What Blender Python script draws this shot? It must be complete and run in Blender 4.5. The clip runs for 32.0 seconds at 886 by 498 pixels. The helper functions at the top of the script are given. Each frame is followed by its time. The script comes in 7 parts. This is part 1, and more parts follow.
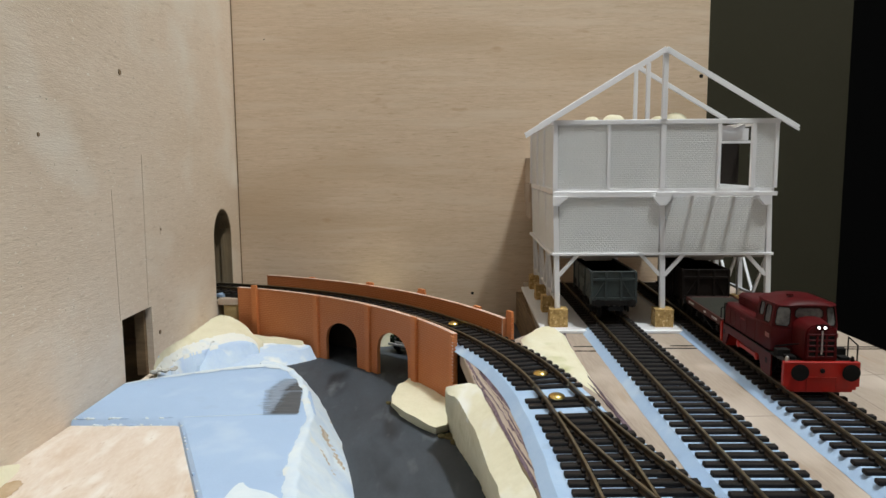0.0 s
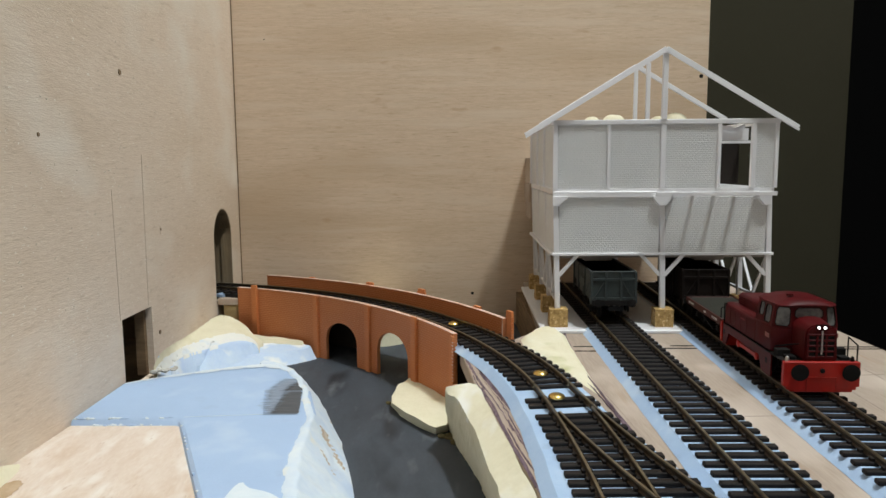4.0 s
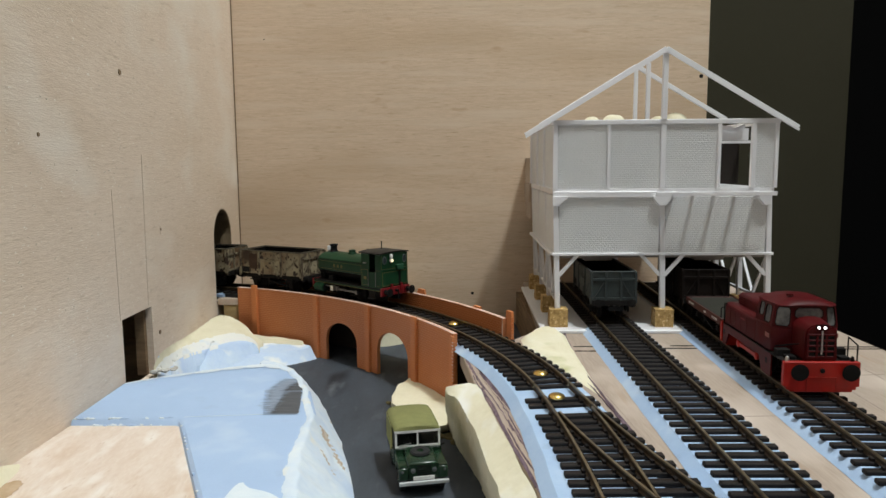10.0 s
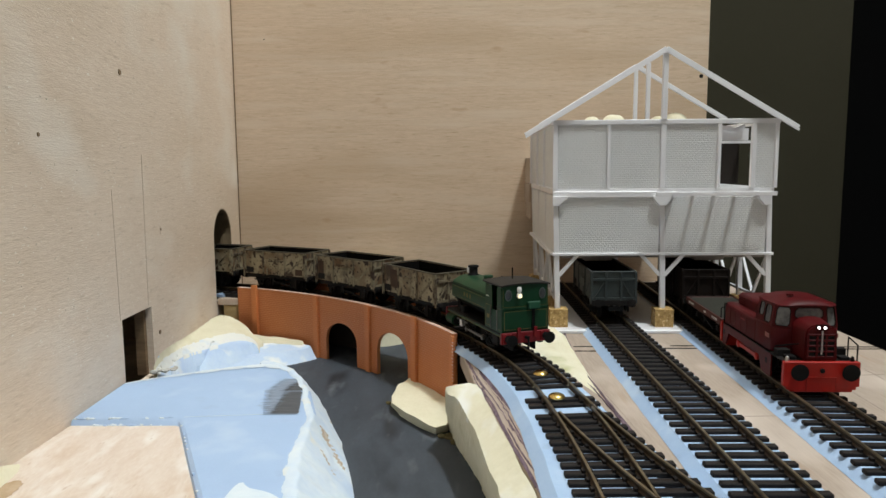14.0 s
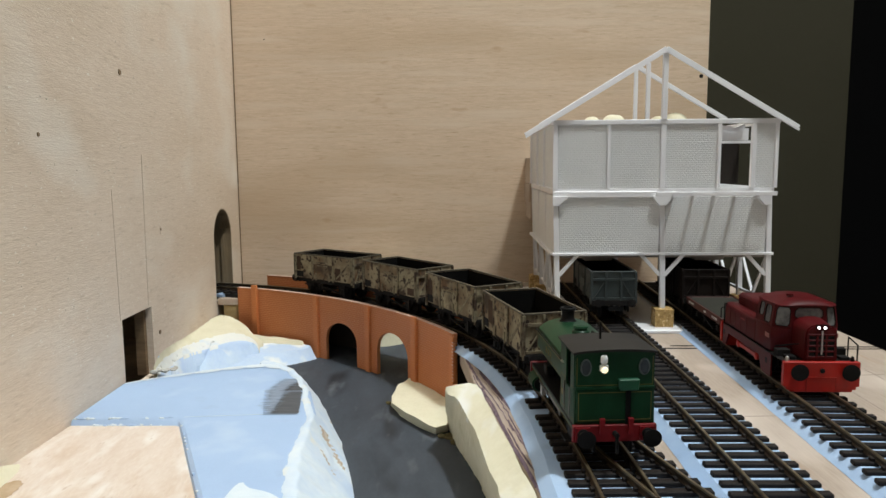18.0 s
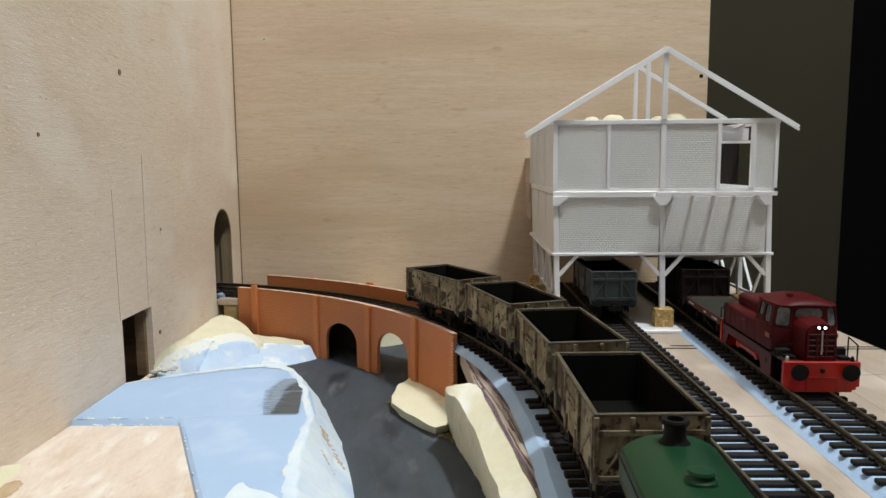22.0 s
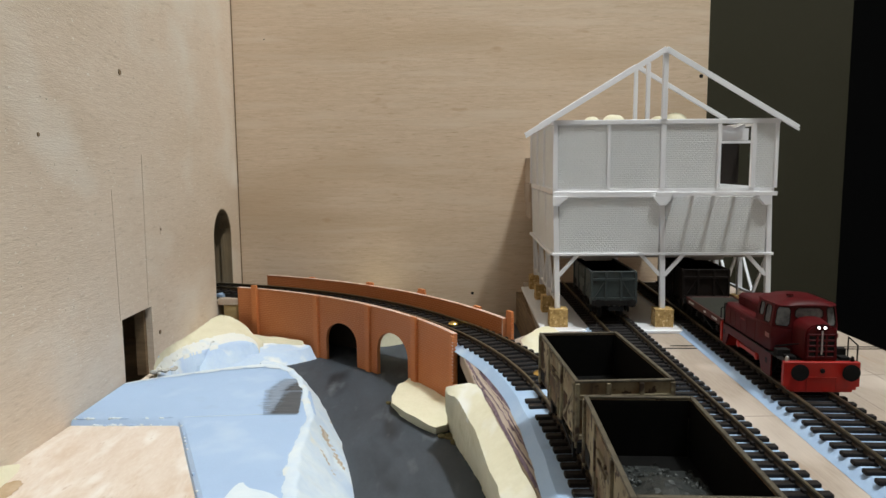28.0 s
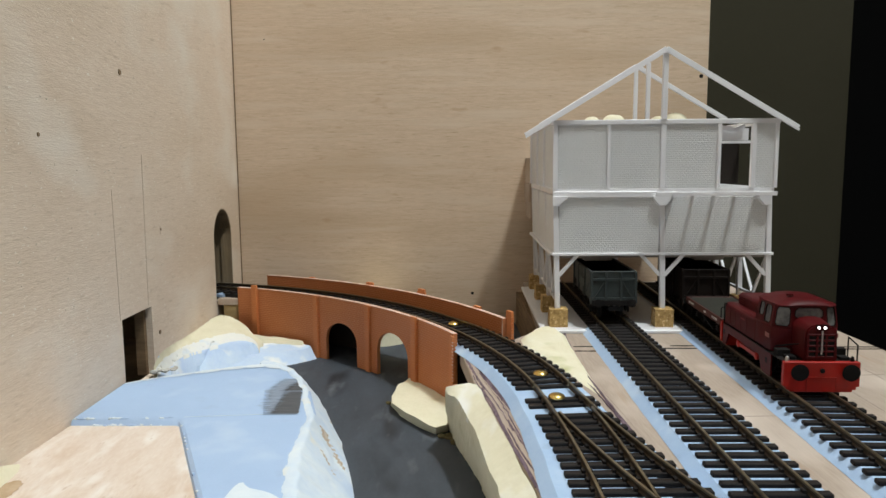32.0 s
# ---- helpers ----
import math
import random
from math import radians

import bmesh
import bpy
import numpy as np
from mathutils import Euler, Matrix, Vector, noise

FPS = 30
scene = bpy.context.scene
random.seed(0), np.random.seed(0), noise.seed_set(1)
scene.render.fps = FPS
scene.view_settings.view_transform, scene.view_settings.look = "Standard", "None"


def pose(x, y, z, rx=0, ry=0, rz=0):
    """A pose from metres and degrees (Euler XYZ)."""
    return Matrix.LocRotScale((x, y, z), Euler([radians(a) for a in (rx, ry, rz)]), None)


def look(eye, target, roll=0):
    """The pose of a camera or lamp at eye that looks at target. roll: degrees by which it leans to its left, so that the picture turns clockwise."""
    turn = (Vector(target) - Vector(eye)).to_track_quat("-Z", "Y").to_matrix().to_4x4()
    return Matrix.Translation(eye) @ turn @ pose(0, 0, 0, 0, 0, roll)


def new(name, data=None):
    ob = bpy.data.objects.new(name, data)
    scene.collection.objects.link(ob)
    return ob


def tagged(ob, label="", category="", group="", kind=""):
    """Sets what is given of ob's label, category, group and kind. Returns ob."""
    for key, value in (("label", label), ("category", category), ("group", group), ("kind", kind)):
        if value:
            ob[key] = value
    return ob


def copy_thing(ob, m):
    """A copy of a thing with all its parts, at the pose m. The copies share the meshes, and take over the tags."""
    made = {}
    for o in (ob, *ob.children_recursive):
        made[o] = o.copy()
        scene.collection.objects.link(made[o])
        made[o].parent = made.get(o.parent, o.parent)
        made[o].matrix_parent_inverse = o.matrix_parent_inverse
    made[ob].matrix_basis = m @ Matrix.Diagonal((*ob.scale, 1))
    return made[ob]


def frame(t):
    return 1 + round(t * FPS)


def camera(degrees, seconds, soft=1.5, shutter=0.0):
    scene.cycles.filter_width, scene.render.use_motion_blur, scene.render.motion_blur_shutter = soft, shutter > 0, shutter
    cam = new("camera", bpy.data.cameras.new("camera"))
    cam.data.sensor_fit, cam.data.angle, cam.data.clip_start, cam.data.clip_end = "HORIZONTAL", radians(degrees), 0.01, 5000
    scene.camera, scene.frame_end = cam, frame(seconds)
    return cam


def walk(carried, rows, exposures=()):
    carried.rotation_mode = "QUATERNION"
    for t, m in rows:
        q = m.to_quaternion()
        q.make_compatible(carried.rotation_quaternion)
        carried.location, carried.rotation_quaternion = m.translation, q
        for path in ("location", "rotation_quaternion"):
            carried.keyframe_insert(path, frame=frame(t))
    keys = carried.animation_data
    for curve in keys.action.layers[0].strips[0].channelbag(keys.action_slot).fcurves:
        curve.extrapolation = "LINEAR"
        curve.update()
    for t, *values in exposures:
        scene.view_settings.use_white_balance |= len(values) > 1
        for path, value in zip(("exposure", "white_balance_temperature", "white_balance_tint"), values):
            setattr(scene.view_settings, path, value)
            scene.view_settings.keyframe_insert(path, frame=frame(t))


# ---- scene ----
cam = camera(64.62, 32.0)
EYE = (0.0, 0.0, 0.1075)
TILT = radians(6.85)
CAM_POSE = look(EYE, (0, math.cos(TILT), 0.1075 - math.sin(TILT)), -0.45)
walk(cam, [(0, CAM_POSE), (32.0, CAM_POSE)], exposures=[(0, -0.06), (10.0, -0.05), (14.0, 0.02), (18.0, 0.10), (24.0, 0.06), (29.0, 0.0), (32.0, -0.02)])

# ---- light: one ceiling lamp above the layout, a dim room ----
world = bpy.data.worlds.new("world")
scene.world = world
world.use_nodes = True
world.node_tree.nodes["Background"].inputs[0].default_value = (0.9, 0.95, 1.0, 1)
world.node_tree.nodes["Background"].inputs[1].default_value = 0.05


# one bulb hanging below the white ceiling
bulb = bpy.data.lights.new("bulb_light", "POINT")
bulb.energy, bulb.shadow_soft_size, bulb.color = 59.0, 0.055, (0.93, 0.985, 0.985)
new("bulb_light", bulb).location = (0.43, 0.10, 1.46)


# ---- materials ----
def mat(name, c1, c2=None, scale=60.0, rough=0.6, metal=0.0, bump=0.0, bscale=400.0, stretch=(1, 1, 1),
        fine=0.25, spec=0.3, spots=None, coat=0.0, vary=0.0, rvar=0.1):
    """c1..c2 mixed by a two-scale noise; spots = (colour, scale, low, high) lays a second stain over it."""
    m = bpy.data.materials.new(name)
    m.use_nodes = True
    nt = m.node_tree
    N, L = nt.nodes, nt.links
    b = N["Principled BSDF"]
    b.inputs["Metallic"].default_value = metal
    b.inputs["Specular IOR Level"].default_value = spec
    b.inputs["Coat Weight"].default_value = coat
    tc = N.new("ShaderNodeTexCoord")
    mp = N.new("ShaderNodeMapping")
    mp.inputs["Scale"].default_value = stretch
    L.new(tc.outputs["Object"], mp.inputs["Vector"])
    vec = mp.outputs["Vector"]
    if vary:
        oi = N.new("ShaderNodeObjectInfo")
        ad = N.new("ShaderNodeVectorMath")
        ad.operation = "MULTIPLY_ADD"
        ad.inputs[1].default_value = (vary, vary * 0.7, vary * 1.3)
        L.new(oi.outputs["Random"], ad.inputs[0])
        L.new(vec, ad.inputs[2])
        vec = ad.outputs[0]
    n1 = N.new("ShaderNodeTexNoise")
    n1.inputs["Scale"].default_value = scale
    n1.inputs["Detail"].default_value = 6
    n1.inputs["Roughness"].default_value = 0.6
    L.new(vec, n1.inputs["Vector"])
    n2 = N.new("ShaderNodeTexNoise")
    n2.inputs["Scale"].default_value = bscale
    n2.inputs["Detail"].default_value = 4
    L.new(vec, n2.inputs["Vector"])
    mx = N.new("ShaderNodeMix")
    mx.data_type = "FLOAT"
    mx.inputs[0].default_value = fine
    L.new(n1.outputs["Fac"], mx.inputs[2])
    L.new(n2.outputs["Fac"], mx.inputs[3])
    rp = N.new("ShaderNodeValToRGB")
    c2 = c2 or tuple(v * 0.8 for v in c1)
    rp.color_ramp.elements[0].position, rp.color_ramp.elements[1].position = 0.32, 0.68
    rp.color_ramp.elements[0].color = (*c2, 1)
    rp.color_ramp.elements[1].color = (*c1, 1)
    L.new(mx.outputs[0], rp.inputs["Fac"])
    col = rp.outputs["Color"]
    if spots:
        for colour, sc, lo, hi, *own in ([spots] if not isinstance(spots, list) else spots):
            n3 = N.new("ShaderNodeTexNoise")
            n3.inputs["Scale"].default_value = sc
            n3.inputs["Detail"].default_value = 2.5
            n3.inputs["Roughness"].default_value = 0.55
            if own:
                om = N.new("ShaderNodeMapping")
                om.inputs["Scale"].default_value = own[0]
                L.new(tc.outputs["Object"], om.inputs["Vector"])
                L.new(om.outputs["Vector"], n3.inputs["Vector"])
            else:
                L.new(vec, n3.inputs["Vector"])
            mr = N.new("ShaderNodeMapRange")
            mr.inputs["From Min"].default_value, mr.inputs["From Max"].default_value = lo, hi
            L.new(n3.outputs["Fac"], mr.inputs["Value"])
            mc = N.new("ShaderNodeMix")
            mc.data_type = "RGBA"
            L.new(mr.outputs["Result"], mc.inputs[0])
            L.new(col, mc.inputs[6])
            mc.inputs[7].default_value = (*colour, 1)
            col = mc.outputs[2]
    L.new(col, b.inputs["Base Color"])
    rr = N.new("ShaderNodeMapRange")
    rr.inputs["To Min"].default_value, rr.inputs["To Max"].default_value = max(0.02, rough - rvar), min(1, rough + rvar)
    L.new(mx.outputs[0], rr.inputs["Value"])
    L.new(rr.outputs["Result"], b.inputs["Roughness"])
    if bump:
        bp = N.new("ShaderNodeBump")
        bp.inputs["Strength"].default_value = bump
        bp.inputs["Distance"].default_value = 0.0006
        L.new(mx.outputs[0], bp.inputs["Height"])
        L.new(bp.outputs["Normal"], b.inputs["Normal"])
    return m


def glow(name, color, strength):
    m = bpy.data.materials.new(name)
    m.use_nodes = True
    b = m.node_tree.nodes["Principled BSDF"]
    b.inputs["Base Color"].default_value = (*color, 1)
    b.inputs["Emission Color"].default_value = (*color, 1)
    b.inputs["Emission Strength"].default_value = strength
    return m


def glass(name, tint=(1, 1, 1), rough=0.05):
    m = bpy.data.materials.new(name)
    m.use_nodes = True
    b = m.node_tree.nodes["Principled BSDF"]
    b.inputs["Base Color"].default_value = (*tint, 1)
    b.inputs["Transmission Weight"].default_value = 1.0
    b.inputs["Roughness"].default_value = rough
    b.inputs["IOR"].default_value = 1.45
    return m


def brick_mat(name, c1, c2, mortar, axis_u, bw, bh, rough, bump, cyl=None):
    """Moulded brick relief on plastic: courses along z, bricks along axis_u ('X', 'Y' or an angle about a centre)."""
    m = mat(name, c1, c2, scale=30, rough=rough, bscale=900, fine=0.2)
    nt = m.node_tree
    N, L = nt.nodes, nt.links
    tc = N.new("ShaderNodeTexCoord")
    sp = N.new("ShaderNodeSeparateXYZ")
    L.new(tc.outputs["UV"] if cyl else tc.outputs["Object"], sp.inputs[0])
    cb = N.new("ShaderNodeCombineXYZ")
    if cyl:
        L.new(sp.outputs["X"], cb.inputs["X"])
        L.new(sp.outputs["Y"], cb.inputs["Y"])
    else:
        L.new(sp.outputs[axis_u], cb.inputs["X"])
        L.new(sp.outputs["Z"], cb.inputs["Y"])
    br = N.new("ShaderNodeTexBrick")
    br.inputs["Scale"].default_value = 1.0
    br.inputs["Brick Width"].default_value = bw
    br.inputs["Row Height"].default_value = bh
    br.inputs["Mortar Size"].default_value = bh * 0.12
    br.inputs["Mortar Smooth"].default_value = 0.3
    br.inputs["Color1"].default_value = (1, 1, 1, 1)
    br.inputs["Color2"].default_value = (0.9, 0.9, 0.9, 1)
    br.inputs["Mortar"].default_value = (0, 0, 0, 1)
    L.new(cb.outputs[0], br.inputs["Vector"])
    b = N["Principled BSDF"]
    under = b.inputs["Base Color"].links[0].from_socket
    inv = N.new("ShaderNodeMath")
    inv.operation = "MULTIPLY"
    inv.inputs[1].default_value = 0.55
    L.new(br.outputs["Fac"], inv.inputs[0])
    mc = N.new("ShaderNodeMix")
    mc.data_type = "RGBA"
    L.new(inv.outputs[0], mc.inputs[0])
    L.new(under, mc.inputs[6])
    mc.inputs[7].default_value = (*mortar, 1)
    L.new(mc.outputs[2], b.inputs["Base Color"])
    bp = N.new("ShaderNodeBump")
    bp.inputs["Strength"].default_value = bump
    bp.inputs["Distance"].default_value = 0.0012
    L.new(br.outputs["Color"], bp.inputs["Height"])
    L.new(bp.outputs["Normal"], N["Principled BSDF"].inputs["Normal"])
    return m


PLY_WALL = mat("plywood_wall", (0.69, 0.545, 0.405), (0.55, 0.415, 0.29), scale=4.5, rough=0.62, bump=0.35, bscale=15.0, stretch=(12, 12, 150), fine=0.5,
               spots=[((0.40, 0.28, 0.175), 5.5, 0.60, 0.80), ((0.32, 0.21, 0.125), 8.0, 0.69, 0.78), ((0.665, 0.545, 0.42), 1.0, 0.52, 0.78),
                      ((0.47, 0.335, 0.21), 1.0, 0.52, 0.80, (3, 3, 13)), ((0.46, 0.30, 0.18), 30, 0.66, 0.80, (1, 1, 2.5))])
PLY_LEFT = mat("plywood_side", (0.80, 0.675, 0.55), (0.69, 0.56, 0.435), scale=4.5, rough=0.6, bump=0.65, bscale=16.0, stretch=(10, 22, 120), fine=0.5,
               spots=[((0.55, 0.43, 0.31), 4.0, 0.60, 0.85), ((0.60, 0.47, 0.34), 1.0, 0.50, 0.80, (5, 4, 9)), ((0.80, 0.72, 0.62), 12, 0.50, 0.72, (1, 1, 1.6)),
                      ((0.86, 0.80, 0.71), 300, 0.66, 0.74, (1, 1, 2.2))])
PLY_BOARD = mat("plywood_board", (0.46, 0.375, 0.305), (0.37, 0.293, 0.232), scale=6.0, rough=0.6, bump=0.3, bscale=24.0, stretch=(40, 4, 4), fine=0.5,
                spots=[((0.38, 0.27, 0.18), 5.0, 0.60, 0.85), ((0.62, 0.53, 0.455), 26, 0.52, 0.75, (1, 0.6, 1)), ((0.45, 0.35, 0.29), 60, 0.62, 0.8, (1, 0.6, 1))])
PLY_EDGE = mat("plywood_edge", (0.30, 0.20, 0.11), (0.13, 0.08, 0.045), scale=9.0, rough=0.8, bscale=40, stretch=(3, 3, 30), bump=0.4)
SCORED = mat("scored_wood", (0.58, 0.46, 0.34), (0.70, 0.58, 0.455), scale=300, rough=0.7)
SPLINTER = mat("torn_fibre", (0.86, 0.80, 0.71), (0.74, 0.65, 0.53), scale=300, rough=0.7)
LINING_WOOD = mat("rough_brown_wood", (0.30, 0.225, 0.135), (0.15, 0.105, 0.060), scale=9.0, rough=0.8, bscale=60, stretch=(14, 14, 1.5), bump=0.5)
PINK_PLY = mat("pale_sheet", (0.78, 0.685, 0.60), (0.67, 0.54, 0.435), scale=70.0, rough=0.7, bump=1.3, bscale=420, stretch=(1.8, 0.6, 1), fine=0.4,
               spots=[((0.60, 0.44, 0.31), 26, 0.58, 0.85, (1.5, 1, 1)), ((0.84, 0.78, 0.72), 60, 0.52, 0.72), ((0.52, 0.36, 0.25), 160, 0.66, 0.78)])
BLUE = mat("blue_foam", (0.43, 0.57, 0.785), (0.385, 0.52, 0.74), scale=30, rough=0.75, bump=0.3, bscale=900, fine=0.35,
           spots=[((0.55, 0.67, 0.83), 36, 0.56, 0.85), ((0.36, 0.47, 0.66), 50, 0.62, 0.85)])
SMEARED = mat("blue_foam_filled", (0.62, 0.74, 0.88), (0.50, 0.64, 0.86), scale=60, rough=0.75, bump=0.5, bscale=500,
              spots=[((0.84, 0.87, 0.88), 55, 0.52, 0.66), ((0.40, 0.54, 0.78), 40, 0.66, 0.8)])
CREAM = mat("cream_foam", (0.79, 0.745, 0.57), (0.70, 0.65, 0.46), scale=60, rough=0.8, bump=0.6, bscale=500, fine=0.35, spots=((0.60, 0.55, 0.34), 45, 0.64, 0.8))
PLASTER = mat("white_filler_on_foam", (0.76, 0.83, 0.88), (0.62, 0.73, 0.86), scale=70, rough=0.7, bump=1.3, bscale=300,
              spots=[((0.56, 0.68, 0.84), 34, 0.52, 0.70), ((0.78, 0.79, 0.75), 50, 0.60, 0.7), ((0.48, 0.42, 0.34), 90, 0.67, 0.76)])
CREAMWHITE = mat("cream_white_filler", (0.83, 0.82, 0.74), (0.78, 0.80, 0.80), scale=60, rough=0.8, bump=0.5, bscale=500, spots=((0.66, 0.74, 0.82), 70, 0.60, 0.75))
CREAMTOP = mat("cream_foam_whitened", (0.80, 0.765, 0.60), (0.72, 0.675, 0.49), scale=50, rough=0.8, bump=0.6, bscale=500, spots=[((0.86, 0.855, 0.80), 36, 0.48, 0.66, (1.6, 0.7, 1)), ((0.62, 0.58, 0.38), 60, 0.66, 0.8)])
DIRTYWHITE = mat("dirty_white_filler", (0.70, 0.70, 0.66), (0.42, 0.39, 0.34), scale=200, rough=0.8, bump=0.6, bscale=700, spots=((0.10, 0.08, 0.06), 260, 0.60, 0.68))
# tan brown for the painted shadow beside the foam lump
LUMP_SHADOW = mat("lump_shadow_tan", (0.44, 0.31, 0.18), (0.56, 0.42, 0.29), scale=120, rough=0.75, bump=0.5, bscale=500)
BROWN_STAIN = mat("brown_stained_filler", (0.38, 0.27, 0.18), (0.66, 0.62, 0.55), scale=420, rough=0.75, bump=0.5, bscale=800)
OLIVE_SCRAP = mat("dirty_olive_filler", (0.16, 0.13, 0.05), (0.07, 0.05, 0.02), scale=120, rough=0.8, bump=0.5, bscale=500)
FILLER = mat("white_filler", (0.74, 0.81, 0.87), (0.66, 0.75, 0.84), scale=90, rough=0.75, bump=0.5, bscale=500)
ROAD = mat("grey_painted_road", (0.070, 0.083, 0.101), (0.042, 0.050, 0.061), scale=30, rough=0.6, bump=0.3, bscale=260,
           stretch=(2.2, 0.8, 1), spots=[((0.026, 0.027, 0.031), 22, 0.56, 0.75), ((0.115, 0.125, 0.14), 46, 0.58, 0.80)])
GREY_PATCH = mat("grey_brush_mark", (0.075, 0.079, 0.085), (0.125, 0.132, 0.145), scale=260, rough=0.7, bscale=700, stretch=(0.25, 2.5, 1))
GREY_THIN = mat("thin_grey_brush_mark", (0.20, 0.235, 0.29), (0.30, 0.37, 0.48), scale=260, rough=0.7, bscale=700, stretch=(0.25, 2.5, 1))
BRICK = brick_mat("orange_brick_plastic", (0.60, 0.205, 0.070), (0.53, 0.170, 0.056), (0.70, 0.30, 0.13), "X", 0.0034, 0.00150, 0.42, 1.0, cyl=True)
BRICK_P = mat("orange_plastic", (0.68, 0.255, 0.092), (0.58, 0.200, 0.070), scale=60, rough=0.42, bump=0.15, bscale=900)
# dark brown that stands in for the shade inside the arches
ARCH_SHADE = mat("arch_shade_brown", (0.085, 0.060, 0.046), (0.055, 0.039, 0.030), scale=60, rough=0.85, bump=0.2, bscale=500)
PALE_EDGE = mat("whitened_edge", (0.80, 0.66, 0.58), (0.56, 0.27, 0.15), scale=140, rough=0.6, bscale=600)
BRICKSHEET = mat("embossed_white_sheet", (0.77, 0.78, 0.785), (0.71, 0.72, 0.73), scale=30, rough=0.30, bump=0.06, bscale=600, spec=0.5)
STYRENE = mat("white_styrene", (0.83, 0.83, 0.85), (0.78, 0.78, 0.805), scale=30, rough=0.30, bump=0.06, bscale=600, spec=0.5)
# the white styrene again, darkened in colour for parts inside and under the building
STYRENE_SHADED = mat("white_styrene_shaded", (0.34, 0.31, 0.29), (0.25, 0.22, 0.20), scale=30, rough=0.5, bump=0.06, bscale=600)
CORK = mat("cork", (0.62, 0.42, 0.17), (0.26, 0.15, 0.05), scale=420, rough=0.85, bump=1.0, bscale=900, fine=0.4,
           spots=((0.85, 0.66, 0.36), 500, 0.58, 0.7))
SLEEPER = mat("sleeper_plastic", (0.022, 0.017, 0.015), (0.010, 0.008, 0.0075), scale=200, rough=0.65, bump=0.3, bscale=900, stretch=(1, 3, 1), vary=3, spec=0.2)
RAIL = mat("tarnished_rail", (0.34, 0.27, 0.165), (0.19, 0.145, 0.085), scale=60, rough=0.36, metal=0.85, bscale=500, bump=0.1)
RAIL_FOOT = mat("rail_side", (0.085, 0.058, 0.034), (0.045, 0.030, 0.018), scale=80, rough=0.55, metal=0.5, bscale=500)
BRASS = mat("brass", (0.85, 0.62, 0.22), (0.70, 0.48, 0.15), scale=300, rough=0.2, metal=1.0, bscale=900)
BLACK = mat("black_paint", (0.010, 0.009, 0.009), (0.005, 0.005, 0.005), scale=150, rough=0.55, bscale=900, bump=0.1, spec=0.12)
RUBBER = mat("black_rubber", (0.022, 0.022, 0.023), (0.012, 0.012, 0.012), scale=200, rough=0.75, bscale=900, bump=0.1)
DARKGAP = mat("dark_slot", (0.02, 0.014, 0.01), (0.012, 0.009, 0.007), scale=60, rough=0.9)
GREEN = mat("green_loco_paint", (0.008, 0.046, 0.019), (0.005, 0.032, 0.013), scale=90, rough=0.40, spec=0.22, bscale=700, bump=0.04)
CABBLACK = mat("weathered_black_roof", (0.024, 0.021, 0.019), (0.013, 0.012, 0.011), scale=120, rough=0.55, bscale=700, bump=0.1, spec=0.25)
LINING = mat("yellow_lining", (0.21, 0.16, 0.045), (0.13, 0.10, 0.03), scale=200, rough=0.5)
CRIMSON = mat("beam_red", (0.20, 0.010, 0.014), (0.14, 0.008, 0.010), scale=120, rough=0.4, bscale=700)
DIESELRED = mat("diesel_red", (0.080, 0.0042, 0.0055), (0.058, 0.0032, 0.0042), scale=120, rough=0.46, bscale=700, bump=0.04, spec=0.16)
BEAMRED = mat("bright_red", (0.40, 0.016, 0.009), (0.32, 0.012, 0.007), scale=120, rough=0.4, bscale=700)
STEEL = mat("bright_steel", (0.72, 0.71, 0.69), (0.5, 0.49, 0.47), scale=300, rough=0.3, metal=0.9, bscale=900)
WHITE = mat("white_paint", (0.82, 0.82, 0.80), (0.7, 0.7, 0.68), scale=200, rough=0.4)
LAMP_ON = glow("lit_lens", (1.0, 0.86, 0.55), 1.0)
LED_ON = glow("lit_headlamp", (1.0, 0.97, 0.95), 4.0)
GLASS = glass("window_glass", (0.92, 0.95, 0.95))
WAGON = mat("weathered_wagon", (0.34, 0.290, 0.188), (0.20, 0.165, 0.105), scale=110, rough=0.75, bump=0.25, bscale=900, vary=2.0, spec=0.2,
            spots=[((0.125, 0.070, 0.034), 60, 0.44, 0.68), ((0.046, 0.028, 0.019), 300, 0.57, 0.62), ((0.035, 0.024, 0.019), 130, 0.62, 0.67), ((0.060, 0.040, 0.027), 42, 0.58, 0.66),
                   ((0.07, 0.05, 0.035), 1.0, 0.60, 0.72, (160, 160, 30))])
WAGON_RIB = mat("weathered_wagon_rib", (0.27, 0.235, 0.15), (0.11, 0.085, 0.055), scale=120, rough=0.75, bump=0.2, bscale=900, vary=2.0, spec=0.2,
                spots=((0.05, 0.032, 0.022), 170, 0.48, 0.60))
WAGON_IN = mat("dark_wagon_inside", (0.0085, 0.008, 0.0075), (0.004, 0.004, 0.004), scale=90, rough=0.9, bump=0.2, bscale=700, vary=2.0, spec=0.06,
               spots=((0.020, 0.016, 0.012), 60, 0.64, 0.8))
WAGON_RIM = mat("wagon_rim", (0.125, 0.105, 0.072), (0.050, 0.040, 0.030), scale=160, rough=0.65, bscale=900, vary=2.0, spec=0.2)
CHASSIS = mat("dirty_black_chassis", (0.015, 0.013, 0.012), (0.008, 0.007, 0.007), scale=160, rough=0.75, bump=0.2, bscale=900, vary=2.0, spec=0.15,
              spots=((0.045, 0.028, 0.017), 90, 0.64, 0.8))
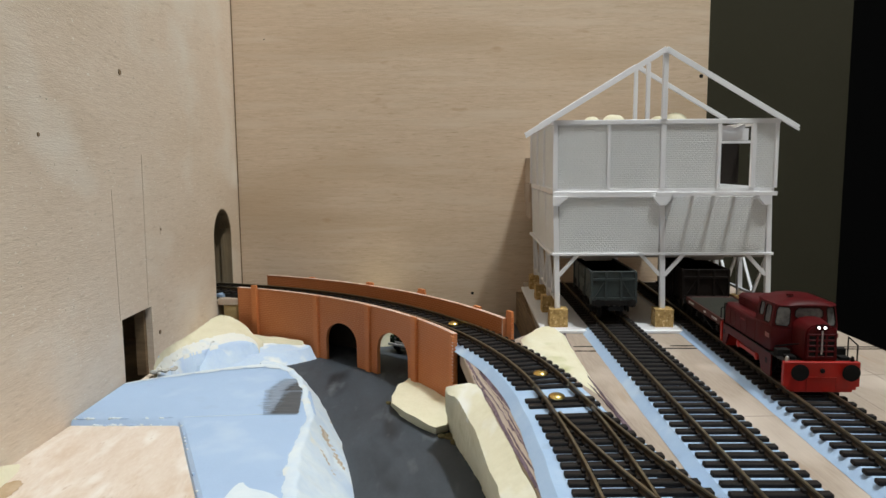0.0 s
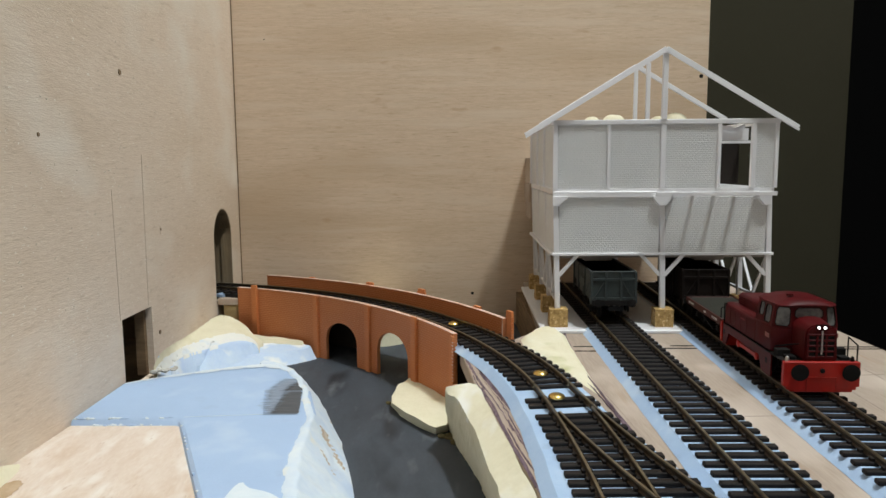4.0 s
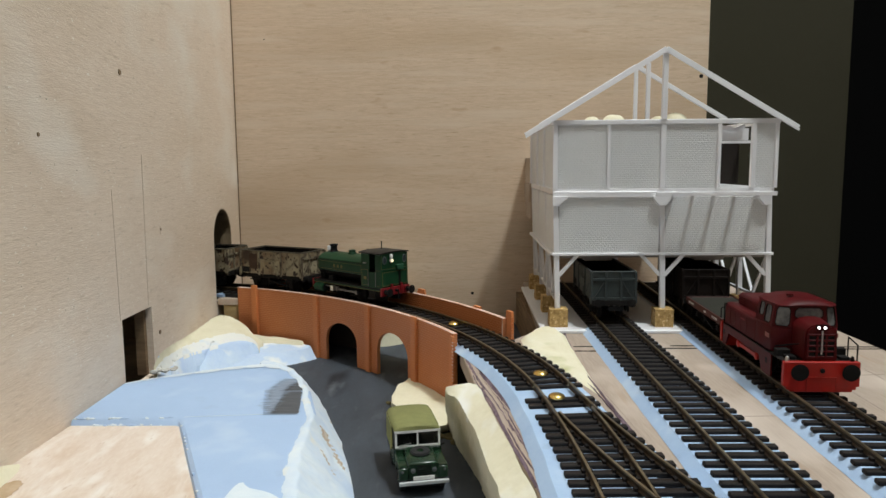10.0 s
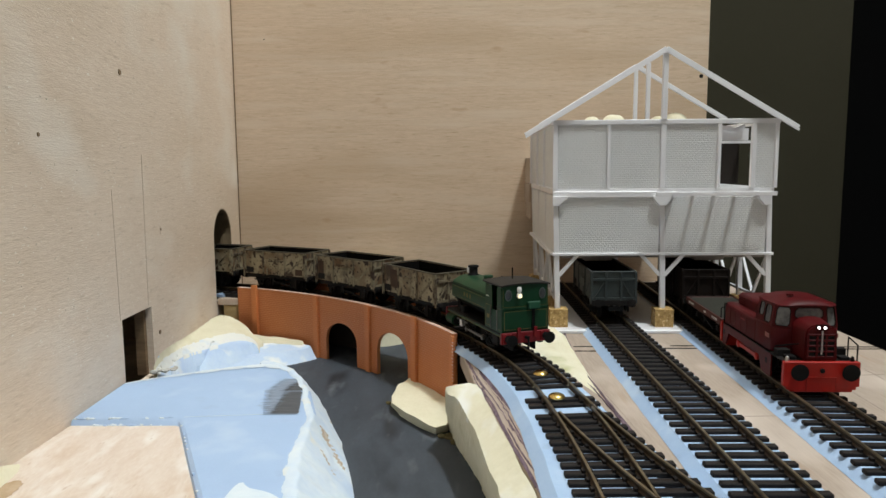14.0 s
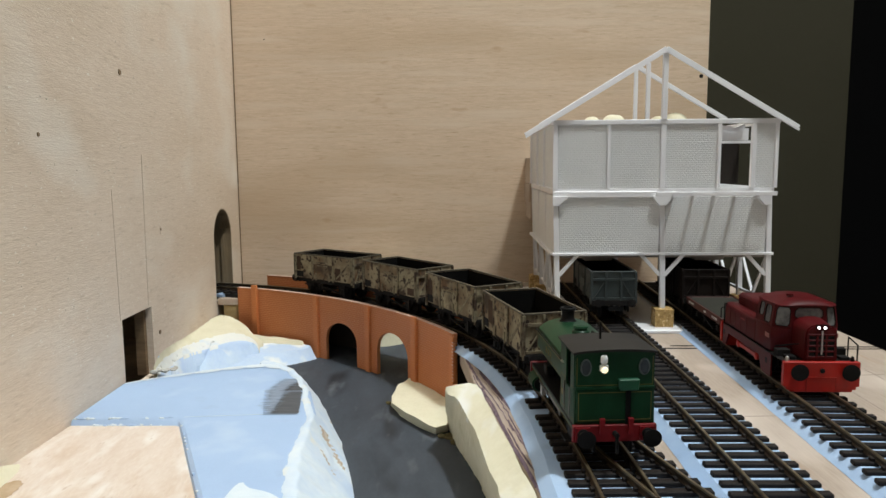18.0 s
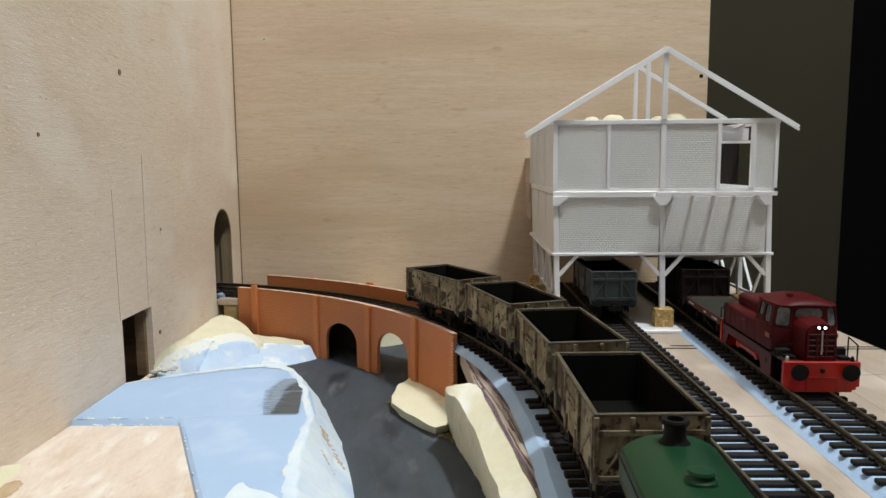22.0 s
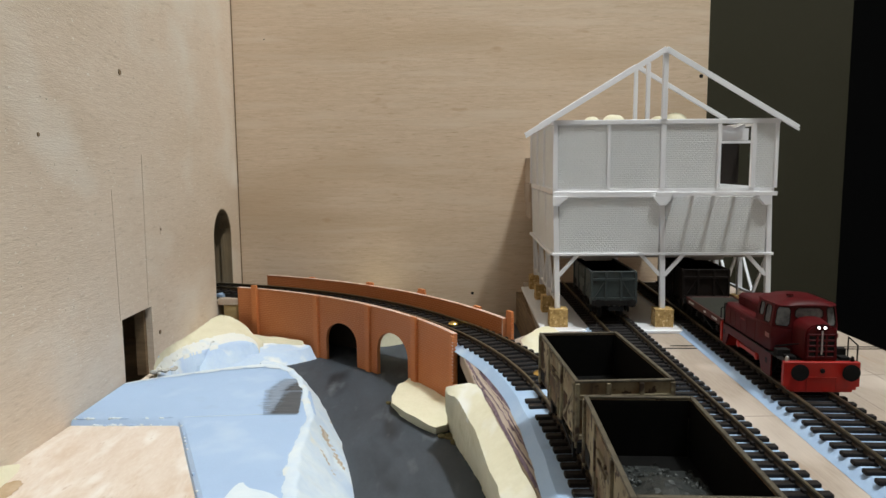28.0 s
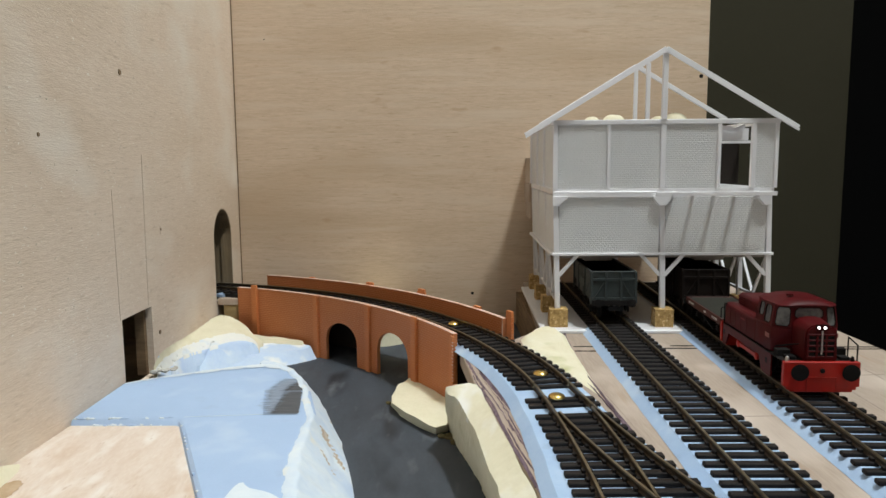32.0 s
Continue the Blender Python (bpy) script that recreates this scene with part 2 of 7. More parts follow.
GREYWAG = mat("grey_wagon_paint", (0.048, 0.060, 0.060), (0.033, 0.042, 0.042), scale=120, rough=0.5, bscale=900, bump=0.1, vary=2.0,
              spots=((0.018, 0.018, 0.016), 90, 0.58, 0.75))
BROWNWAG = mat("dark_brown_wagon_paint", (0.014, 0.009, 0.0075), (0.008, 0.006, 0.005), scale=120, rough=0.7, bscale=900, bump=0.1, vary=2.0, spec=0.15)
FLATRED = mat("bauxite_wagon_paint", (0.085, 0.018, 0.013), (0.055, 0.012, 0.009), scale=120, rough=0.5, bscale=900)
DECK = mat("grey_deck", (0.036, 0.036, 0.028), (0.022, 0.022, 0.017), scale=120, rough=0.8, bscale=700, stretch=(1, 4, 1), spec=0.2)
COAL = mat("coal", (0.040, 0.045, 0.042), (0.008, 0.009, 0.009), scale=420, rough=0.5, bscale=900, bump=0.8, spec=0.45)
LRGREEN = mat("bronze_green_paint", (0.012, 0.036, 0.017), (0.008, 0.026, 0.012), scale=120, rough=0.26, bscale=700, spec=0.5)
CANVAS = mat("khaki_canvas", (0.245, 0.25, 0.10), (0.195, 0.20, 0.076), scale=200, rough=0.8, bump=0.3, bscale=900)
CANVAS_Y = mat("khaki_canvas_side", (0.36, 0.34, 0.13), (0.30, 0.28, 0.10), scale=200, rough=0.8, bump=0.3, bscale=900)
# olive kept very dark: the wall's shade is part of this colour
OLIVE = mat("olive_room_wall_shaded", (0.052, 0.047, 0.031), (0.045, 0.041, 0.026), scale=3, rough=0.9, bump=0.05, bscale=80, spec=0.1)
ROOM = mat("room_plaster", (0.30, 0.28, 0.25), (0.27, 0.25, 0.225), scale=3, rough=0.85, bscale=60)
CEILING = mat("white_ceiling", (0.66, 0.65, 0.63), (0.62, 0.61, 0.59), scale=3, rough=0.9, bscale=60)
# near-black colour stands in for the lack of light beyond the doorway
DOORWAY_DARK = mat("doorway_darkness", (0.004, 0.0036, 0.0036), (0.003, 0.003, 0.003), scale=3, rough=0.95)
CARPET = mat("carpet", (0.12, 0.11, 0.10), (0.08, 0.075, 0.07), scale=60, rough=0.95, bscale=300)
INK = mat("purple_pen", (0.050, 0.030, 0.045), (0.22, 0.15, 0.18), scale=160, rough=0.7, stretch=(3, 0.5, 1))
PENCIL = mat("pencil_line", (0.34, 0.28, 0.24), (0.45, 0.36, 0.30), scale=300, rough=0.8)


# ---- mesh helpers ----
def box(bm, x0, x1, y0, y1, z0, z1, m=None):
    v = [bm.verts.new((x, y, z)) for z in (z0, z1) for y in (y0, y1) for x in (x0, x1)]
    for f in ((0, 2, 3, 1), (4, 5, 7, 6), (0, 1, 5, 4), (2, 6, 7, 3), (0, 4, 6, 2), (1, 3, 7, 5)):
        bm.faces.new([v[i] for i in f])
    if m is not None:
        for q in v:
            q.co = m @ q.co
    return bm


def prism(bm, pts, vec):
    """Extrudes a planar polygon (3D points) by vec."""
    vec = Vector(vec)
    a = [bm.verts.new(p) for p in pts]
    b = [bm.verts.new(Vector(p) + vec) for p in pts]
    n = len(pts)
    fs = [bm.faces.new(a[::-1]), bm.faces.new(b)]
    fs += [bm.faces.new((a[i], a[(i + 1) % n], b[(i + 1) % n], b[i])) for i in range(n)]
    bmesh.ops.recalc_face_normals(bm, faces=fs)
    return bm


def rod(bm, p0, p1, r, n=10, r2=None):
    p0, p1 = Vector(p0), Vector(p1)
    d = p1 - p0
    q = d.to_track_quat("Z", "Y").to_matrix().to_4x4()
    bmesh.ops.create_cone(bm, cap_ends=True, segments=n, radius1=r, radius2=r if r2 is None else r2, depth=d.length,
                          matrix=Matrix.Translation((p0 + p1) / 2) @ q)
    return bm


def bar(bm, p0, p1, w, h, up=(0, 0, 1)):
    """A square-cut bar from p0 to p1: w across, h along up."""
    p0, p1, up = Vector(p0), Vector(p1), Vector(up)
    d = (p1 - p0).normalized()
    s = d.cross(up).normalized() * w / 2
    u = s.cross(d).normalized() * h / 2
    prism(bm, [p0 - s - u, p0 + s - u, p0 + s + u, p0 - s + u], p1 - p0)
    return bm


def lathe(bm, prof, at, axis=(0, 0, 1), n=16):
    q = Vector(axis).to_track_quat("Z", "Y").to_matrix().to_4x4()
    m = Matrix.Translation(at) @ q
    rings = []
    for r, z in prof:
        if r < 1e-7:
            rings.append([bm.verts.new(m @ Vector((0, 0, z)))])
        else:
            rings.append([bm.verts.new(m @ Vector((r * math.cos(2 * math.pi * i / n), r * math.sin(2 * math.pi * i / n), z))) for i in range(n)])
    fs = []
    for a, b in zip(rings, rings[1:]):
        for i in range(n):
            j = (i + 1) % n
            if len(a) == 1 and len(b) == 1:
                continue
            if len(a) == 1:
                fs.append(bm.faces.new((a[0], b[i], b[j])))
            elif len(b) == 1:
                fs.append(bm.faces.new((a[i], a[j], b[0])))
            else:
                fs.append(bm.faces.new((a[i], a[j], b[j], b[i])))
    bmesh.ops.recalc_face_normals(bm, faces=fs)
    return bm


def dist_mesh(name, bm, material, bevel=0.0, angle=35, seg=1):
    if bevel:
        bm.normal_update()
        es = [e for e in bm.edges if len(e.link_faces) == 2 and e.calc_face_angle() > 0.6]
        bmesh.ops.bevel(bm, geom=es, offset=bevel, segments=seg, affect="EDGES", clamp_overlap=True)
    me = bpy.data.meshes.new(name)
    bm.to_mesh(me)
    bm.free()
    for mm in material if isinstance(material, (list, tuple)) else [material]:
        me.materials.append(mm)
    me.polygons.foreach_set("use_smooth", [True] * len(me.polygons))
    me.set_sharp_from_angle(angle=radians(angle))
    return me


def part(name, bm, material, parent=None, label="", bevel=0.0, angle=35):
    ob = new(name, bm if isinstance(bm, bpy.types.Mesh) else dist_mesh(name, bm, material, bevel, angle))
    ob.parent = parent
    if label:
        ob["label"] = label
    return ob


def thing(name, at, label, category, group="", turn=0.0):
    ob = new(name)
    ob.empty_display_size = 0.01
    ob.matrix_basis = pose(*at, 0, 0, turn)
    return tagged(ob, label, category, group)


def solid(name, bm, material, label, category="", group="", kind="", bevel=0.0, angle=35):
    return tagged(part(name, bm, material, None, "", bevel, angle), label, category, group, kind)


NB = bmesh.new
MM = 0.001


# ---- the lie of the tracks ----
RAIL_TOP = 0.0078
ARC_X, ARC_Y, ARC_R = -0.285, 0.265, 0.338
ARC_0, ARC_END = radians(2.5), radians(73.0)


EASE_A, EASE_END, EASE_R = radians(6.0), radians(-4.0), 0.88
EASE_S = (EASE_A - ARC_0) * ARC_R


def line_curve(s):
    """Centre of the curved line: point and heading (towards the front of the layout); s grows up the curve."""
    if s < EASE_S:
        d = EASE_S - s
        a = max(EASE_A - d / EASE_R, EASE_END)
        e = d - (EASE_A - a) * EASE_R
        return (ARC_X + ARC_R * math.cos(EASE_A) + EASE_R * (math.cos(a) - math.cos(EASE_A)) + math.sin(a) * e,
                ARC_Y + ARC_R * math.sin(EASE_A) - EASE_R * (math.sin(EASE_A) - math.sin(a)) - math.cos(a) * e, math.degrees(a) - 90)
    a = ARC_0 + s / ARC_R
    b = min(a, ARC_END)
    e = (a - b) * ARC_R
    return ARC_X + ARC_R * math.cos(b) - math.sin(b) * e, ARC_Y + ARC_R * math.sin(b) + math.cos(b) * e, math.degrees(b) - 90


def line_middle(y):
    return 0.1062 + 0.0144 * (y - 0.3)


def line_right(y):
    return 0.1584 + 0.0556 * (y - 0.26)


BRANCH_Y = 0.312


def line_branch(y):
    u = BRANCH_Y - y
    return ARC_X + math.sqrt(ARC_R ** 2 - (BRANCH_Y - ARC_Y) ** 2) + 0.120 * u + 0.75 * u * u


# ---- the room ----
def slab_box(name, dims, material, label, category="", kind="structure"):
    return solid(name, box(NB(), *dims), material, label, category, "", kind)


slab_box("floor", (-1.6, 2.2, -1.8, 1.75, -0.95, -0.90), CARPET, "dark grey carpeted room floor")
slab_box("ceiling", (-1.6, 2.2, -1.8, 1.75, 1.75, 1.80), CEILING, "plain painted room ceiling")
slab_box("wall_north", (-1.6, 0.940, 1.65, 1.75, -0.90, 1.75), OLIVE, "dull olive painted room wall, its shade put into the colour")
slab_box("wall_west", (-1.65, -1.6, -1.8, 1.75, -0.90, 1.75), ROOM, "plain painted room wall")
slab_box("wall_south", (-1.6, 2.2, -1.85, -1.8, -0.90, 1.75), ROOM, "plain painted room wall")
slab_box("wall_east", (2.2, 2.25, -1.8, 1.75, -0.90, 1.75), ROOM, "plain painted room wall")
# surfaces beyond the doorway get their darkness from a near-black colour
slab_box("wall_doorway_east", (2.2, 2.25, 1.76, 3.0, -0.90, 1.75), DOORWAY_DARK, "wall beyond a doorway, its darkness put into the colour")
slab_box("wall_north_east", (1.80, 2.2, 1.65, 1.75, -0.90, 1.75), OLIVE, "dull olive painted room wall beside the doorway, its shade put into the colour")
slab_box("wall_doorway", (0.9, 2.2, 2.9, 3.0, -0.90, 1.75), DOORWAY_DARK, "wall beyond a doorway, coloured black for the unlit space")
slab_box("wall_doorway_side", (0.900, 0.940, 1.75, 2.9, -0.90, 1.75), DOORWAY_DARK, "reveal of a doorway, its darkness put into the colour")
slab_box("ceiling_doorway", (0.900, 2.2, 1.76, 2.9, 1.75, 1.80), DOORWAY_DARK, "ceiling beyond a doorway, its darkness put into the colour")
slab_box("floor_doorway", (0.940, 2.2, 1.75, 2.9, -0.95, -0.90), DOORWAY_DARK, "floor beyond a doorway, its darkness put into the colour")

# ---- layout carcass ----
WALL_X, WALL_Y = -0.185, 0.636
slab_box("layout_base", (-0.31, 0.2530, -0.42, 0.636, -0.90, -0.045), PLY_EDGE, "plain plywood base carrying the model railway", "baseboard")

bm = NB()
box(bm, -0.33, 0.2365, WALL_Y, WALL_Y + 0.009, -0.90, 0.62)
solid("wall_back", bm, PLY_WALL, "pale plywood backboard with fine horizontal grain", "backboard", kind="structure")

bm = NB()
T = -0.009
X0, X1 = WALL_X - 0.004, WALL_X
HOLE = (0.3955, 0.4365, -0.0240, 0.0201)
AR = (0.5630, 0.6100, 0.0024, 0.0490)
box(bm, X0, X1, -0.42, HOLE[0], -0.045, 0.62)
box(bm, X0, X1, HOLE[0], HOLE[1], HOLE[3], 0.62)
box(bm, X0, X1, HOLE[0], HOLE[1], -0.045, HOLE[2])
box(bm, X0, X1, HOLE[1], AR[0], -0.045, 0.62)
box(bm, X0, X1, AR[0], AR[1], -0.045, AR[2] - 0.004)
box(bm, X0, X1, AR[1], WALL_Y - 0.0012, -0.045, 0.62)
mid, rad = (AR[0] + AR[1]) / 2, (AR[1] - AR[0]) / 2
arch_line = [(mid - rad * math.cos(a) + 0.0004 * noise.noise(Vector((a * 9, 0, 2))) * math.sin(a), AR[3] + rad * math.sin(a)) for a in np.linspace(0, math.pi, 24)]
prism(bm, [(X0, AR[0], 0.62)] + [(X0, y, z) for y, z in arch_line] + [(X0, AR[1], 0.62)], (X1 - X0, 0, 0))
solid("wall_left", bm, PLY_LEFT, "pale plywood side board with a sawn tunnel arch and a square hole", "side board", kind="structure")

# raw sawn faces just inside the two openings
bm = NB()
box(bm, X0 - 0.006, X0 - 0.0002, HOLE[1] - 0.0030, HOLE[1] + 0.002, HOLE[2], HOLE[3])
solid("opening_jamb", bm, PLY_EDGE, "rough brown sawn edge of the square hole", kind="structure")
bm = NB()
jamb = [(AR[1], AR[2] - 0.004)] + [(y, z) for y, z in arch_line[::-1]] + [(AR[0], AR[2] - 0.004)]
jamb_in = [(mid + (y - mid) * 0.955 + 0.0003 * noise.noise(Vector((z * 700, y * 90, 3))), z - (0.0009 if z > AR[3] else 0)) for y, z in jamb]
for (a, b), (c, d) in zip(zip(jamb, jamb[1:]), zip(jamb_in, jamb_in[1:])):
    prism(bm, [(X0 - 0.0055, *a), (X0 - 0.0055, *b), (X0 - 0.0055, *d), (X0 - 0.0055, *c)], (X1 - X0 + 0.0052, 0, 0))
solid("opening_jamb", bm, LINING_WOOD, "rough brown sawn edge of the tunnel arch", kind="structure")
# dark staging space behind the side board
slab_box("tunnel_lining", (-0.312, X0 - 0.0004, 0.6106, 0.6135, -0.044, 0.30), LINING_WOOD, "brown rough wooden lining of the hidden tunnel")
slab_box("wall_staging", (-0.325, -0.315, -0.42, 0.646, -0.045, 0.62), LINING_WOOD, "brown wooden back of the hidden staging space")
slab_box("wall_staging_end", (-0.315, X0, -0.43, -0.42, -0.045, 0.62), DARKGAP, "dark end of the hidden staging space")

# knots and a small nail hole in the plywood
for i, (x, y, z, r) in enumerate(((WALL_X + 0.0002, 0.4115, 0.1618, 0.0017), (WALL_X + 0.0002, 0.3248, 0.1228, 0.0010),
                                  (WALL_X + 0.0002, 0.4575, 0.0671, 0.0008), (WALL_X + 0.0002, 0.4473, 0.0007, 0.0014))):
    b2 = NB()
    rod(b2, (x - 0.0006, y, z), (x + 0.00015, y, z), r, 10)
    solid("wood_knot", b2, PLY_EDGE, "small dark knot in the pale plywood", "knot", "knots in the plywood")
for x, z, r in ((0.2306, 0.1840, 0.0018), (0.0267, -0.0100, 0.0014), (-0.1566, 0.2186, 0.0006)):
    b2 = NB()
    rod(b2, (x, WALL_Y - 0.00015, z), (x, WALL_Y + 0.0006, z), r, 10)
    solid("wood_knot", b2, DARKGAP, "small dark hole in the plywood backboard", "hole", "holes in the backboard")

slab_box("trim", (WALL_X + 0.0001, WALL_X + 0.0008, WALL_Y - 0.0007, WALL_Y - 0.0001, -0.040, 0.62), PLY_EDGE, "narrow dark gap in the corner between the boards")
for y0, z0, y1, z1, w in ((0.3925, 0.095, 0.3935, 0.0205, 0.00035), (0.4345, 0.115, 0.4322, 0.0215, 0.00045), (0.4568, 0.0693, 0.4568, 0.0640, 0.0006), (0.535, 0.0300, 0.556, 0.0345, 0.0003)):
    b2 = NB()
    bar(b2, (WALL_X, y0, z0), (WALL_X, y1, z1), w, 0.0003, (1, 0, 0))
    solid("scored_line", b2, SCORED, "thin scored line on the pale plywood side board", "scored line", "lines on the side board")
rnd = random.Random(21)
for k in range(110):
    y, z = rnd.gauss(0.365, 0.05), rnd.gauss(0.105, 0.036)
    if k % 3 == 0:
        y, z = rnd.gauss(0.400, 0.006), rnd.uniform(0.035, 0.125)
    if not (0.25 < y < 0.55) or z < 0.03:
        continue
    b2 = NB()
    l, a = rnd.uniform(0.0005, 0.0016), rnd.uniform(-0.5, 0.7)
    bar(b2, (WALL_X, y, z), (WALL_X + rnd.uniform(0.0, 0.0003), y + l * math.cos(a), z + l * math.sin(a)), rnd.uniform(0.00012, 0.00028), 0.0003, (1, 0, 0.01))
    solid("wood_splinter", b2, SPLINTER, "pale torn wood fibre standing off the plywood", "splinter", "splinters on the side board")

# ---- ground: road, board, foam ----
slab_box("road", (WALL_X + 0.0005, 0.066, -0.40, 0.6355, -0.045, -0.038), ROAD, "dark grey hand-painted road surface", "road")

BOARD_LEFT = [(0.0735, 0.6355), (0.0640, 0.4506), (0.0404, 0.4196), (0.0124, 0.4124), (0.0092, 0.4016), (0.0128, 0.3640), (0.0155, 0.3316),
              (0.0206, 0.2989), (0.0245, 0.2636), (0.0286, 0.2356), (0.0306, 0.2205), (0.0345, 0.1665), (0.0360, -0.4000)]
bm = NB()
prism(bm, [(x, y, -0.009) for x, y in BOARD_LEFT] + [(0.2530, -0.40, -0.009), (0.2530, 0.6355, -0.009)], (0, 0, 0.009))
solid("baseboard", bm, PLY_BOARD, "pale plywood baseboard top", "baseboard", kind="structure", bevel=0.0005)
bm = NB()
box(bm, 0.067, 0.2525, -0.40, 0.6350, -0.045, -0.0092)
solid("baseboard_frame", bm, PLY_EDGE, "brown plywood frame under the baseboard", "frame", kind="structure")
bm = NB()
box(bm, 0.0390, 0.0668, -0.40, 0.405, -0.0378, -0.0092)
solid("baseboard_riser", bm, PLY_EDGE, "brown plywood riser under the baseboard edge", "riser", kind="structure")


def outline(pts, n, sm=2):
    p = [Vector((*q, 0)) if len(q) == 2 else Vector(q) for q in pts]
    for _ in range(sm):
        p = [q for i in range(len(p)) for q in (p[i].lerp(p[(i + 1) % len(p)], 0.25), p[i].lerp(p[(i + 1) % len(p)], 0.75))]
    seg = [(p[(i + 1) % len(p)] - p[i]).length for i in range(len(p))]
    tot, out, i, acc = sum(seg), [], 0, 0.0
    for k in range(n):
        d = tot * k / n
        while acc + seg[i] < d:
            acc += seg[i]
            i += 1
        out.append(p[i].lerp(p[(i + 1) % len(p)], (d - acc) / max(seg[i], 1e-9)))
    return out


def rock(bm, base, top, amp=0.0012, freq=90, n=72, rings=7, caps=7, belly=0.0, sm=2, seed=0.0, dome=0.0):
    """A carved lump between a base and a top outline (3D points)."""
    a, b = outline(base, n, sm), outline(top, n, sm)
    off = Vector((seed, seed * 1.7, 3.1))
    cen = sum(b, Vector()) / n
    loops = []
    for k in range(rings + 1):
        t = k / rings
        loops.append([a[i].lerp(b[i], t) + (a[i] - cen).normalized() * belly * math.sin(math.pi * t) for i in range(n)])
    for k in range(1, caps + 1):
        t = k / (caps + 1)
        loops.append([b[i].lerp(cen, t) + Vector((0, 0, dome * math.sin(t * math.pi / 2))) for i in range(n)])
    vs = []
    for k, lp in enumerate(loops):
        row = []
        for q in lp:
            d = noise.noise_vector(q * freq + off) * amp + noise.noise_vector(q * freq * 3.3 + off) * amp * 0.35
            if k == 0:
                d.z = 0
            row.append(bm.verts.new(q + d))
        vs.append(row)
    c = bm.verts.new(cen + Vector((0, 0, dome)))
    fs = []
    for r0, r1 in zip(vs, vs[1:]):
        for i in range(n):
            j = (i + 1) % n
            fs.append(bm.faces.new((r0[i], r0[j], r1[j], r1[i])))
    for i in range(n):
        fs.append(bm.faces.new((vs[-1][i], vs[-1][(i + 1) % n], c)))
    fs.append(bm.faces.new(vs[0][::-1]))
    bmesh.ops.recalc_face_normals(bm, faces=fs)
    return bm


def z_of(pts, z):
    return [(x, y, z) for x, y in pts]


def ribbon(bm, pts, w, z0, z1, jag=0.0):
    """A flat strip along 2D points; w = width or (left, right) offsets."""
    wl, wr = (w / 2, w / 2) if not isinstance(w, tuple) else w
    rows = []
    for i, p in enumerate(pts):
        a, b = Vector(pts[max(i - 1, 0)]), Vector(pts[min(i + 1, len(pts) - 1)])
        d = (b - a).normalized()
        nrm = Vector((-d.y, d.x))
        l = Vector(p) + nrm * (wl + random.uniform(-jag, jag))
        r = Vector(p) - nrm * (wr + random.uniform(-jag, jag))
        rows.append([bm.verts.new((*l, z0)), bm.verts.new((*r, z0)), bm.verts.new((*r, z1)), bm.verts.new((*l, z1))])
    fs = [bm.faces.new(rows[0]), bm.faces.new(rows[-1][::-1])]
    for a, b in zip(rows, rows[1:]):
        for i in range(4):
            j = (i + 1) % 4
            fs.append(bm.faces.new((a[i], b[i], b[j], a[j])))
    bmesh.ops.recalc_face_normals(bm, faces=fs)
    return bm


def smear(name, pts, z, material, label, category, group="", rag=0.0006):
    o = outline(pts, 40, 1)
    c = sum(o, Vector()) / 40
    bm = NB()
    top = [bm.verts.new((q.x + random.uniform(-rag, rag), q.y + random.uniform(-rag, rag), z)) for q in o]
    mid = bm.verts.new((c.x, c.y, z + 0.0001))
    for i in range(40):
        bm.faces.new((top[i], top[(i + 1) % 40], mid))
    bmesh.ops.recalc_face_normals(bm, faces=bm.faces[:])
    return solid(name, bm, material, label, category, group)


FOAM_Z, ROAD_Z = -0.0155, -0.038
# blue foam sheet, cut out for the pale sheet
FOAM = [(-0.1845, 0.3336), (-0.1845, 0.3892), (-0.1549, 0.4103), (-0.1086, 0.4291), (-0.0960, 0.4220), (-0.0740, 0.3760), (-0.0645, 0.3400),
        (-0.0625, 0.2972), (-0.0590, 0.2636), (-0.0570, 0.2358), (-0.0525, 0.1804), (-0.0560, -0.4000), (-0.0960, -0.4000), (-0.0909, 0.2471),
        (-0.1144, 0.2982), (-0.1300, 0.3324)]
bm = NB()
prism(bm, z_of(FOAM, ROAD_Z), (0, 0, FOAM_Z - ROAD_Z))
# the cut beside the pale sheet slopes outwards
for v in bm.verts:
    if v.co.z < FOAM_Z - 0.01:
        if v.co.y > 0.33 and v.co.y < 0.335 and v.co.x < -0.12:
            v.co.y -= 0.012
        elif v.co.x < -0.09 and v.co.y < 0.30:
            v.co.x -= 0.008
solid("foam_sheet", bm, BLUE, "smooth pale blue foam sheet with a cut edge", "foam board", bevel=0.0013)
bm = NB()
prism(bm, z_of([(-0.2065, -0.4000), (-0.1845, 0.3325), (-0.1303, 0.3321), (-0.1147, 0.2981), (-0.0912, 0.2469), (-0.0963, -0.4000)], ROAD_Z), (0, 0, 0.0195))
solid("pale_sheet", bm, PINK_PLY, "rough pinkish-cream sheet laid beside the blue foam", "sheet", bevel=0.0004)
bm = NB()
rock(bm, z_of([(-0.1846, 0.1981), (-0.1846, 0.2800), (-0.1835, 0.2890), (-0.1800, 0.2860), (-0.1765, 0.2735), (-0.1750, 0.2432), (-0.1756, 0.1985)], -0.0187),
     z_of([(-0.1846, 0.2031), (-0.1846, 0.2674), (-0.1846, 0.2764), (-0.1815, 0.2760), (-0.1796, 0.2640), (-0.1786, 0.2382), (-0.1811, 0.2034)], -0.0140), 0.0006, 120, 40, 4, 3)
solid("foam_lump", bm, CREAM, "small cream foam lump against the side board", "foam rock")
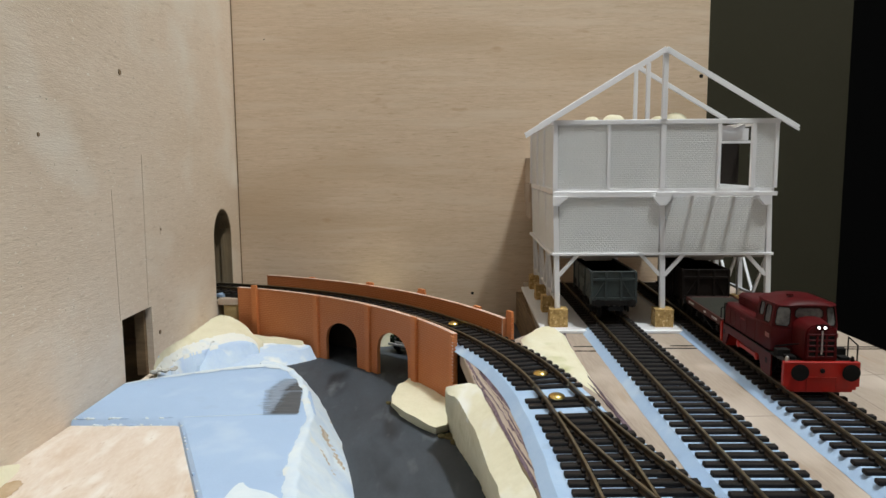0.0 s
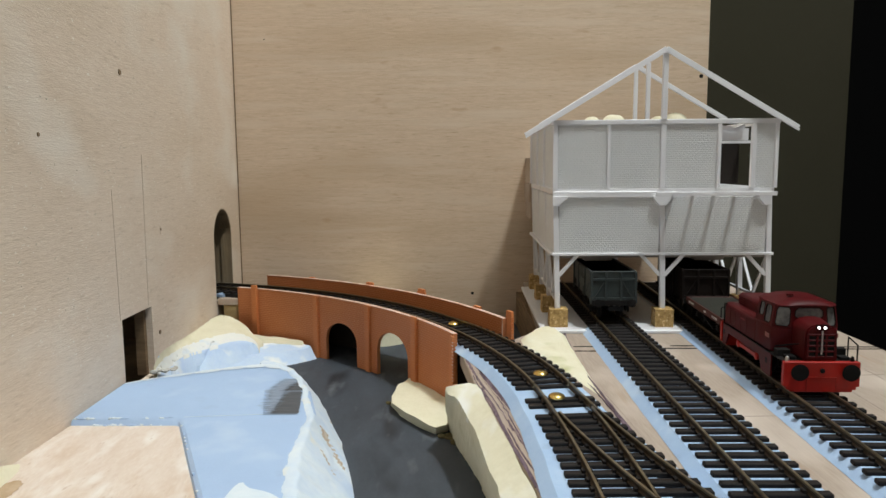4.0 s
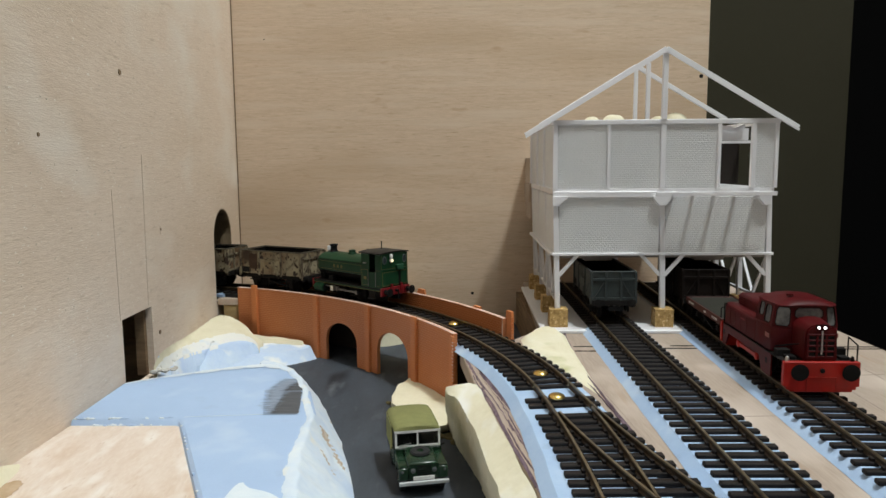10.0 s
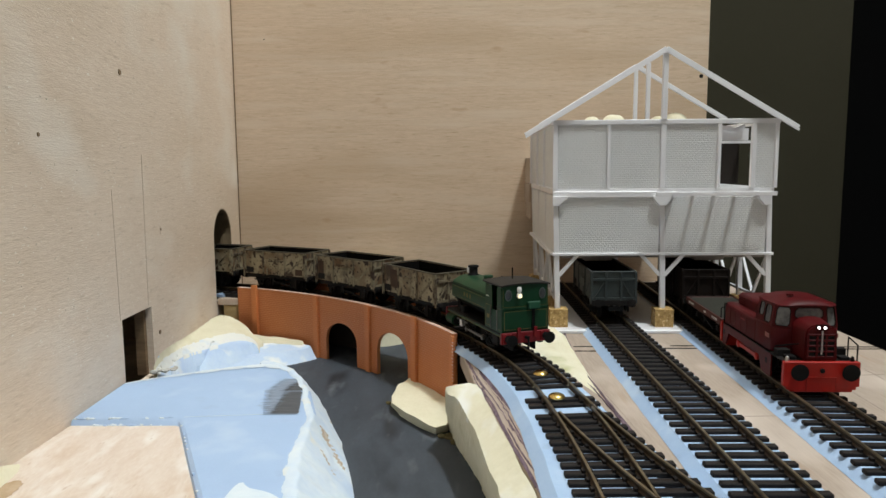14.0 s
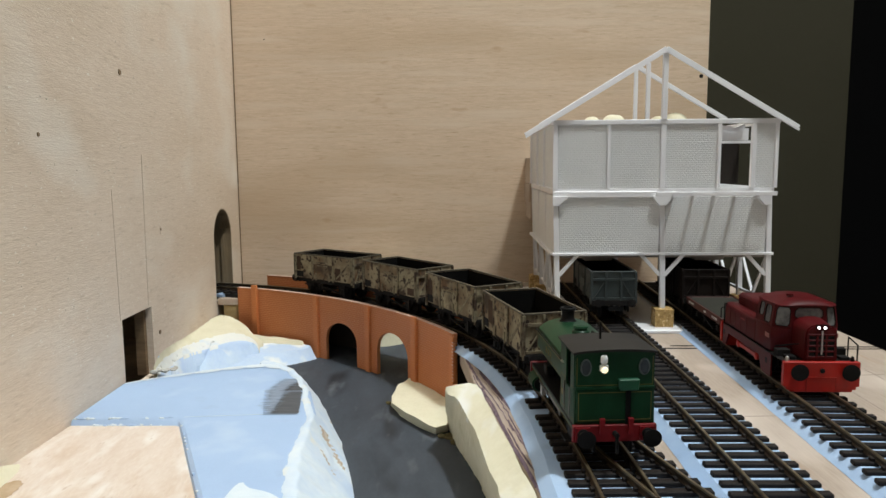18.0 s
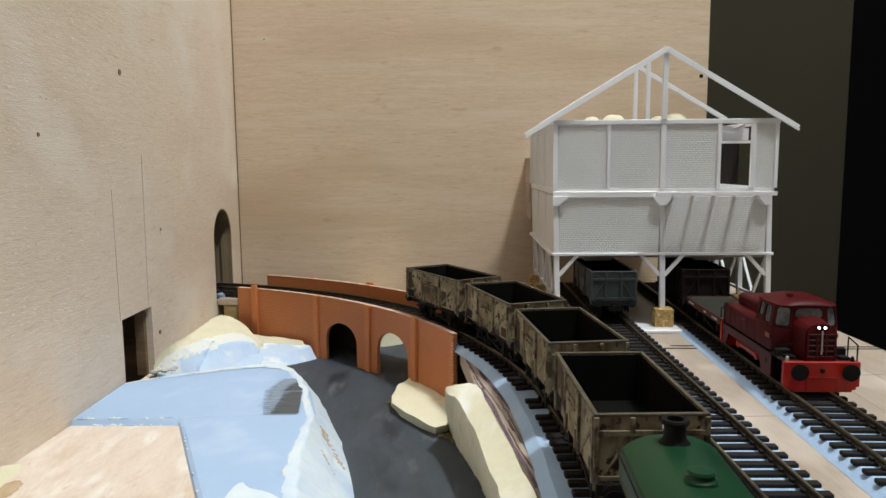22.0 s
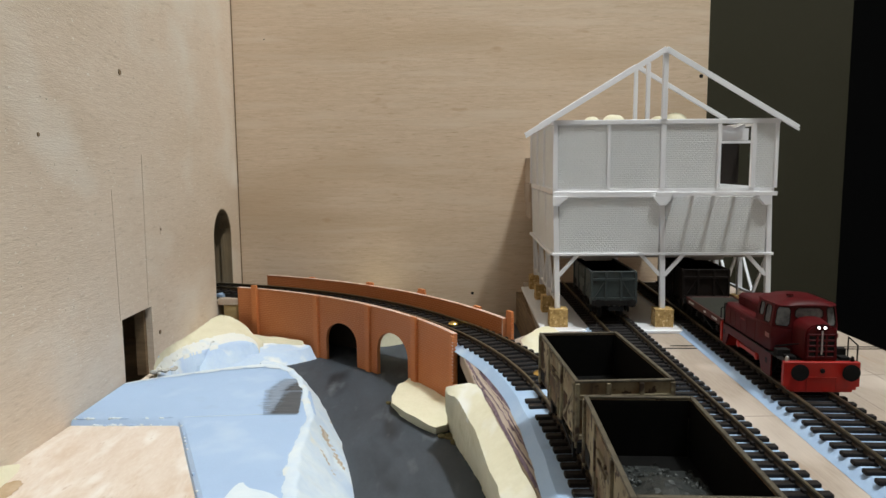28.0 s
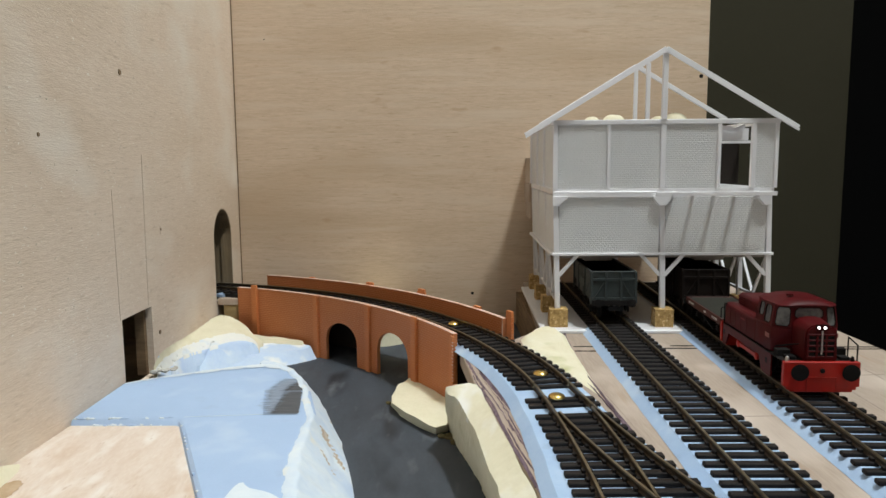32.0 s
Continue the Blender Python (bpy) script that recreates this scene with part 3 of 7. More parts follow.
# shadow of the foam lump, laid on the sheet as a brown patch
smear("lump_shadow", [(-0.1790, 0.2640), (-0.1750, 0.2720), (-0.1700, 0.2700), (-0.1680, 0.2600), (-0.1700, 0.2440), (-0.1790, 0.2440)], -0.0183, LUMP_SHADOW, "brown shadow of the foam lump, painted on the pale sheet", "stain", "", 0.0006)
# crumbs of foam along the cut edge
rnd = random.Random(12)
for k in range(40):
    f = rnd.random()
    if k < 30:
        x, y, z = -0.1830 + 0.052 * f, 0.3318 - 0.0004 * rnd.random(), -0.0184
        if k % 2:
            y, z = 0.3338 + 0.0006 * rnd.random(), FOAM_Z - 0.0003
    else:
        x, y, z = -0.1297 + 0.0365 * f, 0.3318 - 0.0800 * f, FOAM_Z - 0.0008
    b2 = NB()
    bmesh.ops.create_icosphere(b2, subdivisions=2, radius=1.0, matrix=Matrix.Translation((x, y, z)) @ Matrix.Diagonal((rnd.uniform(0.0006, 0.0030) if k < 30 else 0.0006, rnd.uniform(0.0004, 0.0010), rnd.uniform(0.0003, 0.0008), 1)))
    for v in b2.verts:
        v.co += noise.noise_vector(v.co * 900) * 0.0003
    solid("foam_crumb", b2, FILLER if k % 3 else BLUE, "small crumb of foam and filler on the cut edge", "foam crumb", "foam crumbs")
# a long pale scratch across the sheet
solid("pale_scratch", ribbon(NB(), [(-0.1290 + 0.045 * i / 9, 0.3345 + 0.0035 * i / 9, ) for i in range(10)], 0.0003, FOAM_Z + 0.00004, FOAM_Z + 0.00012, 0.0001), FILLER, "thin pale scratch in the blue foam", "scratch")
# grey paint dragged over the foam with a brush: a thin broad coat and a thick dark one


def brush_mark(y0, y1, left, right, rag, z, material, label, seed):
    rnd, bm, n = random.Random(seed), NB(), 90
    h = (y1 - y0) / n
    for k in range(n):
        y = y0 + (k + 0.5) * h
        f = (y - y0) / (y1 - y0)
        edge = noise.noise(Vector((f * 9, seed, 0))) * 0.5 + noise.noise(Vector((f * 40, seed, 3))) * 0.5
        a = left(f) + rag * (edge + rnd.uniform(-0.35, 0.35))
        b = right(f) + rnd.uniform(-0.0004, 0.0004)
        if b - a < 0.002:
            continue
        v = [bm.verts.new(p) for p in ((a, y, z), (a + 0.003, y - h * 0.5, z), (b, y - h * 0.5, z), (b, y + h * 0.5, z), (a + 0.003, y + h * 0.5, z))]
        bm.faces.new(v)
    return solid("brush_mark", bm, material, label, "brush mark", "brush marks on the foam")


brush_mark(0.3368, 0.3955, lambda f: -0.0905 - 0.0070 * math.sin(f * 2.6), lambda f: -0.0735 - 0.0085 * f, 0.0062, FOAM_Z + 0.00020, GREY_THIN, "thin grey paint dragged over the blue foam", 3)
brush_mark(0.3380, 0.3720, lambda f: -0.0880 + 0.0010 * f, lambda f: -0.0728 - 0.0050 * f, 0.0030, FOAM_Z + 0.00030, GREY_PATCH, "dark grey brush mark on the blue foam", 7)
brush_mark(0.3735, 0.3890, lambda f: -0.0895 + 0.0040 * f, lambda f: -0.0770 - 0.0050 * f, 0.0060, FOAM_Z + 0.00028, GREY_PATCH, "dark grey brush mark on the blue foam", 9)


def resample(pts, n, sm=2):
    p = [Vector(q) for q in pts]
    for _ in range(sm):
        p = [p[0]] + [q for i in range(len(p) - 1) for q in (p[i].lerp(p[i + 1], 0.25), p[i].lerp(p[i + 1], 0.75))] + [p[-1]]
    seg = [(p[i + 1] - p[i]).length for i in range(len(p) - 1)]
    out = []
    for k in range(n):
        d, i = sum(seg) * k / (n - 1), 0
        while i < len(seg) - 1 and d > seg[i]:
            d -= seg[i]
            i += 1
        out.append(p[i].lerp(p[i + 1], min(1, d / max(seg[i], 1e-9))))
    return out


# white filled bank from the foam's edge down to the road
inner = resample([(-0.1160, 0.4300), (-0.0986, 0.4164), (-0.0871, 0.3977), (-0.0783, 0.3747), (-0.0686, 0.3349), (-0.0665, 0.3127), (-0.0670, 0.2963),
                  (-0.0637, 0.2628), (-0.0610, 0.2477), (-0.0572, 0.2170), (-0.0560, 0.1200)], 300)
outer = resample([(-0.1040, 0.4560), (-0.0930, 0.4520), (-0.0815, 0.4331), (-0.0699, 0.4020), (-0.0611, 0.3749), (-0.0528, 0.3474), (-0.0462, 0.3236),
                  (-0.0397, 0.2934), (-0.0336, 0.2570), (-0.0300, 0.2200), (-0.0290, 0.1200)], 300)
bm = NB()
rows = []
for i in range(300):
    a, b = inner[i], outer[i]
    jag = 0.0030 * noise.noise(Vector((i * 0.085, 0.3, 5))) + 0.0008 * noise.noise(Vector((i * 0.24, 3, 5))) + 0.0007 * noise.noise(Vector((i * 0.9, 3, 5)))
    a = a + (a - b).normalized() * jag
    row = [Vector((a.x, a.y, ROAD_Z)), Vector((a.x, a.y, FOAM_Z + 0.0001))]
    for k in range(1, 25):
        t = k / 24
        q = a.lerp(b, t)
        z = FOAM_Z + 0.0003 + 0.0005 * math.sin(t / 0.16 * math.pi / 2) if t < 0.16 else FOAM_Z + 0.0008 + (ROAD_Z - FOAM_Z - 0.0008) * ((t - 0.16) / 0.84) ** 1.08
        d = noise.noise_vector(Vector((q.x * 70, q.y * 45, t * 2.2))) * 0.0017 + noise.noise_vector(Vector((q.x * 260, q.y * 190, t * 7))) * 0.0006
        d *= min(1, 2.5 * t * t + 0.3 * t) * (1 if t < 1 else 0)
        d.z *= 0.8
        v = Vector((q.x, q.y, max(z, ROAD_Z))) + d
        if t < 0.22:
            v.z = max(v.z, FOAM_Z + 0.0002)
        v.z = max(v.z, ROAD_Z)
        row.append(v)
    rows.append([bm.verts.new(q) for q in row])
nk = len(rows[0])
for r0, r1 in zip(rows, rows[1:]):
    for k in range(nk):
        f = bm.faces.new((r0[k], r1[k], r1[(k + 1) % nk], r0[(k + 1) % nk]))
        c = f.calc_center_median()
        for (x0, y0), (x1, y1), wide in (((-0.0600, 0.3345), (-0.0490, 0.3165), 0.0026), ((-0.0573, 0.3102), (-0.0493, 0.2988), 0.0008)):
            d = Vector((x1 - x0, y1 - y0))
            g = max(0.0, min(1.0, (Vector((c.x - x0, c.y - y0)) @ d) / d.length_squared))
            away = (Vector((c.x, c.y)) - Vector((x0, y0)) - d * g).length
            if away < wide * (0.55 + 1.1 * noise.noise(c * 330)) and c.z > ROAD_Z + 0.001:
                f.material_index = 1
bm.faces.new(rows[0][::-1])
bm.faces.new(rows[-1])
bmesh.ops.recalc_face_normals(bm, faces=bm.faces[:])
solid("filled_bank", bm, (PLASTER, BROWN_STAIN), "rough white filler over the blue foam bank beside the road", "foam bank")
# brown smears on the bank and filler on the sheet


smear("filler_patch", [(-0.0840, 0.2100), (-0.0828, 0.2445), (-0.0818, 0.2554), (-0.0799, 0.2640), (-0.0769, 0.2572), (-0.0718, 0.2552), (-0.0657, 0.2523), (-0.0601, 0.2463), (-0.0600, 0.2100)],
      FOAM_Z + 0.0003, FILLER, "thin white filler smeared on the blue foam", "filler", "", 0.0002)
back = [(-0.1822, 0.3900), (-0.1660, 0.4025), (-0.1496, 0.4110), (-0.1350, 0.4185), (-0.1225, 0.4235), (-0.1100, 0.4270), (-0.0985, 0.4255)]
for i in range(len(back) - 1):
    (x0, y0), (x1, y1) = back[i], back[i + 1]
    w = (0.0035, 0.0050, 0.0060, 0.0062, 0.0070, 0.0100)[i]
    smear("filler_patch", [(x0 - 0.001, y0), (x1 + 0.001, y1), (x1, y1 - w), ((x0 + x1) / 2, (y0 + y1) / 2 - w * 1.05), (x0, y0 - w * 0.8)], FOAM_Z + 0.0003 + 0.00003 * i, FILLER,
          "thin white filler along the back edge of the blue foam", "filler", "filler along the foam edge", 0.0003)

# carved foam hump below the tunnel: bare cream crown, white smeared shoulder, blue cut face


def carved(name, rows, mats, amp, seed, cleft, label, n=90, m=10, wander=0.13, back=None):
    """A loft over rows of 3D points, closed behind; each band between two rows has its material, with ragged borders."""
    lines = [resample([Vector(p) for p in r], n, 1) for r in rows]
    rings, place = [], []
    for k in range(len(lines) - 1):
        for q in range(m):
            rings.append([lines[k][i].lerp(lines[k + 1][i], q / m) for i in range(n)])
            place.append(k + q / m)
    rings.append(lines[-1])
    rings.append([Vector((p.x, p.y, ROAD_Z)) for p in lines[-1]])
    rings.append([Vector((p.x, p.y, ROAD_Z)) for p in lines[0]] if back is None else [p + Vector(back) for p in lines[-1]])
    bm, vs = NB(), []
    off = Vector((seed, 2.3, 0.7))
    for k, lp in enumerate(rings):
        row = []
        for p in lp:
            d = Vector()
            if k < len(rings) - 2:
                d = noise.noise_vector(p * 75 + off) * amp + noise.noise_vector(p * 260 + off) * amp * 0.4
                crack = noise.noise(Vector((p.x * 190, p.y * 190, 4.0)))
                low = place[min(k, len(place) - 1)]
                if low > 1.3 and abs(crack) < 0.05:
                    d += Vector((-0.0005, 0.0008, -0.0003))
                if low > 1.5:
                    d += Vector((-0.0014, 0.0022, -0.0008)) * max(0.0, 1 - abs(p.x - cleft - 0.10 * (p.z + 0.03)) / 0.0016)
            row.append(bm.verts.new(p + d))
        vs.append(row)
    for k in range(len(vs)):
        r0, r1 = vs[k], vs[(k + 1) % len(vs)]
        for i in range(n - 1):
            f = bm.faces.new((r0[i], r0[i + 1], r1[i + 1], r1[i]))
            if k < len(place):
                c = f.calc_center_median()
                g = place[k] + wander * (noise.noise(c * 140 + off) + 0.6 * noise.noise(c * 420 + off))
                f.material_index = max(0, min(len(mats) - 1, int(math.floor(g))))
            else:
                f.material_index = len(mats) - 1
    bm.faces.new([r[0] for r in vs])
    bm.faces.new([r[-1] for r in vs][::-1])
    bmesh.ops.recalc_face_normals(bm, faces=bm.faces[:])
    return solid(name, bm, mats, label, "foam rock", angle=50)


carved("carved_foam_hump",
       [[(-0.1846, 0.4340, -0.0195), (-0.1846, 0.4440, -0.0120), (-0.1846, 0.4603, -0.0118), (-0.1846, 0.5029, -0.0137), (-0.1843, 0.5600, -0.0118), (-0.1713, 0.5560, -0.0127), (-0.1633, 0.5500, -0.0151), (-0.1499, 0.5350, -0.0209), (-0.1380, 0.5240, -0.0270)],
        [(-0.1840, 0.4345, -0.0215), (-0.1838, 0.4460, -0.0165), (-0.1832, 0.4620, -0.0168), (-0.1808, 0.4815, -0.0170), (-0.1762, 0.4975, -0.0170), (-0.1660, 0.5130, -0.0168), (-0.1590, 0.5220, -0.0175), (-0.1510, 0.5260, -0.0205), (-0.1410, 0.5180, -0.0255)],
        [(-0.1830, 0.4350, -0.0235), (-0.1820, 0.4500, -0.0220), (-0.1786, 0.4687, -0.0220), (-0.1750, 0.4800, -0.0218), (-0.1675, 0.4900, -0.0212), (-0.1580, 0.5010, -0.0205), (-0.1490, 0.5075, -0.0205), (-0.1400, 0.5090, -0.0235), (-0.1370, 0.5060, -0.0290)],
        [(-0.1800, 0.4250, ROAD_Z), (-0.1770, 0.4430, ROAD_Z), (-0.1730, 0.4560, ROAD_Z), (-0.1680, 0.4640, ROAD_Z), (-0.1600, 0.4740, ROAD_Z), (-0.1500, 0.4830, ROAD_Z), (-0.1420, 0.4900, ROAD_Z), (-0.1370, 0.4960, ROAD_Z), (-0.1350, 0.5000, ROAD_Z)]],
       (CREAM, CREAMWHITE, SMEARED), 0.0008, 2.0, -0.1685, "carved blue foam hump with a cream top below the tunnel")
# dirty torn scraps at its foot beside the square opening
rnd = random.Random(5)
for k in range(7):
    x, y, z = -0.1832 + 0.0014 * k + rnd.uniform(-0.0008, 0.0008), 0.4300 + 0.0022 * k, -0.0215 + rnd.uniform(-0.0012, 0.0012)
    b2 = NB()
    bmesh.ops.create_icosphere(b2, subdivisions=2, radius=1.0, matrix=Matrix.Translation((x, y, z)) @ Matrix.Diagonal((rnd.uniform(0.0016, 0.0028), 0.0022, rnd.uniform(0.0008, 0.0014), 1)))
    for v in b2.verts:
        v.co += noise.noise_vector(v.co * 500) * 0.0008
    solid("filler_scrap", b2, DIRTYWHITE, "torn lump of dirty white filler beside the opening", "filler", "filler scraps")
bm = NB()
rock(bm, z_of([(-0.1560, 0.4750), (-0.1560, 0.5500), (-0.1500, 0.5495), (-0.1250, 0.5380), (-0.0985, 0.5220), (-0.0950, 0.5180), (-0.1180, 0.4980), (-0.1380, 0.4850)], ROAD_Z),
     [(-0.1540, 0.5000, -0.0300), (-0.1540, 0.5490, -0.0285), (-0.1490, 0.5480, -0.0285), (-0.1260, 0.5360, -0.0285), (-0.1020, 0.5225, -0.0285), (-0.1010, 0.5190, -0.0295), (-0.1200, 0.5100, -0.0300),
      (-0.1380, 0.5020, -0.0300)], 0.0007, 90, 90, 6, 5, 0.0, 1)
solid("foam_step", bm, SMEARED, "low pale blue foam step against the viaduct", "foam step")
bm = NB()
rock(bm, z_of([(-0.1530, 0.5330), (-0.1530, 0.5510), (-0.1470, 0.5480), (-0.1250, 0.5375), (-0.1060, 0.5265), (-0.1080, 0.5225), (-0.1280, 0.5300)], -0.0292),
     z_of([(-0.1520, 0.5380), (-0.1520, 0.5500), (-0.1470, 0.5475), (-0.1250, 0.5368), (-0.1080, 0.5268), (-0.1090, 0.5245), (-0.1280, 0.5330)], -0.0262), 0.0005, 110, 60, 3, 3, 0.0, 1)
solid("cream_strip", bm, CREAM, "low cream foam strip along the foot of the viaduct", "foam rock")
# block and board under the track in the tunnel mouth
bm = NB()
box(bm, -0.1800, -0.164, 0.5640, 0.6140, -0.0378, -0.0052)
solid("support_block", bm, mat("tan_wood", (0.42, 0.31, 0.15), (0.30, 0.21, 0.09), scale=40, rough=0.8, bscale=300, stretch=(1, 1, 4), bump=0.4), "tan wooden block carrying the track at the tunnel", "wood block", bevel=0.0005)
bm = NB()
box(bm, -0.1845, -0.1630, 0.5632, 0.6140, -0.0051, 0.0005)
solid("support_board", bm, PLY_BOARD, "pale plywood board under the track at the tunnel", "board", bevel=0.0006)

# cream slab by the right-hand end of the viaduct
bm = NB()
rock(bm, [(-0.0325, 0.4129, -0.0380), (-0.0328, 0.4275, -0.0380), (-0.0299, 0.4501, -0.0380), (-0.0198, 0.4698, -0.0380), (-0.0131, 0.4645, -0.0380), (0.0014, 0.4289, -0.0380), (0.0034, 0.3864, -0.0380), (0.0023, 0.3702, -0.0380), (-0.0051, 0.3663, -0.0380), (-0.0147, 0.3772, -0.0380), (-0.0251, 0.3934, -0.0380)],
     [(-0.0307, 0.3992, -0.0318), (-0.0317, 0.4135, -0.0318), (-0.0289, 0.4356, -0.0318), (-0.0192, 0.4548, -0.0318), (-0.0126, 0.4496, -0.0318), (0.0014, 0.4148, -0.0318), (0.0028, 0.3787, -0.0318), (0.0017, 0.3641, -0.0318), (-0.0050, 0.3594, -0.0318), (-0.0145, 0.3729, -0.0318), (-0.0240, 0.3875, -0.0318)], 0.0005, 110, 110, 6, 6, 0.0, 0, 0.0, 0.0004)
solid("cream_slab", bm, CREAM, "flat cream carved foam slab beside the road", "foam rock")
# dirty olive filler at the foot of the slab
for k, (x, y, r) in enumerate(((0.0032, 0.3628, 0.0030), (0.0058, 0.3550, 0.0022), (-0.0341, 0.4162, 0.0014), (-0.0014, 0.3629, 0.0018))):
    bm = NB()
    bmesh.ops.create_icosphere(bm, subdivisions=3, radius=1.0, matrix=Matrix.Translation((x, y, ROAD_Z + 0.0004)) @ Matrix.Diagonal((r * 1.3, r * 1.6, 0.0012, 1)))
    for v in bm.verts:
        v.co += noise.noise_vector(v.co * 400) * 0.0006
    solid("filler_scrap", bm, OLIVE_SCRAP, "lump of dirty olive filler at the foot of the foam", "filler", "filler scraps")
# long cream cliff below the curved line: a lit sloping top and a steep face towards the road
carved("cream_cliff",
       [[(0.0010, 0.3395, -0.0030), (0.0040, 0.3372, -0.0012), (0.0152, 0.3372, 0.0006), (0.0173, 0.3249, 0.0006), (0.0206, 0.2940, 0.0006), (0.0235, 0.2712, 0.0006), (0.0253, 0.2542, 0.0006), (0.0268, 0.2391, 0.0006), (0.0305, 0.2147, 0.0006), (0.0330, 0.1700, 0.0006)],
        [(0.0004, 0.3388, -0.0052), (0.0020, 0.3340, -0.0050), (0.0062, 0.3290, -0.0040), (0.0100, 0.3079, -0.0058), (0.0139, 0.2842, -0.0058), (0.0150, 0.2666, -0.0058), (0.0165, 0.2510, -0.0058), (0.0186, 0.2369, -0.0058), (0.0196, 0.2276, -0.0058), (0.0225, 0.1800, -0.0058)],
        [(0.0020, 0.3740, ROAD_Z), (0.0032, 0.3700, ROAD_Z), (0.0054, 0.3536, ROAD_Z), (0.0081, 0.3426, ROAD_Z), (0.0131, 0.3224, ROAD_Z), (0.0163, 0.3073, ROAD_Z), (0.0180, 0.2924, ROAD_Z), (0.0205, 0.2750, ROAD_Z), (0.0227, 0.2603, ROAD_Z), (0.0300, 0.2000, ROAD_Z)]],
       (CREAMTOP, CREAM), 0.0006, 6.0, -9.0, "long cream carved foam cliff between road and track", 160, 8, back=(0.014, 0.002, 0))
# cream wedge on the board beside the curved line
bm = NB()
rock(bm, z_of([(0.0424, 0.4132), (0.0627, 0.4489), (0.0770, 0.4420), (0.0745, 0.3900), (0.0738, 0.3150), (0.0705, 0.3200), (0.0620, 0.3600)], 0.0003),
     [(0.0466, 0.4136, 0.0022), (0.0626, 0.4432, 0.0042), (0.0735, 0.4380, 0.0030), (0.0722, 0.3900, 0.0016), (0.0727, 0.3300, 0.0006), (0.0705, 0.3330, 0.0008), (0.0635, 0.3700, 0.0016)],
     0.0004, 90, 70, 3, 5, 0.0, 1)
solid("cream_wedge", bm, mat("cream_foam_smeared", (0.80, 0.76, 0.60), (0.72, 0.66, 0.46), scale=50, rough=0.8, bump=0.4, bscale=500,
                             spots=((0.50, 0.50, 0.24), 40, 0.60, 0.75)), "low cream foam wedge smeared on the baseboard", "foam rock")
# rocks behind the viaduct seen through its arches
bm = NB()
rock(bm, z_of([(-0.0900, 0.5560), (-0.0900, 0.6330), (-0.0300, 0.6330), (-0.0290, 0.5640), (-0.0500, 0.5500)], ROAD_Z),
     z_of([(-0.0880, 0.5620), (-0.0880, 0.6320), (-0.0320, 0.6320), (-0.0310, 0.5700), (-0.0500, 0.5570)], -0.0080), 0.0015, 60, 60, 6, 4, 0.0, 1)
solid("cream_rock", bm, CREAM, "cream foam rock behind the viaduct", "foam rock")


# ---- strips and lines on the board ----
def straight_pts(f, y0, y1, n=24):
    return [(f(y), y) for y in np.linspace(y0, y1, n)]


UNDER_Z = 0.0036


def taper(pts, l0, l1, r0, r1, zt=None):
    """A strip whose offsets to either side change evenly from the first point to the last."""
    bm, rows, n = NB(), [], len(pts)
    zt = zt or UNDER_Z
    for i, p in enumerate(pts):
        a, b = Vector(pts[max(i - 1, 0)]), Vector(pts[min(i + 1, n - 1)])
        d = (b - a).normalized()
        nrm, f = Vector((-d.y, d.x)), i / (n - 1)
        jag = noise.noise(Vector((p[1] * 60, p[0] * 40, 1))) * 0.00035 + noise.noise(Vector((p[1] * 300, 5, p[0]))) * 0.0002
        l, r = Vector(p) + nrm * (l0 - 0.0012 + (l1 - l0) * f + jag), Vector(p) - nrm * (r0 - 0.0012 + (r1 - r0) * f - jag)
        e = nrm * 0.0042
        rows.append([bm.verts.new((*(l + e), 0.0002)), bm.verts.new((*(r - e), 0.0002)), bm.verts.new((*r, zt)), bm.verts.new((*l, zt))])
    fs = [bm.faces.new(rows[0]), bm.faces.new(rows[-1][::-1])]
    for a, b in zip(rows, rows[1:]):
        for i in range(4):
            fs.append(bm.faces.new((a[i], b[i], b[(i + 1) % 4], a[(i + 1) % 4])))
    bmesh.ops.recalc_face_normals(bm, faces=fs)
    return bm


UNDERLAY = mat("blue_foam_underlay", (0.43, 0.57, 0.76), (0.35, 0.49, 0.71), scale=40, rough=0.75, bump=0.3, bscale=600, spots=[((0.60, 0.70, 0.82), 40, 0.58, 0.85), ((0.30, 0.36, 0.46), 60, 0.64, 0.85)])
solid("track_underlay", taper([line_curve(s)[:2] for s in np.linspace(-0.10, 0.135, 90)], 0.0228, 0.0160, 0.0160, 0.0160), UNDERLAY,
      "thin pale blue foam underlay beneath the curved track", "underlay", "track underlays")
solid("track_underlay", taper(straight_pts(line_middle, -0.38, 0.440, 160), 0.0205, 0.0165, 0.0142, 0.0178), UNDERLAY,
      "thin pale blue foam underlay beneath the straight track", "underlay", "track underlays")
solid("track_underlay", taper(straight_pts(line_right, -0.38, 0.440, 160), 0.0152, 0.0156, 0.0140, 0.0140), UNDERLAY,
      "thin pale blue foam underlay beneath the straight track", "underlay", "track underlays")
tun = [line_curve(s)[:2] for s in np.linspace(0.405, 0.55, 16)]
solid("track_underlay", ribbon(NB(), tun, 0.036, 0.0008, 0.0030, 0.0008), UNDERLAY, "blue foam underlay through the tunnel mouth", "underlay", "track underlays")

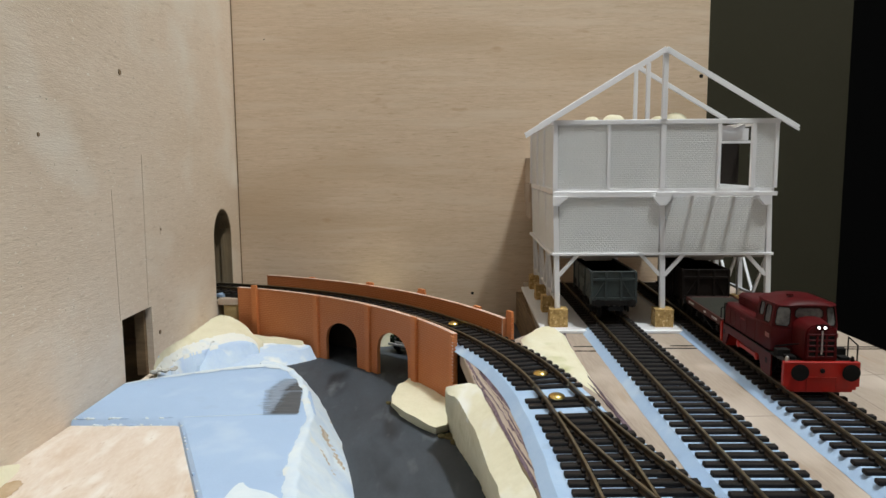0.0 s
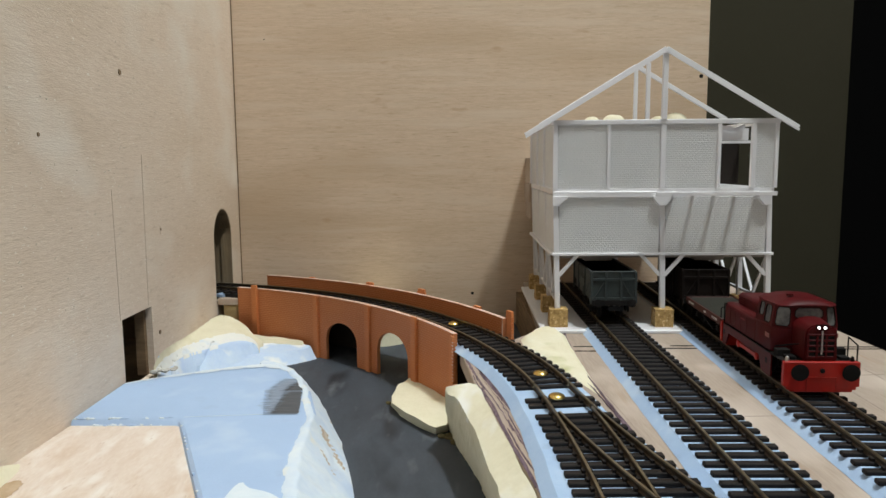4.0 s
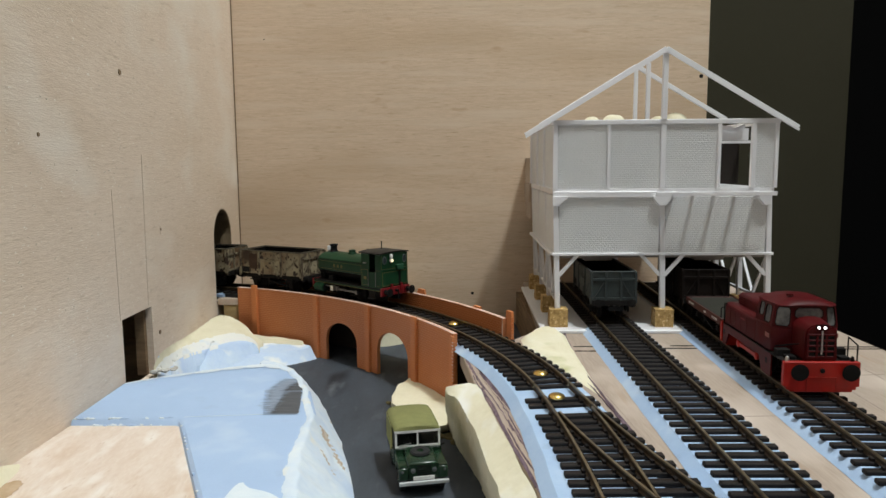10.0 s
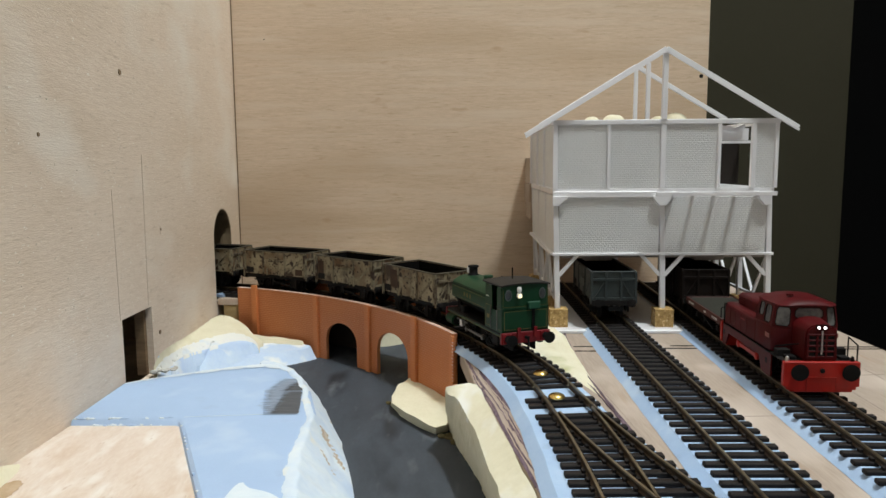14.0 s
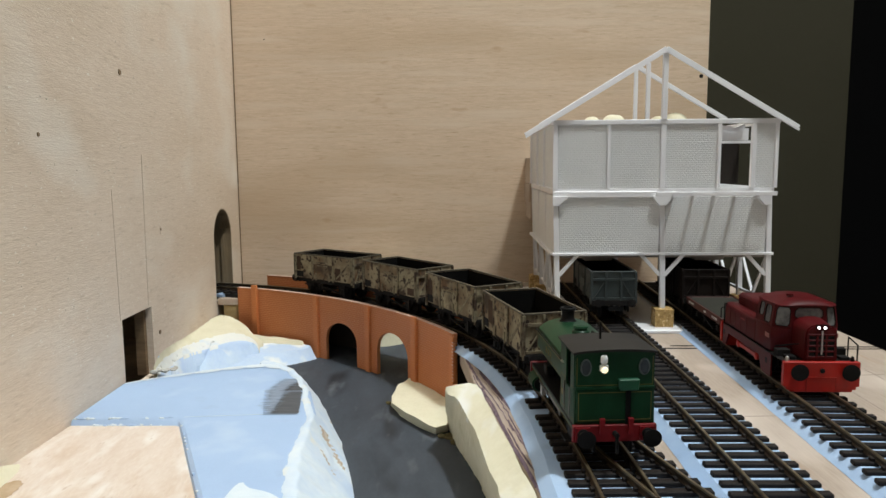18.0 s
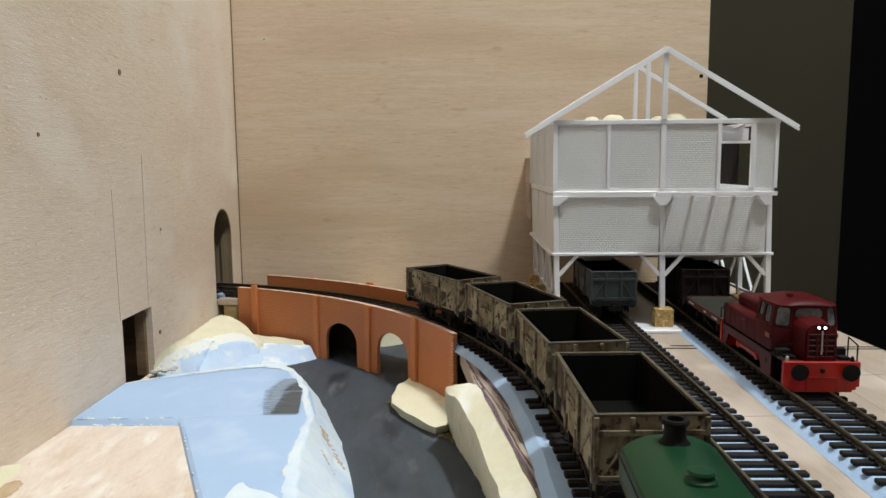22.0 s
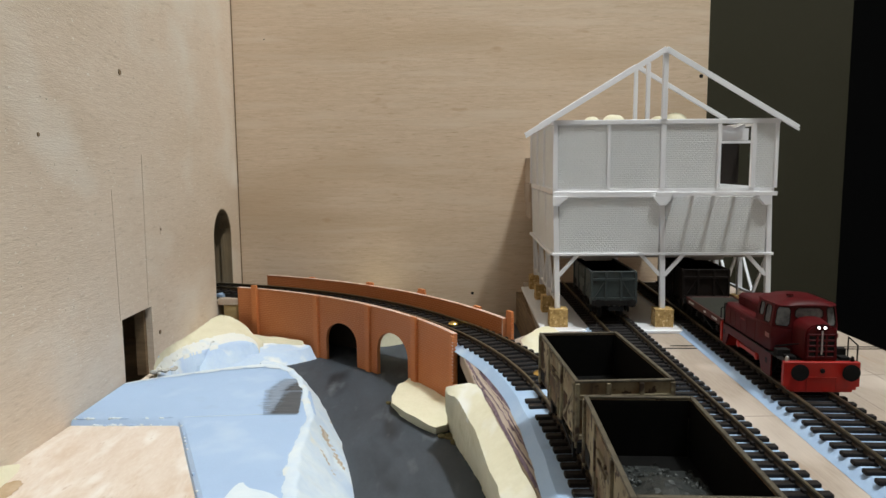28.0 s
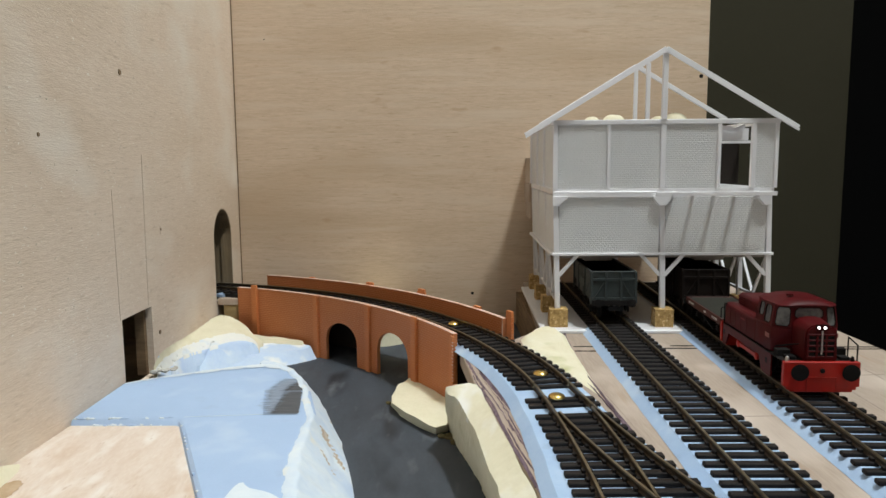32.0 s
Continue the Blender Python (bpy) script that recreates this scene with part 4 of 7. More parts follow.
# pen scribbles on the pale edge of the board, pencil lines on the board
edge_l = resample([(0.0100, 0.4016), (0.0133, 0.3640), (0.0162, 0.3316), (0.0213, 0.2989), (0.0251, 0.2636), (0.0291, 0.2356), (0.0310, 0.2205), (0.0350, 0.1700)], 80)
edge_r = resample([(0.0110, 0.4050), (0.0175, 0.3700), (0.0218, 0.3448), (0.0296, 0.3116), (0.0335, 0.2709), (0.0360, 0.2466), (0.0372, 0.2224), (0.0380, 0.1700)], 80)
rnd = random.Random(8)
for k in range(20):
    i0 = rnd.randint(0, 66)
    i1 = min(79, i0 + rnd.randint(12, 40))
    u0 = rnd.choice((0.08, 0.2, 0.45, 0.62, 0.8, 0.92)) + rnd.uniform(-0.07, 0.07)
    u1 = u0 + rnd.uniform(-0.22, 0.30)
    pts = []
    for i in range(i0, i1 + 1):
        f = (i - i0) / (i1 - i0)
        u = min(0.99, max(0.02, u0 + (u1 - u0) * f + 0.03 * math.sin(i * 0.5 + k)))
        pts.append(edge_l[i].lerp(edge_r[i], u).to_tuple()[:2])
    solid("pen_line", ribbon(NB(), pts, rnd.choice((0.0003, 0.0005, 0.0007, 0.0011)), 0.00004, 0.00010 + 0.00001 * k, 0.00012), INK if k % 3 else PENCIL,
          "dark purple-brown pen stroke along the edge of the baseboard", "pen line", "pen scribbles")
for k, (u0, u1, i0, i1, w) in enumerate(((0.10, 0.30, 0, 26, 0.0008), (0.28, 0.42, 10, 44, 0.0005), (0.88, 0.80, 4, 30, 0.0009), (0.80, 0.90, 22, 52, 0.0012), (0.86, 0.78, 48, 79, 0.0010),
                                         (0.62, 0.55, 30, 66, 0.0005), (0.12, 0.06, 30, 70, 0.0006), (0.45, 0.70, 40, 79, 0.0004))):
    pts = [edge_l[i].lerp(edge_r[i], u0 + (u1 - u0) * (i - i0) / (i1 - i0) + 0.05 * noise.noise(Vector((i * 0.5, k, 0)))).to_tuple()[:2] for i in range(i0, i1 + 1)]
    solid("pen_line", ribbon(NB(), pts, w, 0.00003, 0.00016 + 0.00002 * k, w * 0.35), INK, "broad dark purple-brown pen stroke along the edge of the baseboard", "pen line", "pen scribbles")
for n, pts in enumerate(([(0.0769, 0.4363), (0.0722, 0.3719), (0.0738, 0.3235), (0.0747, 0.2893), (0.0760, 0.2559), (0.0768, 0.2313), (0.0765, 0.2187)],
                         [(0.0700, 0.3400), (0.0725, 0.3150), (0.0738, 0.2893), (0.0752, 0.2559), (0.0762, 0.2313)], [(0.0640, 0.3590), (0.0700, 0.3350), (0.0720, 0.3235)])):
    fine = resample([(*p, 0) for p in pts], 40)
    solid("pen_line", ribbon(NB(), [p.to_tuple()[:2] for p in fine], (0.0011, 0.0006, 0.0007)[n], 0.0003, 0.0005 + 0.0001 * n, 0.00025), INK, "smudged purple pen line on the baseboard", "pen line", "pen scribbles")
for pts in ([(0.0818, 0.4461), (0.0782, 0.3979), (0.0719, 0.3111), (0.0693, 0.2711), (0.0749, 0.2200)], [(0.0755, 0.3259), (0.0792, 0.2520), (0.0808, 0.2097)],
            [(0.1958, 0.4585), (0.1931, 0.3543), (0.1874, 0.2013)], [(0.2192, 0.3552), (0.2125, 0.2018)], [(0.1502, 0.2885), (0.1280, 0.2878)], [(0.2546, 0.3486), (0.1878, 0.3424)]):
    fine = [(Vector(pts[int(i)]).lerp(Vector(pts[min(int(i) + 1, len(pts) - 1)]), i - int(i))).to_tuple() for i in np.linspace(0, len(pts) - 1, 20)]
    solid("pencil_line", ribbon(NB(), fine, 0.0004, 0.00004, 0.00012, 0.00008), PENCIL, "thin pencil line on the plywood baseboard", "pencil line", "pencil lines")
for x0, x1, y in ((0.0768, 0.0935, 0.4045), (0.0757, 0.0935, 0.3945), (0.1240, 0.1515, 0.3990), (0.1340, 0.1515, 0.4045), (0.1760, 0.2530, 0.3955), (0.1760, 0.2530, 0.4000)):
    solid("board_slot", ribbon(NB(), [(x, y - 0.02 * (x - x0)) for x in np.linspace(x0, x1, 8)], 0.0015, 0.00005, 0.00025, 0.0003), DARKGAP,
          "narrow dark slot across the plywood baseboard", "slot", "slots in the baseboard")


# ---- tracks ----
RAIL_PROF = [(-0.0008, 0.0), (0.0008, 0.0), (0.0008, 0.0003), (0.00025, 0.0006), (0.00025, 0.0019), (0.00045, 0.0020), (0.00045, 0.0027),
             (-0.00045, 0.0027), (-0.00045, 0.0020), (-0.00025, 0.0019), (-0.00025, 0.0006), (-0.0008, 0.0003)]
SLEEPER_Z = 0.0051


def rail(bm, pts, z=SLEEPER_Z):
    rows = []
    for i, p in enumerate(pts):
        a, b = Vector(pts[max(i - 1, 0)]), Vector(pts[min(i + 1, len(pts) - 1)])
        d = (b - a).normalized()
        rows.append([bm.verts.new((p[0] - d.y * u, p[1] + d.x * u, z + v)) for u, v in RAIL_PROF])
    k = len(RAIL_PROF)
    fs = [bm.faces.new(rows[0]), bm.faces.new(rows[-1][::-1])]
    for a, b in zip(rows, rows[1:]):
        for i in range(k):
            f = bm.faces.new((a[i], b[i], b[(i + 1) % k], a[(i + 1) % k]))
            f.material_index = 0 if i in (5, 6, 7) else 1
            fs.append(f)
    bmesh.ops.recalc_face_normals(bm, faces=fs)
    return bm


def offset(pts, o):
    out = []
    for i, p in enumerate(pts):
        a, b = Vector(pts[max(i - 1, 0)]), Vector(pts[min(i + 1, len(pts) - 1)])
        d = (b - a).normalized()
        out.append((p[0] - d.y * o, p[1] + d.x * o))
    return out


def sleeper_mesh(half, chairs, width=0.0031):
    bm = NB()
    box(bm, -width / 2, width / 2, -half, half, 0.0034, SLEEPER_Z)
    bm.normal_update()
    bmesh.ops.bevel(bm, geom=[e for e in bm.edges], offset=0.0003, segments=1, affect="EDGES")
    for c in chairs:
        for s in (-1, 1):
            box(bm, -0.0011, 0.0011, c + s * 0.0007, c + s * 0.0018, SLEEPER_Z - 0.0002, SLEEPER_Z + 0.0011)
    return dist_mesh("sleeper", bm, SLEEPER)


GAUGE = 0.0083
SLEEP = sleeper_mesh(0.0160, (-GAUGE, GAUGE))


def lay_track(label, pts_fn, s0, s1, pitch, skip=None, group="model railway tracks"):
    """pts_fn(s) gives x, y, heading in degrees."""
    x, y, h = pts_fn((s0 + s1) / 2)
    tr = thing("railway_track", (0, 0, 0), label, "railway track", group)
    pts = [pts_fn(s)[:2] for s in np.arange(s0, s1 + 0.004, 0.008)]
    for o in (-GAUGE, GAUGE):
        part("rail", rail(NB(), offset(pts, o)), [RAIL, RAIL_FOOT], tr)
    for s in np.arange(s0 + 0.003, s1, pitch):
        if skip and skip[0] < s < skip[1]:
            continue
        x, y, h = pts_fn(s)
        ob = part("sleeper", SLEEP, None, tr)
        ob.matrix_basis = pose(x, y, 0, 0, 0, h + random.uniform(-0.5, 0.5))
    return tr


def fn_line(f):
    return lambda s: (f(s), s, math.degrees(math.atan2(1, f(s + 0.01) / 0.01 - f(s) / 0.01)))


lay_track("curved black-sleepered model track with tarnished rails across the viaduct", line_curve, 0.0345, 0.55, 0.0075)
lay_track("straight black-sleepered model track running under the white building", fn_line(line_middle), -0.38, 0.60, 0.0075)
lay_track("straight black-sleepered model track with the red diesel on it", fn_line(line_right), -0.38, 0.60, 0.0075)

# turnout in the foreground
to = thing("railway_turnout", (0, 0, 0), "black-sleepered model railway turnout with tarnished rails", "turnout", "model railway tracks")


def turnout_line(s):
    x, y, h = line_curve(s)
    return x + 0.0, y, h


main_pts = [turnout_line(s)[:2] for s in np.arange(-0.60, 0.036, 0.008)]
br_pts = [(line_branch(y), y) for y in np.arange(BRANCH_Y, 0.07, -0.006)]
part("rail", rail(NB(), offset(main_pts, GAUGE)), [RAIL, RAIL_FOOT], to)
part("rail", rail(NB(), [p for p in offset(main_pts, -GAUGE) if p[1] < 0.283]), [RAIL, RAIL_FOOT], to)
part("rail", rail(NB(), offset(br_pts, GAUGE)), [RAIL, RAIL_FOOT], to)
part("rail", rail(NB(), [p for p in offset(br_pts, -GAUGE) if p[1] < 0.279]), [RAIL, RAIL_FOOT], to)
k = 0
for s in np.arange(-0.60, 0.021, 0.0068):
    if 0.0020 < s < 0.0070:
        continue
    x, y, h = turnout_line(s)
    right = max(0.0150, line_branch(max(y, 0.14)) - x + 0.0150)
    b2 = NB()
    box(b2, -0.0017, 0.0017, -0.0158, right, 0.0034, SLEEPER_Z)
    b2.normal_update()
    bmesh.ops.bevel(b2, geom=list(b2.edges), offset=0.0003, segments=1, affect="EDGES")
    for c in (-GAUGE, GAUGE, right - 0.015 - GAUGE, right - 0.015 + GAUGE):
        for q in (-1, 1):
            box(b2, -0.0011, 0.0011, c + q * 0.0007, c + q * 0.0018, SLEEPER_Z - 0.0002, SLEEPER_Z + 0.0010)
    ob = part("sleeper", b2, SLEEPER, to)
    ob.matrix_basis = pose(x, y, 0, 0, 0, h + random.uniform(-0.4, 0.4))
# foam under the branch
solid("track_underlay", taper([(line_branch(y), y) for y in np.arange(0.288, 0.08, -0.004)], 0.0160, 0.0160, 0.002, 0.002, 0.0031), UNDERLAY,
      "thin pale blue foam underlay beneath the turnout", "underlay", "track underlays")

# brass dome-headed pins
for x, y, z in ((-0.1113, 0.5535, SLEEPER_Z - 0.0006), (0.0066, 0.4440, SLEEPER_Z), (0.0475, 0.3342, SLEEPER_Z), (0.0497, 0.2995, SLEEPER_Z)):
    b2 = NB()
    lathe(b2, [(0.0000, -0.002), (0.0005, -0.002), (0.0005, 0.0), (0.0036, 0.0), (0.0038, 0.0003), (0.0033, 0.0011), (0.0021, 0.0017), (0.0, 0.0020)], (x, y, z), n=20)
    solid("brass_drawing_pin", b2, BRASS, "shiny brass dome-headed drawing pin holding the track", "drawing pin", "brass pins in the track")


# ---- brick viaduct ----
def on_arc(a, r):
    return ARC_X + r * math.cos(radians(a)), ARC_Y + r * math.sin(radians(a))


def arc_wall(bm, r, th, a0, a1, zb, zt, arch=None, step=0.25):
    """A curved wall from angle a0 to a1; arch = (from, to, spring, crown) cuts an arched opening."""
    n = max(2, int(abs(a1 - a0) / step))
    cuts = list(np.linspace(a0, a1, n + 1))
    if arch:
        cuts = sorted(set(cuts + [arch[0], arch[1], arch[0] - 0.001, arch[1] + 0.001]))
    uv = bm.loops.layers.uv.verify()
    prev = None
    for a in cuts:
        lo = zb
        if arch and arch[0] <= a <= arch[1]:
            t = 2 * (a - arch[0]) / (arch[1] - arch[0]) - 1
            lo = arch[2] + (arch[3] - arch[2]) * math.sqrt(max(0, 1 - t * t))
        zs = np.linspace(lo, zt, 6)
        cur = ([bm.verts.new((*on_arc(a, r), z)) for z in zs], [bm.verts.new((*on_arc(a, r + th), z)) for z in zs], a, zs)
        if prev:
            p0, p1, pa, pz = prev
            q0, q1, qa, qz = cur
            for i in range(5):
                for vv, zz in (((p0[i], q0[i], q0[i + 1], p0[i + 1]), 0), ((q1[i], p1[i], p1[i + 1], q1[i + 1]), 0)):
                    f = bm.faces.new(vv)
                    for lp in f.loops:
                        co = lp.vert.co
                        ang = math.atan2(co.y - ARC_Y, co.x - ARC_X)
                        lp[uv].uv = (ang * r, co.z)
            bm.faces.new((p0[-1], q0[-1], q1[-1], p1[-1]))
            bm.faces.new((p1[0], q1[0], q0[0], p0[0]))
        else:
            bm.faces.new(cur[0] + cur[1][::-1])
        prev = cur
    bm.faces.new(prev[1] + prev[0][::-1])
    bmesh.ops.recalc_face_normals(bm, faces=bm.faces[:])
    return bm


def pilaster(bm, a, r, w, d, zb, zt, side):
    """A toothed brick pier strip standing off the wall; side -1 towards the arc's centre."""
    m = pose(*on_arc(a, r), 0, 0, 0, a)
    box(bm, min(0, side * d), max(0, side * d), -w / 2, w / 2, zb, zt, m)
    z, k = zb + 0.001, 0
    while z < zt - 0.0012:
        for s in (-1, 1):
            e = 0.0009 if k % 2 else 0.0003
            y0, y1 = sorted((s * w / 2, s * (w / 2 + e)))
            box(bm, min(0, side * (d - 0.0003)), max(0, side * (d - 0.0003)), y0, y1, z, z + 0.0012, m)
        box(bm, min(side * d, side * (d + 0.0003)), max(side * d, side * (d + 0.0003)), -w / 2 + (0.0004 if k % 2 else 0), w / 2 - (0 if k % 2 else 0.0004), z, z + 0.0012, m)
        z += 0.0018
        k += 1
    return bm


VIA_IN, VIA_OUT, VIA_TOP, PAR_TOP = 0.3195, 0.3548, 0.0098, 0.0146
via = thing("viaduct", (0, 0, ROAD_Z), "curved orange-brown plastic brick viaduct with two arches", "viaduct")
via.matrix_basis = Matrix()
near_a = [(68.4, 65.3, None), (65.3, 53.9, None), (53.9, 43.5, (45.95, 52.1, -0.0215, -0.0080)), (43.5, 33.5, (35.15, 41.75, -0.0195, -0.0055)),
          (33.5, 24.6, None)]
for a1, a0, arch in near_a:
    part("wall_panel", arc_wall(NB(), VIA_IN, 0.0026, a0, a1, ROAD_Z, VIA_TOP, arch), BRICK, via)
    part("coping", arc_wall(NB(), VIA_IN - 0.0002, 0.0030, a0 + 0.05, a1 - 0.05, VIA_TOP, VIA_TOP + 0.00025), PALE_EDGE, via, "thin whitened top edge")
# far wall coloured dark so that the arches look shaded inside
for a1, a0, arch in ((68.4, 60.6, None), (60.6, 50.2, None), (50.2, 41.0, (41.7, 49.5, -0.0215, -0.0080)), (41.0, 24.6, None)):
    part("wall_panel", arc_wall(NB(), VIA_OUT, 0.0026, a0, a1, ROAD_Z, -0.001, arch), ARCH_SHADE, via, "back wall of the arches, shade put into its dark brown")
for a, w, zt, zb in ((65.3, 0.0050, VIA_TOP + 0.0030, ROAD_Z), (53.9, 0.0044, VIA_TOP + 0.0002, ROAD_Z), (43.5, 0.0048, VIA_TOP + 0.0002, ROAD_Z),
                     (33.5, 0.0058, VIA_TOP + 0.0010, ROAD_Z), (24.6, 0.0048, VIA_TOP - 0.0012, ROAD_Z)):
    part("pilaster", pilaster(NB(), a, VIA_IN, w, 0.0016, zb, zt, -1), BRICK_P, via)
for a1, a0 in ((67.8, 60.6), (60.6, 50.5), (50.5, 41.2), (41.2, 30.9), (30.9, 25.2)):
    part("parapet_panel", arc_wall(NB(), VIA_OUT, 0.0024, a0, a1, -0.001, PAR_TOP), BRICK, via)
    part("coping", arc_wall(NB(), VIA_OUT - 0.0002, 0.0028, a0 + 0.05, a1 - 0.05, PAR_TOP, PAR_TOP + 0.00025), PALE_EDGE, via, "thin whitened top edge")
for a, w, zt in ((60.6, 0.0052, PAR_TOP + 0.0010), (50.5, 0.0058, PAR_TOP + 0.0022), (41.2, 0.0068, PAR_TOP + 0.0036), (30.9, 0.0072, PAR_TOP + 0.0014), (24.8, 0.0056, PAR_TOP + 0.0050)):
    part("pilaster", pilaster(NB(), a, VIA_OUT + 0.0024, w, 0.0018, ROAD_Z, zt, 1), BRICK_P, via)
part("whitened_end", arc_wall(NB(), VIA_OUT - 0.0002, 0.0003, 25.25, 25.42, 0.0034, PAR_TOP), PALE_EDGE, via, "whitened end edge of the parapet")
b2 = NB()
for k in range(13):
    box(b2, -0.00205, -0.0017, -0.0034, -0.0024 + 0.0006 * (k % 2), -0.0175 + 0.0019 * k, -0.0168 + 0.0019 * k, pose(*on_arc(24.6, VIA_IN), 0, 0, 0, 24.6))
ob = part("chalk_mark", b2, PALE_EDGE, via, "whitened tooth edges of the end pier")
ob["kind"] = "stuff"
part("deck", arc_wall(NB(), VIA_IN + 0.0027, VIA_OUT - VIA_IN - 0.0028, 24.6, 71.0, -0.0030, 0.0033, None, 1.0), RUBBER, via, "dark flat trackbed between the walls")
part("end_wall", arc_wall(NB(), VIA_IN + 0.0027, VIA_OUT - VIA_IN - 0.0028, 24.6, 25.4, ROAD_Z, -0.0030), DARKGAP, via, "dark closed end below the trackbed")


# ---- white skeletal loading building ----
hop = thing("loading_building", (0.0719, 0.4505, 0.0), "unfinished white plastic loading building on cork blocks", "building", "", -1.8)
hop.matrix_basis = hop.matrix_basis @ Matrix.Diagonal((0.935, 0.880, 0.950, 1))
BX = (0.0, 0.0725, 0.1445)
BY = (0.0, 0.0526, 0.1058, 0.1590)
LEAN = 0.0032


def lean(z):
    """The posts lean: sideways offset at a height."""
    return LEAN * max(0.0, 1 - z / 0.105)


part("base_plate", box(NB(), -0.0130 + LEAN, 0.0895, -0.0160, 0.1680, 0.0002, 0.0024), STYRENE, hop, bevel=0.0003)
# right-hand plate: same white styrene, shade put into its colour
part("base_plate", box(NB(), 0.105 + LEAN, 0.1530 + LEAN, -0.0030, 0.1680, 0.0002, 0.0024), STYRENE_SHADED, hop, bevel=0.0003)
for x in BX:
    for y in BY:
        if x == BX[1] and y in BY[1:3]:
            continue
        b2 = NB()
        box(b2, x + LEAN - 0.0062, x + LEAN + 0.0062, y - 0.0062, y + 0.0062, 0.0024, 0.0146)
        bmesh.ops.subdivide_edges(b2, edges=b2.edges[:], cuts=5, use_grid_fill=True)
        for v in b2.verts:
            v.co += noise.noise_vector(v.co * 500 + Vector((x * 90, y * 90, 0))) * 0.00035
        part("cork_foot", b2, CORK, hop, "speckled cork block foot")
        b2 = box(NB(), x - 0.0018, x + 0.0018, y - 0.0018, y + 0.0018, 0.0146, 0.0925)
        for v in b2.verts:
            v.co.x += lean(v.co.z)
        part("post", b2, STYRENE, hop, bevel=0.0002)

brick_u, brick_v = 0.0026, 0.00146


def brick_panel(w, h, parent, m, holes=()):
    """A styrene sheet in its own plane (x along, z up, y = 0 the face) with raised bricks on it."""
    b2 = NB()
    xs = sorted({0.0, w, *[v for q in holes for v in q[:2]]})
    for i in range(len(xs) - 1):
        mid_x, z0 = (xs[i] + xs[i + 1]) / 2, 0.0
        for q in sorted((q for q in holes if q[0] <= mid_x <= q[1]), key=lambda q: q[2]):
            if q[2] - z0 > 1e-5:
                box(b2, xs[i], xs[i + 1], 0, 0.0012, z0, q[2])
            z0 = q[3]
        if h - z0 > 1e-5:
            box(b2, xs[i], xs[i + 1], 0, 0.0012, z0, h)
    pn = part("wall_panel", b2, BRICKSHEET, parent)
    pn.matrix_basis = m
    vs, fs = [], []
    r = 0
    z = 0.0004
    while z + brick_v < h:
        x = 0.0003 - (brick_u / 2 if r % 2 else 0)
        while x < w:
            x0, x1 = max(x, 0.0003) + 0.00013, min(x + brick_u, w - 0.0003) - 0.00013
            cx, cz = (x0 + x1) / 2, z + brick_v / 2
            if x1 - x0 > 0.0004 and not any(q[0] - 0.001 < cx < q[1] + 0.001 and q[2] - 0.0005 < cz < q[3] + 0.0005 for q in holes):
                z0, z1, k = z + 0.00014, z + brick_v - 0.00014, len(vs)
                t = 0.00030 + random.uniform(-0.00004, 0.00004)
                b = 0.00016
                vs += [(x0, 0, z0), (x1, 0, z0), (x1, 0, z1), (x0, 0, z1), (x0 + b, -t, z0 + b), (x1 - b, -t, z0 + b), (x1 - b, -t, z1 - b), (x0 + b, -t, z1 - b)]
                fs += [(k + 4, k + 5, k + 6, k + 7), (k, k + 1, k + 5, k + 4), (k + 1, k + 2, k + 6, k + 5), (k + 2, k + 3, k + 7, k + 6), (k + 3, k, k + 4, k + 7)]
            x += brick_u
        z += brick_v
        r += 1
    me = bpy.data.meshes.new("brick_relief")
    me.from_pydata(vs, [], fs)
    me.materials.append(BRICKSHEET)
    ob = part("brick_relief", me, None, pn, "embossed white brickwork")
    ob["kind"] = "stuff"
    return pn


def at_front(x, z, y=-0.0010):
    return pose(x, y, z)


# lower storey front
brick_panel(BX[1] - 0.0042, 0.0390, hop, at_front(0.0021 + lean(0.07), 0.0525))
brick_panel(BX[2] - BX[1] - 0.0042, 0.0390, hop, at_front(BX[1] + 0.0021 + lean(0.07), 0.0525))
# upper storey front with a doorway
brick_panel(0.0350, 0.0424, hop, at_front(0.0018, 0.0964))
brick_panel(0.0340, 0.0424, hop, at_front(0.0375, 0.0964))
brick_panel(0.0360, 0.0424, hop, at_front(0.0740, 0.0964))
brick_panel(0.0145, 0.0424, hop, at_front(0.1330, 0.0964))
# sides
for x, turn in ((-0.0012, -90), (BX[2] + 0.0012, 90)):
    for i in range(3):
        y0, y1 = BY[i] + 0.0020, BY[i + 1] - 0.0020
        w = y1 - y0
        m1 = pose(x + lean(0.07), y1 if turn < 0 else y0, 0.0525, 0, 0, turn)
        m2 = pose(x, y1 if turn < 0 else y0, 0.0970, 0, 0, turn)
        brick_panel(w, 0.0390, hop, m1)
        if turn < 0:
            brick_panel(w, 0.0420, hop, m2)
# beams
part("beam", box(NB(), -0.0030 + lean(0.05), 0.1475 + lean(0.05), -0.0026, 0.0010, 0.0512, 0.0530), STYRENE, hop, bevel=0.0002)
part("beam", box(NB(), -0.0016, 0.0690, -0.0030, 0.0016, 0.0905, 0.0946), STYRENE, hop, bevel=0.0003)
part("beam", box(NB(), 0.0660, 0.1455, -0.0132, -0.0120, 0.0916, 0.0944), STYRENE, hop, bevel=0.0002)
part("beam_lip", box(NB(), 0.0660, 0.1455, -0.0120, -0.0108, 0.0916, 0.0924), STYRENE, hop)
